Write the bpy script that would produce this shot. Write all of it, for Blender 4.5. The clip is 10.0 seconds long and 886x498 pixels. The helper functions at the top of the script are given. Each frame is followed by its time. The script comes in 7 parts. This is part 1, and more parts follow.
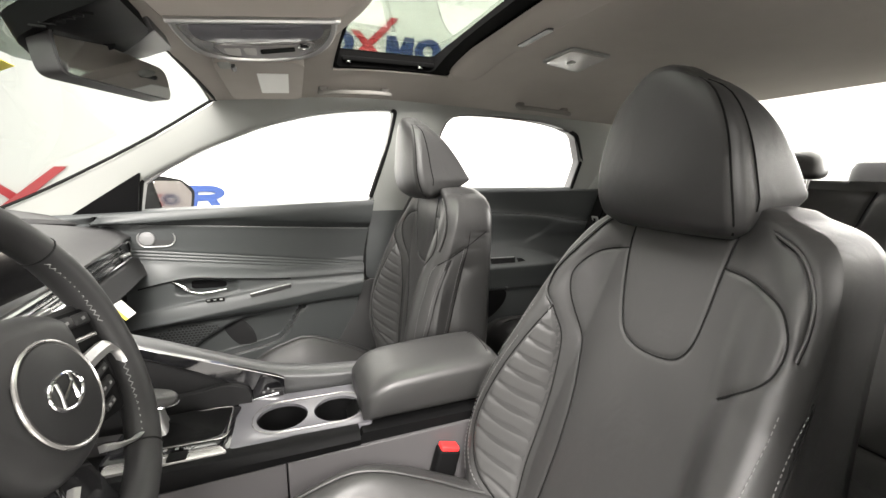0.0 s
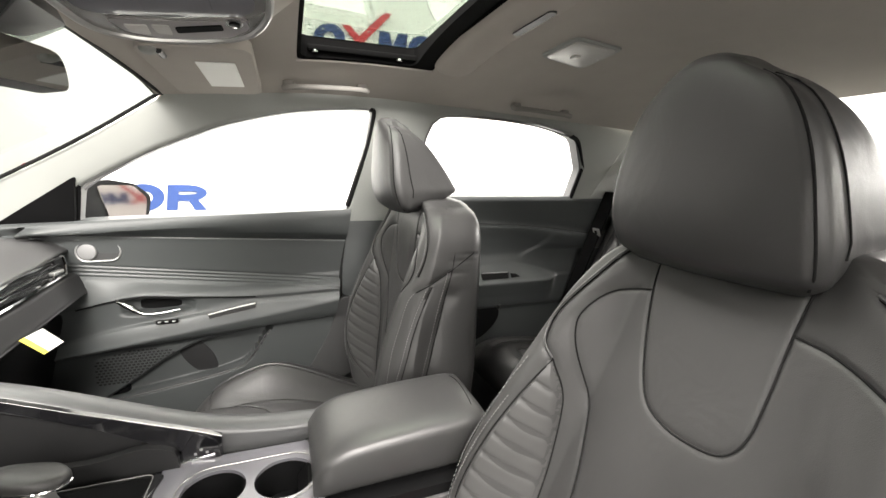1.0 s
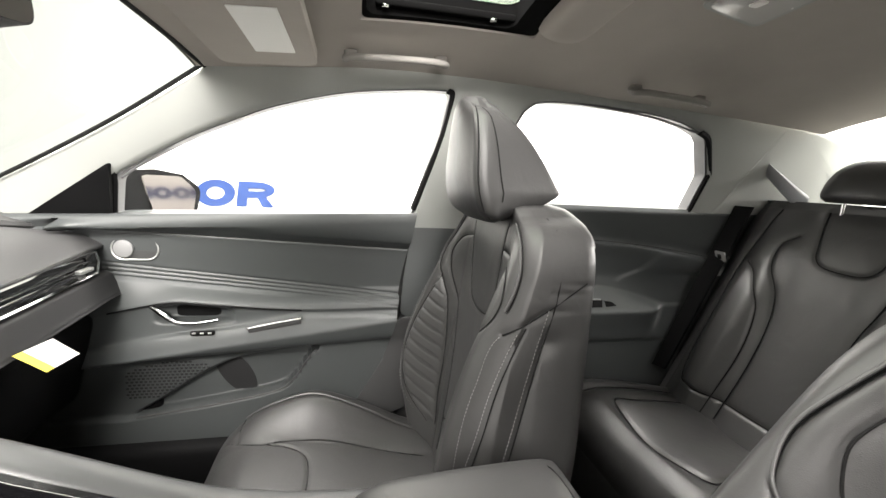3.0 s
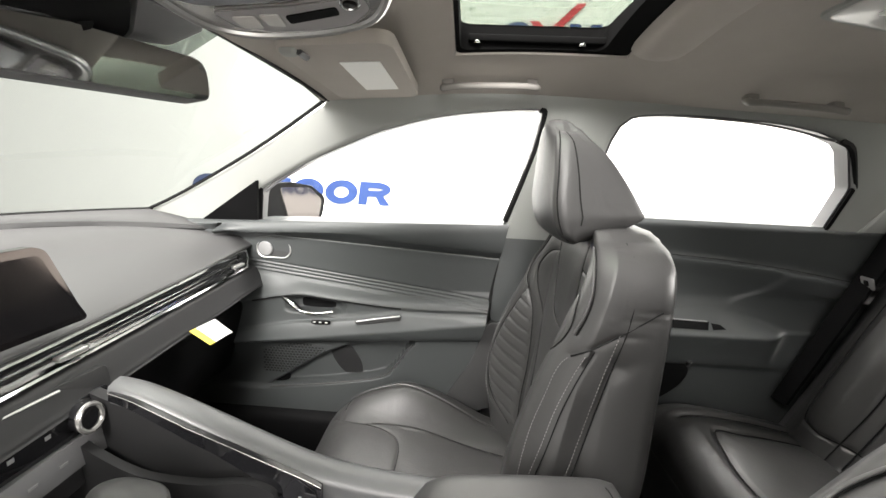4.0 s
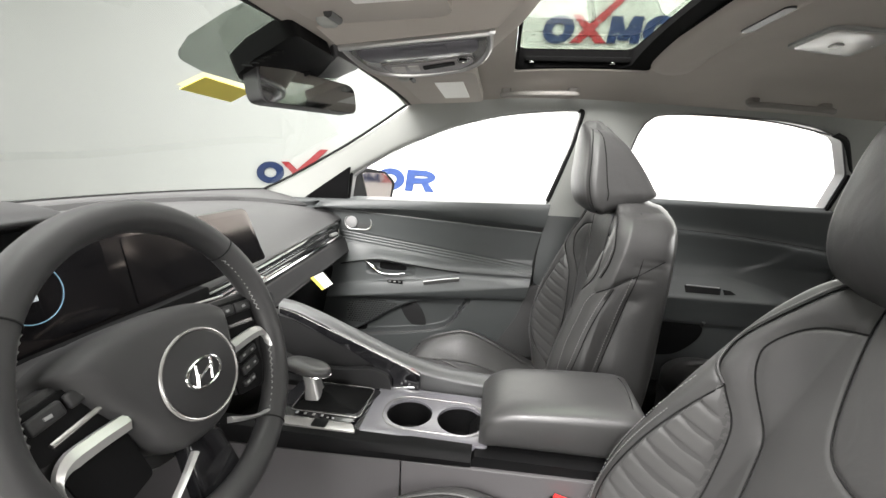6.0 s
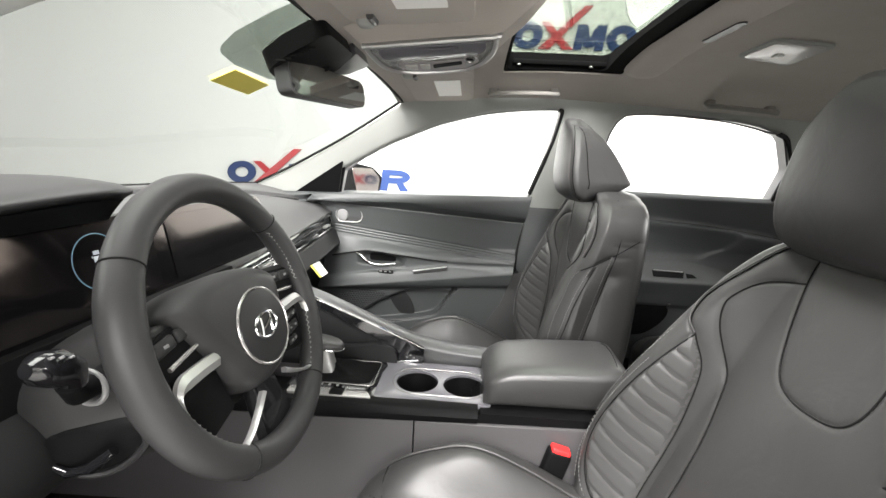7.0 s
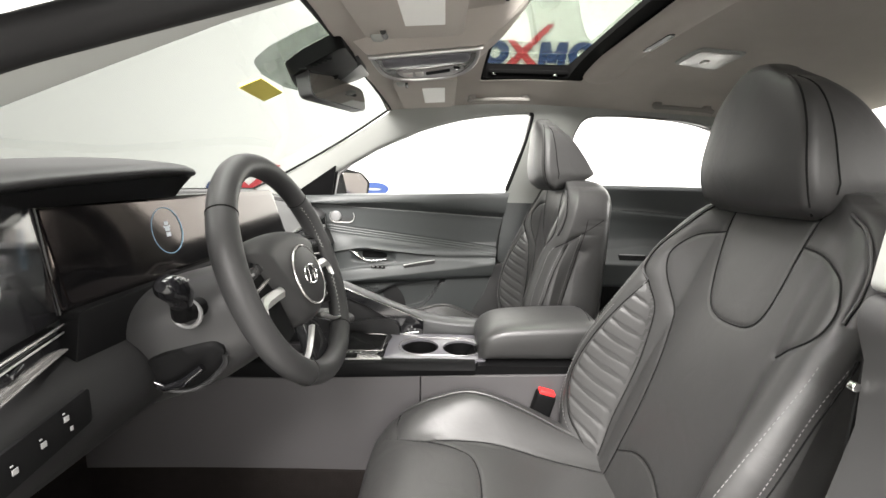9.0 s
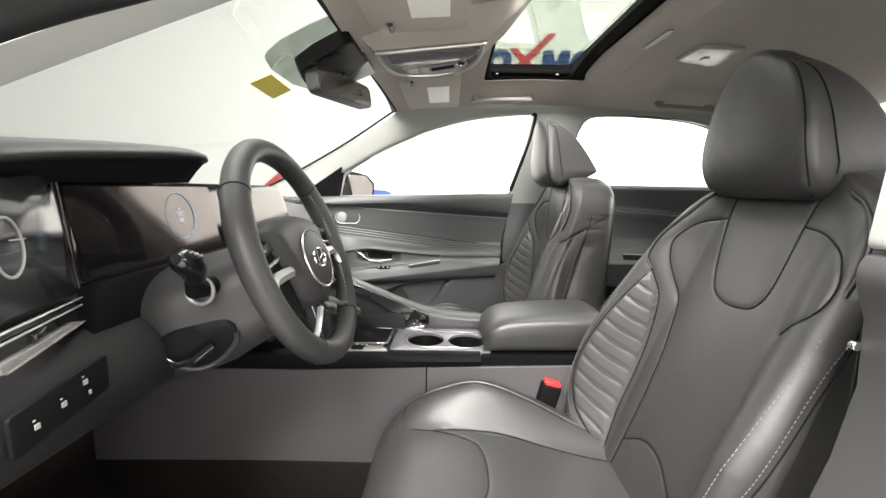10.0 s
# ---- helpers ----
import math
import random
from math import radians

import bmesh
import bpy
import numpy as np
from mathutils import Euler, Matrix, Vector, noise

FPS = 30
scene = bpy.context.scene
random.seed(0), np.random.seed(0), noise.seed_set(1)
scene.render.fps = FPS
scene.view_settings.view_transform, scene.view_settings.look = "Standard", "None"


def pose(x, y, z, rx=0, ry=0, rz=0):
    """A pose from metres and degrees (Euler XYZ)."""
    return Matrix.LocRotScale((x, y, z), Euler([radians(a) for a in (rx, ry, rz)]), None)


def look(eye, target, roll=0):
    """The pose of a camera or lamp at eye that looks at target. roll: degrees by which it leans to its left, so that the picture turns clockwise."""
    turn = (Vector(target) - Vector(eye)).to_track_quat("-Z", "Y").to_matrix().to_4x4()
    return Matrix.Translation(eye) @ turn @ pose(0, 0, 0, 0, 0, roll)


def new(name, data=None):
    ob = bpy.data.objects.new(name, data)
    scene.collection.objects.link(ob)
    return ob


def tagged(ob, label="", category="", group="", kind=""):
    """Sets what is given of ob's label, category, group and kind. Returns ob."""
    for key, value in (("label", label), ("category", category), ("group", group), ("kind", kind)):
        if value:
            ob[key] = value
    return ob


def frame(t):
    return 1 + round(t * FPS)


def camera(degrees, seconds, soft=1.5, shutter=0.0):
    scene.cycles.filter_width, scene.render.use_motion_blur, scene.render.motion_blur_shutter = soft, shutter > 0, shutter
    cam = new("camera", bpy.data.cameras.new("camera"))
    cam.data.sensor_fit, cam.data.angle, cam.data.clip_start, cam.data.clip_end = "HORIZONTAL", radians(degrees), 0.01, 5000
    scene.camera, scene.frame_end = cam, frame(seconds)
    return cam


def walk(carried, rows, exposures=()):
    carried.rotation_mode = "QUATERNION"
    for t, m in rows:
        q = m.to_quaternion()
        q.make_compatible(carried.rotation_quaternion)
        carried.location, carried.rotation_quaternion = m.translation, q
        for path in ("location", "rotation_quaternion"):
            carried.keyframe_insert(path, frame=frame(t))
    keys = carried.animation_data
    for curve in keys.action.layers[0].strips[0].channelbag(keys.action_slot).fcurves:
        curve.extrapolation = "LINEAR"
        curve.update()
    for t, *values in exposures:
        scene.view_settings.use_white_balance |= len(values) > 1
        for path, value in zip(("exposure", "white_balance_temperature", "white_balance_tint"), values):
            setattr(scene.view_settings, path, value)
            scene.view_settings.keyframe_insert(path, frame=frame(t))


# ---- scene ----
cam = camera(92.8, 10.0)
PATH = [
    (0, (-0.742, 0.281, 1.068), (1.111, -0.379, 0.708), 0.4),
    (0.5, (-0.678, 0.234, 1.084), (1.182, -0.414, 0.736), 0.6),
    (1, (-0.607, 0.201, 1.09), (1.239, -0.48, 0.729), 1.2),
    (1.5, (-0.521, 0.201, 1.084), (1.305, -0.528, 0.716), 2.1),
    (2, (-0.451, 0.198, 1.071), (1.377, -0.521, 0.699), 2.5),
    (2.5, (-0.387, 0.189, 1.064), (1.481, -0.425, 0.7), 2.8),
    (2.7, (-0.369, 0.185, 1.061), (1.523, -0.358, 0.712), 2.9),
    (3.8, (-0.397, 0.146, 1.116), (1.566, 0.144, 0.738), 2.9),
    (4, (-0.424, 0.137, 1.118), (1.535, 0.236, 0.73), 2.7),
    (4.5, (-0.5, 0.133, 1.121), (1.434, 0.399, 0.688), 2.2),
    (5, (-0.576, 0.125, 1.118), (1.342, 0.475, 0.671), 2.0),
    (5.5, (-0.641, 0.131, 1.12), (1.279, 0.472, 0.676), 2.2),
    (5.7, (-0.665, 0.147, 1.122), (1.259, 0.461, 0.676), 2.4),
    (6.8, (-0.769, 0.232, 1.096), (1.18, 0.362, 0.668), 3.2),
    (7, (-0.79, 0.236, 1.092), (1.161, 0.346, 0.665), 3.1),
    (7.5, (-0.841, 0.252, 1.083), (1.114, 0.314, 0.666), 2.8),
    (8, (-0.89, 0.263, 1.071), (1.07, 0.292, 0.671), 2.4),
    (8.5, (-0.917, 0.265, 1.056), (1.048, 0.274, 0.68), 1.9),
    (9, (-0.94, 0.271, 1.039), (1.029, 0.269, 0.689), 1.4),
    (9.5, (-0.954, 0.276, 1.018), (1.02, 0.287, 0.696), 1.3),
    (10, (-0.958, 0.273, 1.002), (1.019, 0.291, 0.7), 1.1),
]
# the camera's own exposure and white balance drift a little on the way
DRIFT = [(0, 0.83, 6700, 10), (1, 0.89, 6720, 10), (2.5, 0.96, 6680, 10), (4, 0.94, 6600, 10), (5, 0.87, 6500, 10), (7, 0.82, 6480, 10), (8.5, 0.84, 6600, 10), (10, 0.91, 6600, 10)]
walk(cam, [(t, look(eye, target, roll)) for t, eye, target, roll in PATH], DRIFT)

# ---- world and lamps ----
world = bpy.data.worlds.new("studio_world")
scene.world = world
world.use_nodes = True
world.node_tree.nodes["Background"].inputs["Color"].default_value = (0.93, 0.97, 0.94, 1)
world.node_tree.nodes["Background"].inputs["Strength"].default_value = 0.35


def area_lamp(name, m, sx, sy, watts, colour=(1, 0.972, 0.95)):
    lamp = bpy.data.lights.new(name, "AREA")
    lamp.shape, lamp.size, lamp.size_y, lamp.energy, lamp.color = "RECTANGLE", sx, sy, watts, colour
    ob = new(name, lamp)
    ob.matrix_world = m
    return tagged(ob, "studio softbox lamp added to light the cabin and walls", "lamp", "studio lamps")


# softboxes placed where light was needed; no such lamps are seen
area_lamp("added_softbox", pose(1.9, -1.2, 3.42), 1.4, 5.4, 300)
area_lamp("added_softbox", pose(-2.9, 1.0, 3.42, 0, -25, 0), 1.6, 2.2, 600)
# low fill, added to send light in through the driver's doorway
area_lamp("added_softbox", look((-4.3, -0.4, 2.1), (0.4, 0.2, 0.8)), 3.0, 1.4, 105)
area_lamp("added_softbox", pose(0.0, 0.3, 3.42), 1.4, 2.4, 220)
# upright fill behind the car, added to brighten the rear
area_lamp("added_softbox", pose(0.0, -6.2, 2.1, 80), 4.4, 1.8, 440)
# added lamp, aimed through the windscreen at the front seats
area_lamp("added_softbox", look((-1.3, 3.3, 3.35), (0.3, -0.2, 0.9)), 2.2, 2.2, 260)
area_lamp("added_softbox", pose(0.2, 7.5, 3.42), 3.4, 2.2, 215)


# ---- materials ----
def surface(name, colour, rough=0.5, metal=0.0, vary=0.12, big=6.0, grain=900.0, bump=0.08, bump_mm=0.4, spec=0.5, coat=0.0, cells=False, wrinkle=0.0):
    """A procedural surface: two scales of tone, grain in the relief, uneven gloss."""
    m = bpy.data.materials.new(name)
    m.use_nodes = True
    n, l = m.node_tree.nodes, m.node_tree.links
    b = n["Principled BSDF"]
    b.inputs["Roughness"].default_value, b.inputs["Metallic"].default_value = rough, metal
    b.inputs["Specular IOR Level"].default_value = spec
    b.inputs["Coat Weight"].default_value = coat
    b.inputs["Coat Roughness"].default_value = 0.08
    co = n.new("ShaderNodeTexCoord")
    large = n.new("ShaderNodeTexNoise")
    large.inputs["Scale"].default_value, large.inputs["Detail"].default_value = big, 4
    l.new(co.outputs["Object"], large.inputs["Vector"])
    if cells:
        fine = n.new("ShaderNodeTexVoronoi")
        fine.feature = "DISTANCE_TO_EDGE"
        fine.inputs["Scale"].default_value = grain
        fine_out = fine.outputs["Distance"]
    else:
        fine = n.new("ShaderNodeTexNoise")
        fine.inputs["Scale"].default_value, fine.inputs["Detail"].default_value = grain, 3
        fine_out = fine.outputs["Fac"]
    l.new(co.outputs["Object"], fine.inputs["Vector"])
    mix = n.new("ShaderNodeMix")
    mix.data_type = "RGBA"
    lo, hi = [c * (1 - vary) for c in colour], [min(1, c * (1 + vary)) for c in colour]
    mix.inputs["A"].default_value, mix.inputs["B"].default_value = (*lo, 1), (*hi, 1)
    l.new(large.outputs["Fac"], mix.inputs["Factor"])
    l.new(mix.outputs["Result"], b.inputs["Base Color"])
    ramp = n.new("ShaderNodeMapRange")
    ramp.inputs["To Min"].default_value, ramp.inputs["To Max"].default_value = max(0.02, rough - 0.07), min(1, rough + 0.07)
    l.new(large.outputs["Fac"], ramp.inputs["Value"])
    l.new(ramp.outputs["Result"], b.inputs["Roughness"])
    if bump > 0:
        bp = n.new("ShaderNodeBump")
        bp.inputs["Strength"].default_value, bp.inputs["Distance"].default_value = bump, bump_mm / 1000
        l.new(fine_out, bp.inputs["Height"])
        l.new(bp.outputs["Normal"], b.inputs["Normal"])
        if wrinkle > 0:
            fold = n.new("ShaderNodeTexNoise")
            fold.inputs["Scale"].default_value, fold.inputs["Detail"].default_value = 16, 3
            fold.inputs["Distortion"].default_value = 0.8
            l.new(co.outputs["Object"], fold.inputs["Vector"])
            bw = n.new("ShaderNodeBump")
            bw.inputs["Strength"].default_value, bw.inputs["Distance"].default_value = 0.6, wrinkle / 1000
            l.new(fold.outputs["Fac"], bw.inputs["Height"])
            l.new(bw.outputs["Normal"], bp.inputs["Normal"])
    return m


def glass(name, tint, gloss=0.08):
    """Thin pane: lets light straight through with a tint, mirrors a little at glancing angles."""
    m = bpy.data.materials.new(name)
    m.use_nodes = True
    n, l = m.node_tree.nodes, m.node_tree.links
    n.remove(n["Principled BSDF"])
    clear, shine, mix, lw = (n.new("ShaderNodeBsdfTransparent"), n.new("ShaderNodeBsdfGlossy"), n.new("ShaderNodeMixShader"), n.new("ShaderNodeLayerWeight"))
    clear.inputs["Color"].default_value = (*tint, 1)
    shine.inputs["Roughness"].default_value = 0.02
    lw.inputs["Blend"].default_value = 0.5
    power, scale = n.new("ShaderNodeMath"), n.new("ShaderNodeMath")
    power.operation, scale.operation = "POWER", "MULTIPLY_ADD"
    power.inputs[1].default_value = 4.0
    scale.inputs[1].default_value, scale.inputs[2].default_value = 0.45, gloss * 0.3
    l.new(lw.outputs["Facing"], power.inputs[0])
    l.new(power.outputs["Value"], scale.inputs[0])
    l.new(scale.outputs["Value"], mix.inputs["Fac"])
    l.new(clear.outputs["BSDF"], mix.inputs[1])
    l.new(shine.outputs["BSDF"], mix.inputs[2])
    l.new(mix.outputs["Shader"], n["Material Output"].inputs["Surface"])
    return m


def glow(name, colour, strength):
    m = bpy.data.materials.new(name)
    m.use_nodes = True
    b = m.node_tree.nodes["Principled BSDF"]
    b.inputs["Base Color"].default_value = (*[c * 0.5 for c in colour], 1)
    b.inputs["Emission Color"].default_value = (*colour, 1)
    b.inputs["Emission Strength"].default_value = strength
    return m


LEATHER = surface("grey_leather", (0.028, 0.0277, 0.0273), 0.43, vary=0.2, big=9, grain=700, bump=0.4, bump_mm=0.35, spec=0.6, wrinkle=2.0, cells=True)
LEATHER_LIGHT = surface("grey_leather_quilted", (0.038, 0.0376, 0.037), 0.42, vary=0.16, big=9, grain=700, bump=0.3, bump_mm=0.3, spec=0.72, cells=True)
ARM_SKIN = surface("armrest_leatherette", (0.034, 0.0337, 0.0334), 0.38, vary=0.16, big=9, grain=700, bump=0.3, bump_mm=0.3, spec=0.85, wrinkle=1.2, cells=True)
BRIDGE_SKIN = surface("bridge_soft_trim", (0.062, 0.063, 0.064), 0.38, vary=0.1, grain=800, bump=0.2, bump_mm=0.2, spec=0.75)
SEAM = surface("seam_dark", (0.010, 0.010, 0.010), 0.8, grain=600, spec=0.1)
LAMP_PLATE = surface("pale_grey_lamp_plastic", (0.26, 0.25, 0.25), 0.42, vary=0.08, grain=900, bump=0.1, bump_mm=0.2, spec=0.4)
GREY_METAL = surface("grey_speaker_metal", (0.22, 0.22, 0.22), 0.45, metal=0.3, grain=900)
STITCH = surface("stitch_thread", (0.18, 0.18, 0.176), 0.7, grain=2000)
PLASTIC = surface("charcoal_plastic", (0.043, 0.043, 0.043), 0.46, vary=0.1, grain=1100, bump=0.2, bump_mm=0.2, spec=0.4)
WHEEL_SKIN = surface("wheel_leather", (0.022, 0.022, 0.0222), 0.48, vary=0.12, big=12, grain=900, bump=0.2, bump_mm=0.2, spec=0.34, cells=True)
PLASTIC_MID = surface("dark_grey_plastic", (0.018, 0.018, 0.0184), 0.46, vary=0.12, grain=1100, bump=0.2, bump_mm=0.2, spec=0.28)
SHROUD = surface("shroud_plastic", (0.027, 0.027, 0.0272), 0.42, vary=0.12, grain=1100, bump=0.2, bump_mm=0.2, spec=0.4)
CONSOLE_SIDE = surface("console_side_plastic", (0.066, 0.063, 0.065), 0.46, vary=0.1, grain=1100, bump=0.2, bump_mm=0.2, spec=0.4)
GREY_PLASTIC = surface("mid_grey_plastic", (0.115, 0.115, 0.117), 0.42, vary=0.1, grain=1100, bump=0.2, bump_mm=0.2)
SMOKED = surface("smoked_gloss_plastic", (0.13, 0.127, 0.14), 0.2, vary=0.15, bump=0, coat=0.12)
HUB_SKIN = surface("hub_leatherette", (0.026, 0.026, 0.0262), 0.5, vary=0.14, big=12, grain=900, bump=0.2, bump_mm=0.2, spec=0.28)
KNEE_PLASTIC = surface("soft_black_plastic", (0.013, 0.013, 0.0132), 0.5, vary=0.12, grain=1100, bump=0.2, bump_mm=0.2, spec=0.12)
# black plastic parts; also paints shade in hollows and on the glovebox
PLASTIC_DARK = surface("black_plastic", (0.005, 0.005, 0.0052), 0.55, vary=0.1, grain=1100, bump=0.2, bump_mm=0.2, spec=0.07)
DOOR_SOFT = surface("door_soft_trim", (0.048, 0.052, 0.052), 0.43, vary=0.1, grain=800, bump=0.2, bump_mm=0.2, spec=0.5)
ROOF_BLACK = surface("sunroof_black", (0.003, 0.003, 0.003), 0.8, vary=0.1, bump=0, spec=0.03)
GLOSS_BLACK = surface("piano_black", (0.008, 0.008, 0.009), 0.08, vary=0.1, bump=0, coat=0.5)
SCREEN = surface("screen_glass", (0.004, 0.004, 0.0045), 0.10, vary=0.05, bump=0, spec=0.55)
SCREEN.node_tree.nodes["Principled BSDF"].inputs["Specular Tint"].default_value = (1.0, 0.80, 0.72, 1)
SILVER = surface("satin_silver", (0.50, 0.50, 0.49), 0.32, metal=0.75, vary=0.06, grain=500, bump=0.03)
BEZEL = surface("satin_grey_bezel", (0.40, 0.39, 0.38), 0.24, metal=0.7, vary=0.08, bump=0)
CHROME = surface("chrome", (0.82, 0.82, 0.82), 0.08, metal=1.0, vary=0.03, bump=0)
HEADLINER = surface("headliner_cloth", (0.400, 0.372, 0.338), 0.95, vary=0.06, big=14, grain=1600, bump=0.35, bump_mm=0.3, spec=0.1)
HANDLE = surface("handle_plastic", (0.25, 0.238, 0.222), 0.7, vary=0.05, grain=1400, bump=0.2, bump_mm=0.2, spec=0.2)
PILLAR = surface("pillar_trim", (0.33, 0.34, 0.32), 0.8, vary=0.05, grain=1400, bump=0.2, bump_mm=0.2, spec=0.2)
RUBBER = surface("rubber_seal", (0.010, 0.010, 0.010), 0.65, grain=400, spec=0.15)
CARPET = surface("black_carpet", (0.014, 0.0118, 0.011), 1.0, vary=0.3, big=40, grain=500, bump=0.9, bump_mm=2.0, spec=0.05)
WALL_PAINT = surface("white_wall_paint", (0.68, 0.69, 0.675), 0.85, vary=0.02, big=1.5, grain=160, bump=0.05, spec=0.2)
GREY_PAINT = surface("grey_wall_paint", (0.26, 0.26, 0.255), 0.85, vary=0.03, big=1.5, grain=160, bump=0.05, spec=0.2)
FLOOR_PAINT = surface("grey_floor_paint", (0.38, 0.375, 0.365), 0.45, vary=0.05, big=2.0, grain=120, bump=0.05)
CEIL_PAINT = surface("white_ceiling_paint", (0.74, 0.74, 0.72), 0.9, vary=0.05, big=2.0, grain=120, bump=0.05, spec=0.2)
BLUE = surface("sign_blue", (0.0015, 0.024, 0.12), 0.5, vary=0.1, bump=0)
RED = surface("sign_red", (0.42, 0.02, 0.03), 0.5, vary=0.1, bump=0)
LETTER_GREY = surface("sign_letter_grey", (0.15, 0.155, 0.16), 0.5, vary=0.1, bump=0)
SHADE_GREY = surface("shade_grey", (0.35, 0.36, 0.37), 0.5, vary=0.1, bump=0)
BODY = surface("car_paint_dark", (0.02, 0.014, 0.015), 0.35, vary=0.1, bump=0, spec=0.3)
YELLOW = surface("yellow_paper", (0.80, 0.68, 0.10), 0.7, vary=0.06, grain=300)
WHITE_CARD = surface("white_card", (0.78, 0.78, 0.75), 0.6, vary=0.04, grain=300)
BUCKLE_RED = surface("buckle_red", (0.75, 0.03, 0.03), 0.35, vary=0.05, bump=0)
LENS = surface("frosted_lens", (0.50, 0.49, 0.47), 0.25, vary=0.05, grain=300)
WING_MIRROR = surface("tinted_mirror", (0.26, 0.235, 0.23), 0.02, metal=1.0, vary=0.01, bump=0)
MIRROR = surface("mirror_silvering", (0.5, 0.51, 0.51), 0.02, metal=1.0, vary=0.01, bump=0)
CLEAR = glass("window_glass", (0.97, 0.98, 0.97), 0.09)
# darker than real windscreen glass, to hold down the bright wall outside
SCREEN_GLASS = glass("windscreen_glass", (0.262, 0.276, 0.266), 0.04)
ROOF_GLASS = glass("sunroof_glass", (0.38, 0.41, 0.375), 0.05)
DROPLET = surface("water_droplet", (0.30, 0.34, 0.31), 0.08, vary=0.3, bump=0)
DISPLAY_BLUE = glow("display_blue", (0.30, 0.55, 0.75), 0.035)
DISPLAY_WHITE = glow("display_white", (0.85, 0.93, 1.0), 0.04)
PRINT = surface("white_print", (0.20, 0.20, 0.20), 0.6, bump=0)


# ---- mesh helpers ----
def thing(name, label, category, group="", kind="", at=(0, 0, 0)):
    ob = new(name)
    ob.empty_display_size = 0.02
    ob.location = at
    return tagged(ob, label, category, group, kind)


def part(name, bm, material, parent=None, label="", smooth=40):
    """Links bm as one mesh object; edges sharper than smooth degrees stay sharp. bm is in world metres."""
    bmesh.ops.remove_doubles(bm, verts=bm.verts, dist=1e-6)
    bmesh.ops.recalc_face_normals(bm, faces=bm.faces)
    if parent:
        base = Matrix.Identity(4)
        up = parent
        while up:
            base = Matrix.Translation(up.location) @ base
            up = up.parent
        bm.transform(base.inverted())
    me = bpy.data.meshes.new(name)
    for f in bm.faces:
        f.smooth = True
    for e in bm.edges:
        if len(e.link_faces) == 2 and e.calc_face_angle(0) > radians(smooth):
            e.smooth = False
    bm.to_mesh(me)
    bm.free()
    me.materials.append(material)
    ob = new(name, me)
    if parent:
        ob.parent = parent
    return tagged(ob, label)


def single(name, bm, material, label, category, group="", kind="", smooth=40):
    return tagged(part(name, bm, material, None, label, smooth), label, category, group, kind)


def smooth_line(points, n=8, closed=False):
    """Catmull-Rom through the points, n steps between two."""
    p = [Vector(q) for q in points]
    out, k = [], len(p)
    for i in range(k if closed else k - 1):
        a = p[(i - 1) % k] if closed or i > 0 else p[0] * 2 - p[1]
        b, c = p[i], p[(i + 1) % k]
        d = p[(i + 2) % k] if closed or i + 2 < k else p[-1] * 2 - p[-2]
        for j in range(n):
            t = j / n
            out.append(0.5 * ((2 * b) + (c - a) * t + (2 * a - 5 * b + 4 * c - d) * t * t + (3 * b - a - 3 * c + d) * t ** 3))
    if not closed:
        out.append(p[-1])
    return out


def loft(loops, closed=True, caps=True):
    """Skins loops of equally many points."""
    bm = bmesh.new()
    rows = [[bm.verts.new(p) for p in lp] for lp in loops]
    k = len(rows[0])
    for a, b in zip(rows, rows[1:]):
        for i in range(k if closed else k - 1):
            q = (a[i], a[(i + 1) % k], b[(i + 1) % k], b[i])
            try:
                bm.faces.new(q)
            except ValueError:
                pass
    if caps and closed:
        for r in (rows[0], rows[-1]):
            c = bm.verts.new(sum((v.co for v in r), Vector()) / k)
            for i in range(k):
                bm.faces.new((r[i], r[(i + 1) % k], c))
    return bm


def tube(points, r, segs=8, closed=False, flat=1.0):
    """A round cord along points; r may be a list; flat squeezes it along z."""
    pts = [Vector(p) for p in points]
    k = len(pts)
    loops = []
    last = None
    for i, p in enumerate(pts):
        a = pts[(i - 1) % k] if closed or i > 0 else p
        b = pts[(i + 1) % k] if closed or i < k - 1 else p
        d = (b - a).normalized()
        if last is None:
            side = d.cross(Vector((0, 0, 1)))
            if side.length < 1e-3:
                side = d.cross(Vector((0, 1, 0)))
        else:
            side = last - d * last.dot(d)
        side.normalize()
        last = side
        upv = side.cross(d)
        rr = r[i] if isinstance(r, (list, tuple)) else r
        loops.append([p + side * rr * math.cos(t) + upv * rr * flat * math.sin(t) for t in [2 * math.pi * j / segs for j in range(segs)]])
    if closed:
        loops.append(loops[0])
    bm = loft(loops, True, not closed)
    return bm


def rbox(size, m=Matrix.Identity(4), r=0.01, segs=3):
    """A box with rounded edges."""
    bm = bmesh.new()
    bmesh.ops.create_cube(bm, size=1.0)
    bm.transform(Matrix.Diagonal((*size, 1)))
    r = min(r, min(size) * 0.49)
    if r > 0:
        bmesh.ops.bevel(bm, geom=bm.edges[:] + bm.verts[:], offset=r, segments=segs, profile=0.5, affect="EDGES")
    bm.transform(m)
    return bm


def disc(r, h, m=Matrix.Identity(4), segs=32, r2=None, bev=0.0):
    bm = bmesh.new()
    bmesh.ops.create_cone(bm, cap_ends=True, segments=segs, radius1=r, radius2=r if r2 is None else r2, depth=h)
    if bev > 0:
        rim = [e for e in bm.edges if abs(e.verts[0].co.z - e.verts[1].co.z) < 1e-6]
        bmesh.ops.bevel(bm, geom=rim, offset=bev, segments=3, profile=0.5, affect="EDGES")
    bm.transform(m)
    return bm


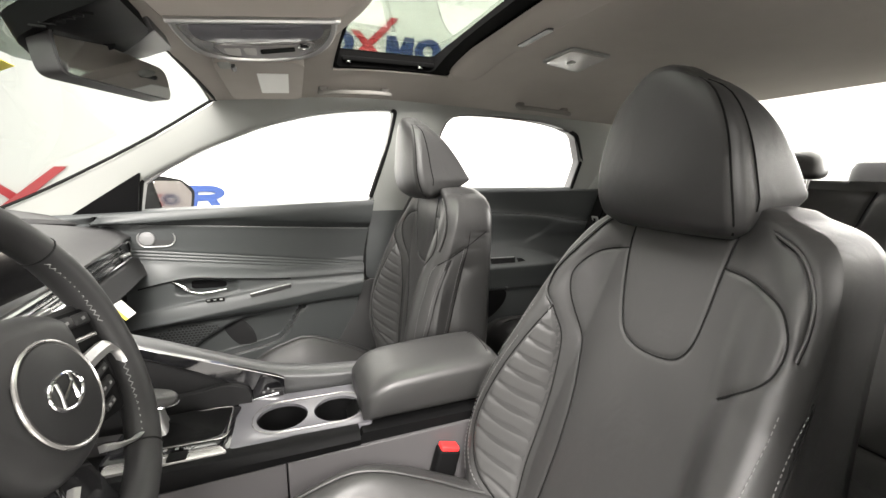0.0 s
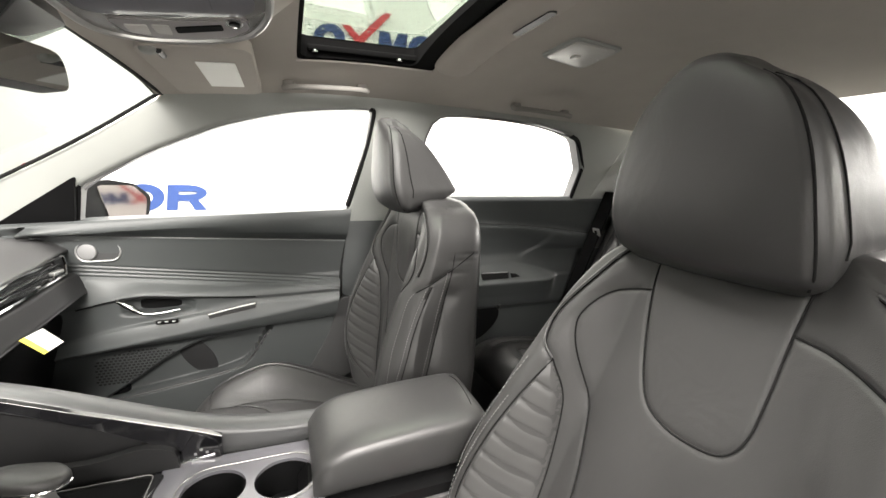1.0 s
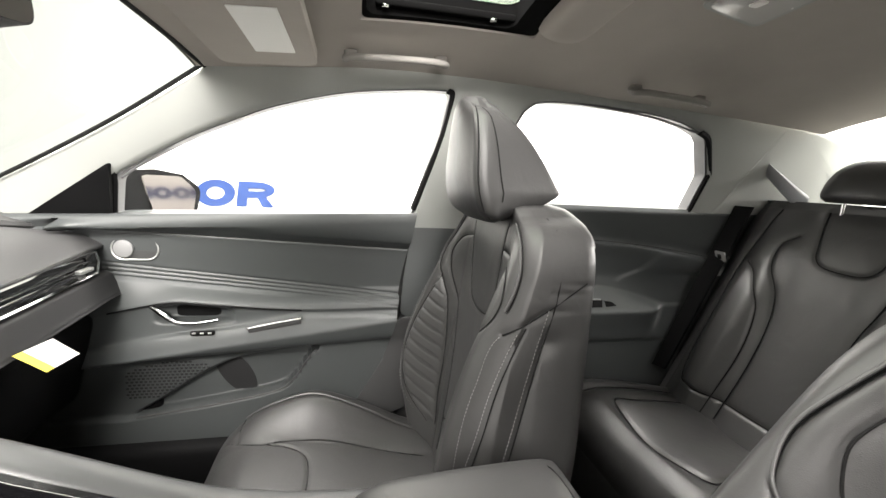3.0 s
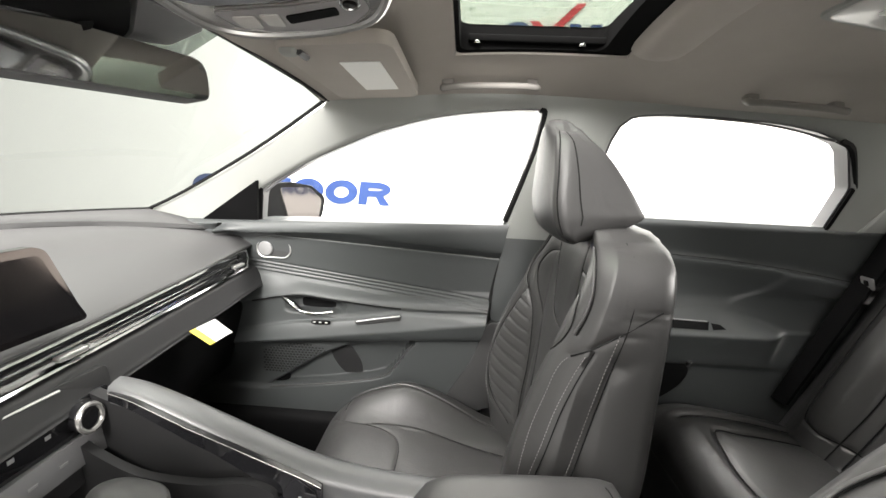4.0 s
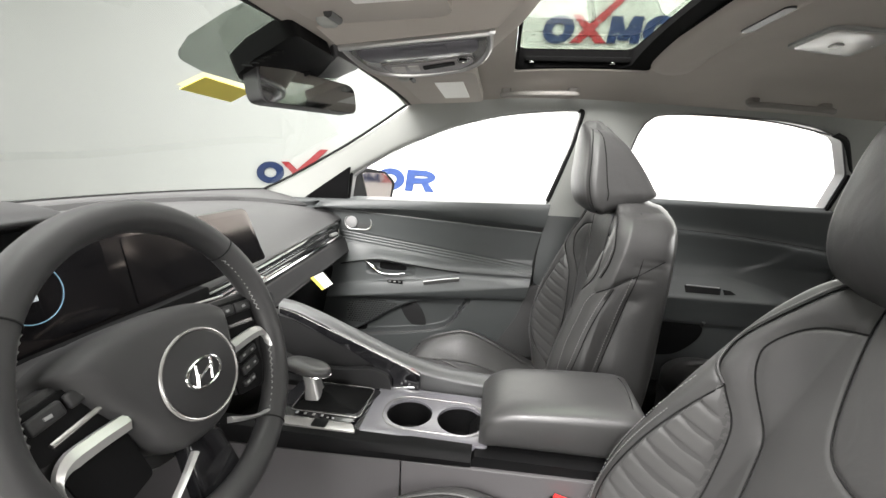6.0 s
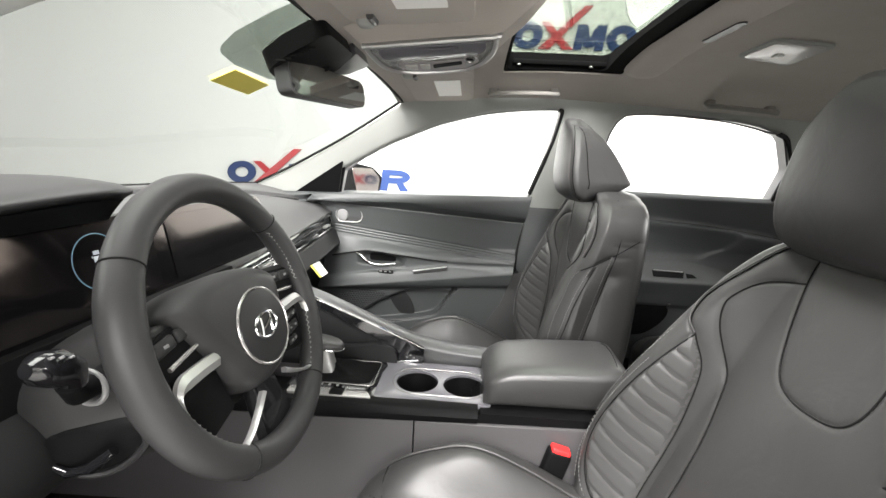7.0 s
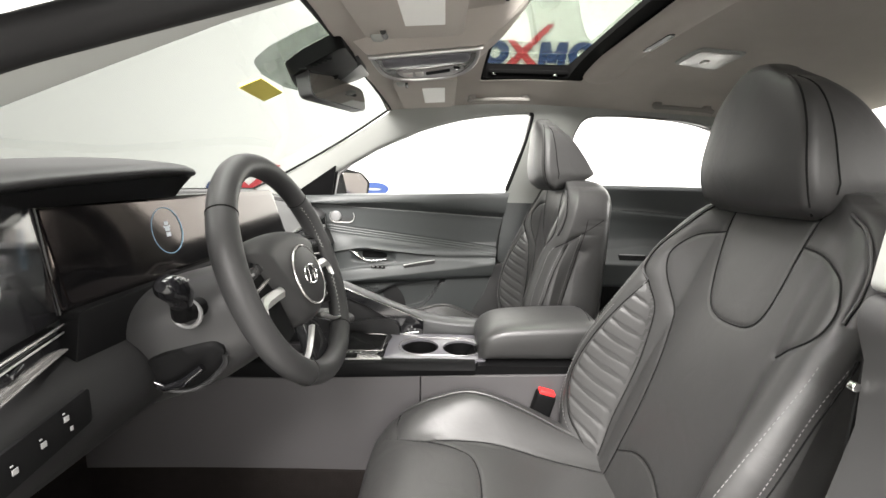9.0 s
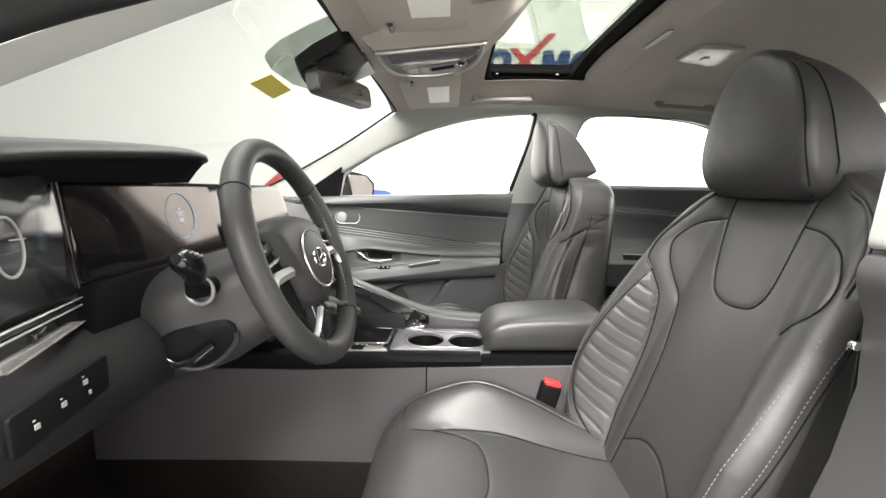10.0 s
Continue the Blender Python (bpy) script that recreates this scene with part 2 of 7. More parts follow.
def ring(r, w, m=Matrix.Identity(4), segs=48, tubes=8, flat=1.0):
    pts = [Vector((r * math.cos(a), r * math.sin(a), 0)) for a in [2 * math.pi * i / segs for i in range(segs)]]
    bm = tube(pts, w, tubes, True, flat)
    bm.transform(m)
    return bm


def join(*bms):
    out = bmesh.new()
    for b in bms:
        me = bpy.data.meshes.new("tmp")
        b.to_mesh(me)
        b.free()
        out.from_mesh(me)
        bpy.data.meshes.remove(me)
    return out


def slab(outline, lift, depth, holes=(), bev=0.0):
    """A plate from a flat outline (u, v), with holes; lift(u, v, w) lays it in the world; w runs 0 to depth."""
    bm = bmesh.new()
    edges = []
    for loop in (outline, *holes):
        vs = [bm.verts.new((p[0], p[1], 0)) for p in loop]
        edges += [bm.edges.new((vs[i], vs[(i + 1) % len(vs)])) for i in range(len(vs))]
    bmesh.ops.triangle_fill(bm, use_beauty=True, use_dissolve=False, edges=edges, normal=(0, 0, 1))
    top = bm.faces[:]
    ext = bmesh.ops.extrude_face_region(bm, geom=top)
    for v in ext["geom"]:
        if isinstance(v, bmesh.types.BMVert):
            v.co.z = 1.0
    bmesh.ops.recalc_face_normals(bm, faces=bm.faces)
    if bev > 0:
        # rounds the rim of the face at w = depth, by insetting its border
        rim = [e for e in bm.edges if all(v.co.z > 0.5 for v in e.verts) and any(abs(f.normal.z) < 0.5 for f in e.link_faces)]
        for v in bm.verts:
            v.co.z *= depth
        bmesh.ops.bevel(bm, geom=rim, offset=bev, segments=3, profile=0.5, affect="EDGES", clamp_overlap=True)
        for v in bm.verts:
            v.co = lift(v.co.x, v.co.y, v.co.z)
    else:
        for v in bm.verts:
            v.co = lift(v.co.x, v.co.y, v.co.z * depth)
    return bm


def rect(u0, v0, u1, v1, r=0.0, n=5):
    if r <= 0:
        return [(u0, v0), (u1, v0), (u1, v1), (u0, v1)]
    out = []
    for cx, cy, a0 in ((u1 - r, v0 + r, -90), (u1 - r, v1 - r, 0), (u0 + r, v1 - r, 90), (u0 + r, v0 + r, 180)):
        out += [(cx + r * math.cos(radians(a0 + 90 * i / n)), cy + r * math.sin(radians(a0 + 90 * i / n))) for i in range(n + 1)]
    return out


def smooth_table(table, x):
    xs = [t[0] for t in table]
    k = len(xs)
    if x <= xs[0]:
        return table[0][1]
    if x >= xs[-1]:
        return table[-1][1]
    i = max(j for j in range(k) if xs[j] <= x)
    i = min(i, k - 2)
    def slope(j):
        if j == 0 or j == k - 1:
            a, b = (0, 1) if j == 0 else (k - 2, k - 1)
        else:
            a, b = j - 1, j + 1
        return (table[b][1] - table[a][1]) / (xs[b] - xs[a])
    h = xs[i + 1] - xs[i]
    t = (x - xs[i]) / h
    m0, m1 = slope(i) * h, slope(i + 1) * h
    a, b = table[i][1], table[i + 1][1]
    return (2 * t ** 3 - 3 * t ** 2 + 1) * a + (t ** 3 - 2 * t ** 2 + t) * m0 + (-2 * t ** 3 + 3 * t ** 2) * b + (t ** 3 - t ** 2) * m1


# ---- the studio ----
def flat_wall(name, size, at, material, label):
    return single(name, rbox(size, Matrix.Translation(at), 0), material, label, "wall", kind="structure")


single("ground", rbox((10.2, 19.2, 0.1), pose(-0.7, 2.5, -0.05), 0), FLOOR_PAINT, "smooth grey painted studio floor under the car", "floor", kind="structure")
flat_wall("wall_east", (0.1, 19.0, 3.6), (3.60, 2.5, 1.8), WALL_PAINT, "plain white studio wall that carries the blue and red signs")
# out of view; grey instead of white so less light bounces into the cabin
flat_wall("wall_west", (0.1, 19.0, 3.6), (-5.0, 2.5, 1.8), GREY_PAINT, "unseen studio wall, painted grey to cut its bounce light")
flat_wall("wall_north", (8.5, 0.1, 3.6), (-0.7, 11.95, 1.8), WALL_PAINT, "plain white studio wall ahead of the car")
flat_wall("wall_south", (8.5, 0.1, 3.6), (-0.7, -6.95, 1.8), WALL_PAINT, "plain white studio wall behind the car")
single("ceiling", rbox((8.7, 19.0, 0.1), pose(-0.7, 2.5, 3.6), 0), CEIL_PAINT, "pale green-white studio ceiling", "ceiling", kind="structure")


EAST = Matrix(((0, 0, -1, 3.538), (-1, 0, 0, 0), (0, 1, 0, 0), (0, 0, 0, 1)))
SOUTH = Matrix(((-1, 0, 0, 0), (0, 0, 1, -6.888), (0, 1, 0, 0), (0, 0, 0, 1)))


def ring_shape(rx, ry, band, t0=0.0, t1=2 * math.pi, cy=0.0, steps=40):
    """A flat raised band along an ellipse, closed or a part of one."""
    closed = t1 - t0 > 6.28
    n = steps if closed else steps + 1
    rows = []
    for i in range(n):
        a = t0 + (t1 - t0) * i / steps
        c, s = math.cos(a), math.sin(a)
        rows.append([Vector((c * (rx - d), cy + s * (ry - d * 0.76), w)) for d, w in ((0, 0), (0, 0.012), (band, 0.012), (band, 0))])
    bm = bmesh.new()
    vs = [[bm.verts.new(p) for p in r] for r in rows]
    for i in range(n if closed else n - 1):
        r, q = vs[i], vs[(i + 1) % n]
        for k in range(4):
            bm.faces.new((r[k], q[k], q[(k + 1) % 4], r[(k + 1) % 4]))
    if not closed:
        bm.faces.new(vs[0])
        bm.faces.new(vs[-1])
    bmesh.ops.recalc_face_normals(bm, faces=bm.faces[:])
    return bm


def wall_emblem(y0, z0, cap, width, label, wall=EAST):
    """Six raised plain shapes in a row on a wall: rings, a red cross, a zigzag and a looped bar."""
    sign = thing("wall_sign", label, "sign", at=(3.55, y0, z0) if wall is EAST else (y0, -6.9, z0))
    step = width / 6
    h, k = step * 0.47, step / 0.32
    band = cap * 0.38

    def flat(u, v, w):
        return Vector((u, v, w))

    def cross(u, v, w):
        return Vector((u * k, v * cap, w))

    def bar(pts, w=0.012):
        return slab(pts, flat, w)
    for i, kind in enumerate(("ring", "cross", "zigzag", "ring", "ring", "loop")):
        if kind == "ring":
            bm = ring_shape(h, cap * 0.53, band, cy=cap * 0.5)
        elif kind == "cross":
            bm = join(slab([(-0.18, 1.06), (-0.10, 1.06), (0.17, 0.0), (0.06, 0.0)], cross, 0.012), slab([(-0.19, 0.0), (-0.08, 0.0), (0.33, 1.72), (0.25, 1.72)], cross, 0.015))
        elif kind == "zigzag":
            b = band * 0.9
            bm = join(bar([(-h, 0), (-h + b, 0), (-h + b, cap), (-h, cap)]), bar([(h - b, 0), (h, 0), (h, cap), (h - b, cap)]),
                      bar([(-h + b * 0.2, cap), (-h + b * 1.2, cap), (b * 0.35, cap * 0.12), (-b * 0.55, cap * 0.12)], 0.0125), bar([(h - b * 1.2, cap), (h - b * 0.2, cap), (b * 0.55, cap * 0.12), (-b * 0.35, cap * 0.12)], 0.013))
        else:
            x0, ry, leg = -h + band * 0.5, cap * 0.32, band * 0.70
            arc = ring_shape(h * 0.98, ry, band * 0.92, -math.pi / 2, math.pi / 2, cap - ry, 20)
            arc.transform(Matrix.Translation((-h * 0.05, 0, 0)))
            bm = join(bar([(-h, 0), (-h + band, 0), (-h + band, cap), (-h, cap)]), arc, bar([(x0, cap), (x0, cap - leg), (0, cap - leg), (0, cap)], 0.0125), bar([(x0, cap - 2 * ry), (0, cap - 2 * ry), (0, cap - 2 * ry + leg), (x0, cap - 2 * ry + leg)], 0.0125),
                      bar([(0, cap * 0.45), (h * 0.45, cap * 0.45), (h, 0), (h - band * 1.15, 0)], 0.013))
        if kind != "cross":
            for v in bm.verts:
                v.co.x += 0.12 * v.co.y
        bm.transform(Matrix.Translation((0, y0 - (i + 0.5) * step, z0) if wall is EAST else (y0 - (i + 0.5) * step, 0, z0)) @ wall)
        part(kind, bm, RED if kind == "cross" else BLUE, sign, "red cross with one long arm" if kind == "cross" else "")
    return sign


def small_letters(word, y0, z0, cap):
    """Flat grey lettering on the east wall below the large sign."""
    cu = bpy.data.curves.new("letter", "FONT")
    cu.body, cu.size, cu.extrude = word, cap / 0.7, 0.004
    ob = bpy.data.objects.new("tmp", cu)
    scene.collection.objects.link(ob)
    me = bpy.data.meshes.new_from_object(ob)
    bpy.data.objects.remove(ob)
    bm = bmesh.new()
    bm.from_mesh(me)
    bm.transform(Matrix.Translation((3.546, y0, z0)) @ Matrix(((0, 0, -1, 0), (-1.25, 0, 0, 0), (0, 1, 0, 0), (0, 0, 0, 1))))
    return single("sign_lettering", bm, LETTER_GREY, "small grey lettering below the blue sign", "sign")


small_letters("Group", 1.665, 0.600, 0.085)
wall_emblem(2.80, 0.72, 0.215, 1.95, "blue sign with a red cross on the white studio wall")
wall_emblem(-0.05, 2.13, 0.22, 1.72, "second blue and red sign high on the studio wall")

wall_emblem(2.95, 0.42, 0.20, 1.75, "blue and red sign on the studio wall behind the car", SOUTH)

# ---- the car's shell ----
def side_x(z):
    """Inner face of a side window and pillar at height z."""
    return 0.70 - 0.5 * (z - 0.93)


def roof_z(x, y):
    """Inside of the roof."""
    crown = smooth_table([(-1.35, 1.22), (-1.0, 1.275), (-0.6, 1.315), (-0.13, 1.345), (0.17, 1.338), (0.40, 1.292), (0.47, 1.272)], y)
    s = min(1.0, abs(x) / 0.53)
    edge = smooth_table([(-1.35, 1.19), (-1.0, 1.225), (-0.6, 1.25), (-0.13, 1.268), (0.17, 1.268), (0.47, 1.245)], y)
    return crown + (edge - crown) * s ** 3.2


def headliner():
    bm = bmesh.new()
    xs = [-0.53 + 1.06 * i / 40 for i in range(41)]
    xs = sorted(xs + [-0.385, 0.385])
    ys = sorted([-1.0 + 1.47 * i / 50 for i in range(51)] + [-0.13, 0.172])
    low = {}
    for lay in (0, 1):
        for i, x in enumerate(xs):
            for j, y in enumerate(ys):
                low[lay, i, j] = bm.verts.new((x, y, roof_z(x, y) + 0.045 * lay))
    for i in range(len(xs) - 1):
        for j in range(len(ys) - 1):
            cx, cy = (xs[i] + xs[i + 1]) / 2, (ys[j] + ys[j + 1]) / 2
            if abs(cx) < 0.385 and -0.13 < cy < 0.172:
                continue
            for lay in (0, 1):
                bm.faces.new([low[lay, a, b] for a, b in ((i, j), (i + 1, j), (i + 1, j + 1), (i, j + 1))])
    edge = [e for e in bm.edges if len(e.link_faces) == 1]
    pair = {v: low[1, i, j] for (lay, i, j), v in low.items() if lay == 0}
    for e in edge:
        a, b = e.verts
        if a in pair and b in pair:
            try:
                bm.faces.new((a, b, pair[b], pair[a]))
            except ValueError:
                pass
    loose = [v for v in bm.verts if not v.link_faces]
    bmesh.ops.delete(bm, geom=loose, context="VERTS")
    return bm


single("ceiling_headliner", headliner(), HEADLINER, "beige-grey woven cloth headliner of the car roof", "ceiling", kind="structure")

FRONT_WINDOW = [(0.705, 0.938), (0.672, 1.035)] + [(p[0], p[1]) for p in smooth_line([(0.605, 1.072), (0.508, 1.122), (0.418, 1.160), (0.334, 1.192), (0.20, 1.226), (0.06, 1.243), (-0.024, 1.247)], 5)] + [(-0.012, 1.16), (0.035, 0.962)]
REAR_WINDOW = [(-0.16, 1.0), (-0.166, 1.10), (-0.171, 1.15), (-0.177, 1.19), (-0.188, 1.220), (-0.208, 1.238), (-0.235, 1.244)] + [(p[0], p[1]) for p in smooth_line([(-0.262, 1.246), (-0.36, 1.247), (-0.496, 1.240), (-0.60, 1.226), (-0.672, 1.205)], 4)] + [(-0.690, 1.190), (-0.745, 1.108), (-0.747, 1.005)]
SIDE_OUTLINE = [(1.10, 0.925), (0.92, 1.00), (0.76, 1.078), (0.60, 1.163), (0.47, 1.238), (0.44, 1.275), (0.2, 1.285), (-0.13, 1.285), (-0.6, 1.275), (-1.0, 1.235), (-1.35, 1.17), (-1.35, 0.92)]


def round_corners(pts, r=0.02, n=4):
    out = []
    k = len(pts)
    for i in range(k):
        p, a, b = Vector(pts[i]), Vector(pts[i - 1]), Vector(pts[(i + 1) % k])
        da, db = a - p, b - p
        if da.angle(db) > radians(150):
            out.append(p)
            continue
        ra, rb = min(r, da.length * 0.45), min(r, db.length * 0.45)
        s, e = p + da.normalized() * ra, p + db.normalized() * rb
        out += [s * (1 - t) ** 2 + p * 2 * t * (1 - t) + e * t * t for t in [j / n for j in range(n + 1)]]
    return [(v.x, v.y) for v in out]


def side_frame(sign, name, label):
    def lift(y, z, w):
        return Vector((sign * (side_x(z) + 0.045 - w), y, z))
    bm = slab(SIDE_OUTLINE, lift, 0.05, (round_corners(FRONT_WINDOW), round_corners(REAR_WINDOW, 0.010)), 0.012)
    return single(name, bm, PILLAR, label, "wall", kind="structure")


side_frame(1, "wall_passenger_pillars", "pale grey moulded pillar trim round the side windows")


def driver_arch():
    """Front pillar, roof rail and centre pillar round the open driver's door."""
    outer = [(1.10, 0.925), (0.92, 0.99), (0.76, 1.066), (0.63, 1.130), (0.50, 1.205), (0.44, 1.262), (0.2, 1.285), (-0.13, 1.285), (-0.6, 1.275), (-1.0, 1.235)]
    inner = [(-0.90, 1.19), (-0.5, 1.225), (-0.22, 1.235), (-0.20, 1.16), (-0.20, 0.93), (-0.12, 0.93), (-0.12, 1.10), (-0.115, 1.20), (-0.08, 1.235), (0.06, 1.238), (0.20, 1.222), (0.334, 1.192), (0.44, 1.150), (0.56, 1.092), (0.72, 1.012), (0.88, 0.925)]

    def lift(y, z, w):
        return Vector((-(side_x(z) + 0.045 - w), y, z))
    return slab(outer + inner, lift, 0.05, (), 0.010)


single("wall_driver_pillars", driver_arch(), PILLAR, "pale grey pillar trim round the open driver's door", "wall", kind="structure")
seal = [(0.86, 0.915), (0.74, 0.985), (0.62, 1.050), (0.525, 1.096), (0.465, 1.118), (0.40, 1.140), (0.30, 1.175), (0.16, 1.225), (0.0, 1.250), (-0.2, 1.255), (-0.6, 1.245)]
single("trim_door_seal", tube([Vector((-(side_x(p.y) + 0.084), p.x, p.y)) for p in smooth_line(seal, 6)], 0.0125, 10), RUBBER, "black rubber door seal over the open doorway", "trim", kind="structure")
single("trim_roof_rail", tube([Vector((-(side_x(p.y) + 0.115), p.x + 0.03, p.y + 0.045)) for p in smooth_line(seal, 6)], 0.042, 12), BODY, "dark painted roof rail over the driver's doorway", "trim", kind="structure")
single("wall_driver_pillar_lower", rbox((0.07, 0.16, 0.68), pose(-0.70, -0.15, 0.59), 0.02), PLASTIC, "dark grey lower centre pillar trim", "wall", kind="structure")

def b_pillar(y, z, w):
    return Vector((-0.665 + 0.06 * max(0.0, z - 1.05) + w, y, z))


single("wall_driver_pillar_upper", slab(round_corners([(-0.062, 0.957), (-0.068, 1.03), (-0.090, 1.11), (-0.125, 1.18), (-0.23, 1.18), (-0.20, 1.10), (-0.175, 0.957)], 0.01), b_pillar, 0.045, (), 0.006), PILLAR, "pale grey upper centre pillar trim by the driver's door", "wall", kind="structure")
single("wall_driver_pillar_mid", slab(round_corners([(-0.062, 0.955), (-0.056, 0.935), (-0.070, 0.90), (-0.074, 0.842), (-0.062, 0.775), (-0.045, 0.72), (-0.02, 0.62), (0.03, 0.45), (0.06, 0.36), (-0.22, 0.36), (-0.20, 0.955)], 0.012), lambda y, z, w: Vector((-0.70 + w, y, z)), 0.080, (), 0.010), PLASTIC, "charcoal lower centre pillar trim by the driver's door", "wall", kind="structure")
belt_d = thing("seat_belt", "dark woven driver's seat belt hanging by the pillar", "seat belt", at=(-0.615, -0.1, 0.36))
part("webbing", loft([[Vector((-0.612 - 0.002 * k, -0.098 + 0.020 * s + 0.03 * (0.843 - z) ** 2, z)) for s, k in ((-1, 0), (1, 0), (1, 1), (-1, 1))] for z in [0.94 - 0.035 * i for i in range(16)]]), RUBBER, belt_d)
part("anchor", disc(0.004, 0.006, pose(-0.619, -0.068, 0.876, 0, 90, 0), 16, bev=0.001), CHROME, belt_d, "bright steel stud")

# floor, bulkhead, kick panels and the closed rear
for sgn in (-1, 1):
    single("wall_kick_panel", rbox((0.06, 0.80, 0.66), pose(sgn * 0.75, 1.04, 0.58), 0.012), PLASTIC_DARK, "black kick panel beside the footwell", "wall", kind="structure")
single("floor", rbox((1.5, 2.9, 0.2), pose(0, -0.05, 0.15), 0.01), CARPET, "black carpeted car floor", "floor", kind="structure")
single("firewall", rbox((1.46, 0.06, 0.66), pose(0, 1.40, 0.58), 0.01), PLASTIC_DARK, "dark bulkhead under the windscreen", "wall", kind="structure")
single("floor_toe_board", rbox((1.44, 0.5, 0.06), pose(0, 1.18, 0.38, 35), 0.01), CARPET, "black carpeted toe board", "floor", kind="structure")
single("wall_rear_bulkhead", rbox((1.36, 0.05, 0.72), pose(0, -1.42, 0.6), 0.01), CARPET, "dark panel behind the rear seat", "wall", kind="structure")
single("parcel_shelf", rbox((1.22, 0.42, 0.03), pose(0, -1.22, 0.955), 0.01), PILLAR, "grey felt parcel shelf behind the rear seat", "shelf", kind="structure")

# windscreen: a bowed pane from the cowl to the header
def pane(rows):
    return loft(rows, False, False)


def screen_point(x, s):
    """Windscreen: s = 0 at the cowl, 1 at the header; x = 0.70 at the pillars."""
    ez = smooth_table([(0, 0.925), (0.25, 0.995), (0.5, 1.073), (0.75, 1.158), (1.0, 1.252)], s)
    ey = smooth_table([(0, 1.10), (0.25, 0.93), (0.5, 0.77), (0.75, 0.61), (1.0, 0.452)], s)
    bow = (x / 0.7) ** 2
    y, z = 1.25 + (0.472 - 1.25) * s, 0.962 + (1.281 - 0.962) * s
    return Vector((x / 0.70 * (side_x(ez) - 0.002), y + (ey - y) * bow, z + (ez - z) * bow))


rows = [[screen_point(-0.70 + 1.4 * i / 24, j / 10) for i in range(25)] for j in range(11)]
wind = single("window_windscreen", pane(rows), SCREEN_GLASS, "curved green windscreen, over-tinted to dim the bright view outside", "window", kind="structure")
wind.visible_shadow = False
border = [screen_point(-0.70 + 1.4 * i / 24, 1.0) + Vector((0, 0.003, -0.004)) for i in range(25)]
single("trim_header", tube(border, 0.004, 6), RUBBER, "black seal along the windscreen header", "trim", kind="structure")
single("trim_cowl", tube([screen_point(x, 0.03 + 0.13 * (x / 0.7) ** 2) - Vector((0, 0, 0.002)) for x in [-0.70 + 1.4 * i / 24 for i in range(25)]], 0.0035, 6), RUBBER, "black seal along the windscreen base", "trim", kind="structure")
single("trim_pillar_seal", tube([screen_point(0.70, j / 12) + Vector((-0.004, 0.002, 0.0)) for j in range(13)], 0.004, 6), RUBBER, "black seal along the windscreen edge", "trim", kind="structure")
single("trim_pillar_seal", tube([screen_point(-0.70, j / 12) + Vector((0.004, 0.002, 0.0)) for j in range(13)], 0.004, 6), RUBBER, "black seal along the windscreen edge", "trim", kind="structure")

# rear screen and the trim round it
def rear_point(x, s):
    w = 0.64 + (0.56 - 0.64) * s
    bow = (x / 0.6) ** 2
    return Vector((x * w / 0.60, -1.44 + (-1.0 + 1.44) * s + 0.05 * bow, 0.985 + (1.272 - 0.985) * s - 0.035 * bow * s))


rows = [[rear_point(-0.60 + 1.2 * i / 16, j / 6) for i in range(17)] for j in range(7)]
rear = single("window_rear_screen", pane(rows), CLEAR, "curved clear rear window", "window", kind="structure")
rear.visible_shadow = False
for sgn in (1, -1):
    rows = []
    for j in range(9):
        s = j / 8
        a = rear_point(sgn * 0.60, s) + Vector((0, 0.01, 0))
        b = Vector((sgn * side_x(0.94 + 0.29 * s) * 0.99, -0.80 - 0.10 * s, 0.94 + 0.29 * s))
        rows.append([a.lerp(b, i / 8) + Vector((sgn * 0.02 * math.sin(math.pi * i / 8), 0, 0)) for i in range(9)])
    bm = loft(rows, False, False)
    ext = bmesh.ops.extrude_face_region(bm, geom=bm.faces[:])
    for v in ext["geom"]:
        if isinstance(v, bmesh.types.BMVert):
            v.co.x += sgn * 0.02
    rp = single("wall_rear_pillar", bm, PILLAR, "pale grey rear pillar trim", "wall", kind="structure")
    # the darker grey imitates a shaded gap in the pillar trim
    part("pillar_gap_shade", loft([[Vector((sgn * (0.612 - 0.070 * t), -0.905 - 0.075 * t, 1.155 - 0.10 * t)) + Vector((sgn * 0.022 * math.cos(a), -0.012 * t * math.sin(a), (0.004 + 0.012 * t) * math.sin(a))) for a in [2 * math.pi * i / 10 for i in range(10)]] for t in [j / 6 for j in range(7)]]), SHADE_GREY, rp, "raised grey piece standing in for a shadow gap")

# side glass with black frames on the passenger side
def window_side(name, outline, label, edges, r=0.02):
    def lift(y, z, w):
        return Vector((side_x(z) + 0.030 + w, y, z))
    g = slab(round_corners(outline, r), lift, 0.004)
    bmesh.ops.delete(g, geom=[f for f in g.faces if f.calc_center_median().x < side_x(f.calc_center_median().z) + 0.033], context="FACES")
    ob = single(name, g, CLEAR, label, "window", kind="structure")
    ob.visible_shadow = False
    ring_pts = round_corners(outline, r)
    cy, cz = sum(p[0] for p in ring_pts) / len(ring_pts), sum(p[1] for p in ring_pts) / len(ring_pts)

    def scaled(k):
        return [(cy + (p[0] - cy) * k, cz + (p[1] - cz) * k) for p in ring_pts]
    part("reveal", slab(scaled(1.004), lambda y, z, w: Vector((side_x(z) + 0.040 - w, y, z)), 0.037, (scaled(0.984),)), GREY_PLASTIC, ob, "grey window channel")
    for pts, r, mat in edges:
        line = smooth_line([(side_x(z) + 0.006, y, z) for y, z in pts], 5)
        part("window_seal", tube(line, r, 8), mat, ob, "black rubber seal")
    return ob


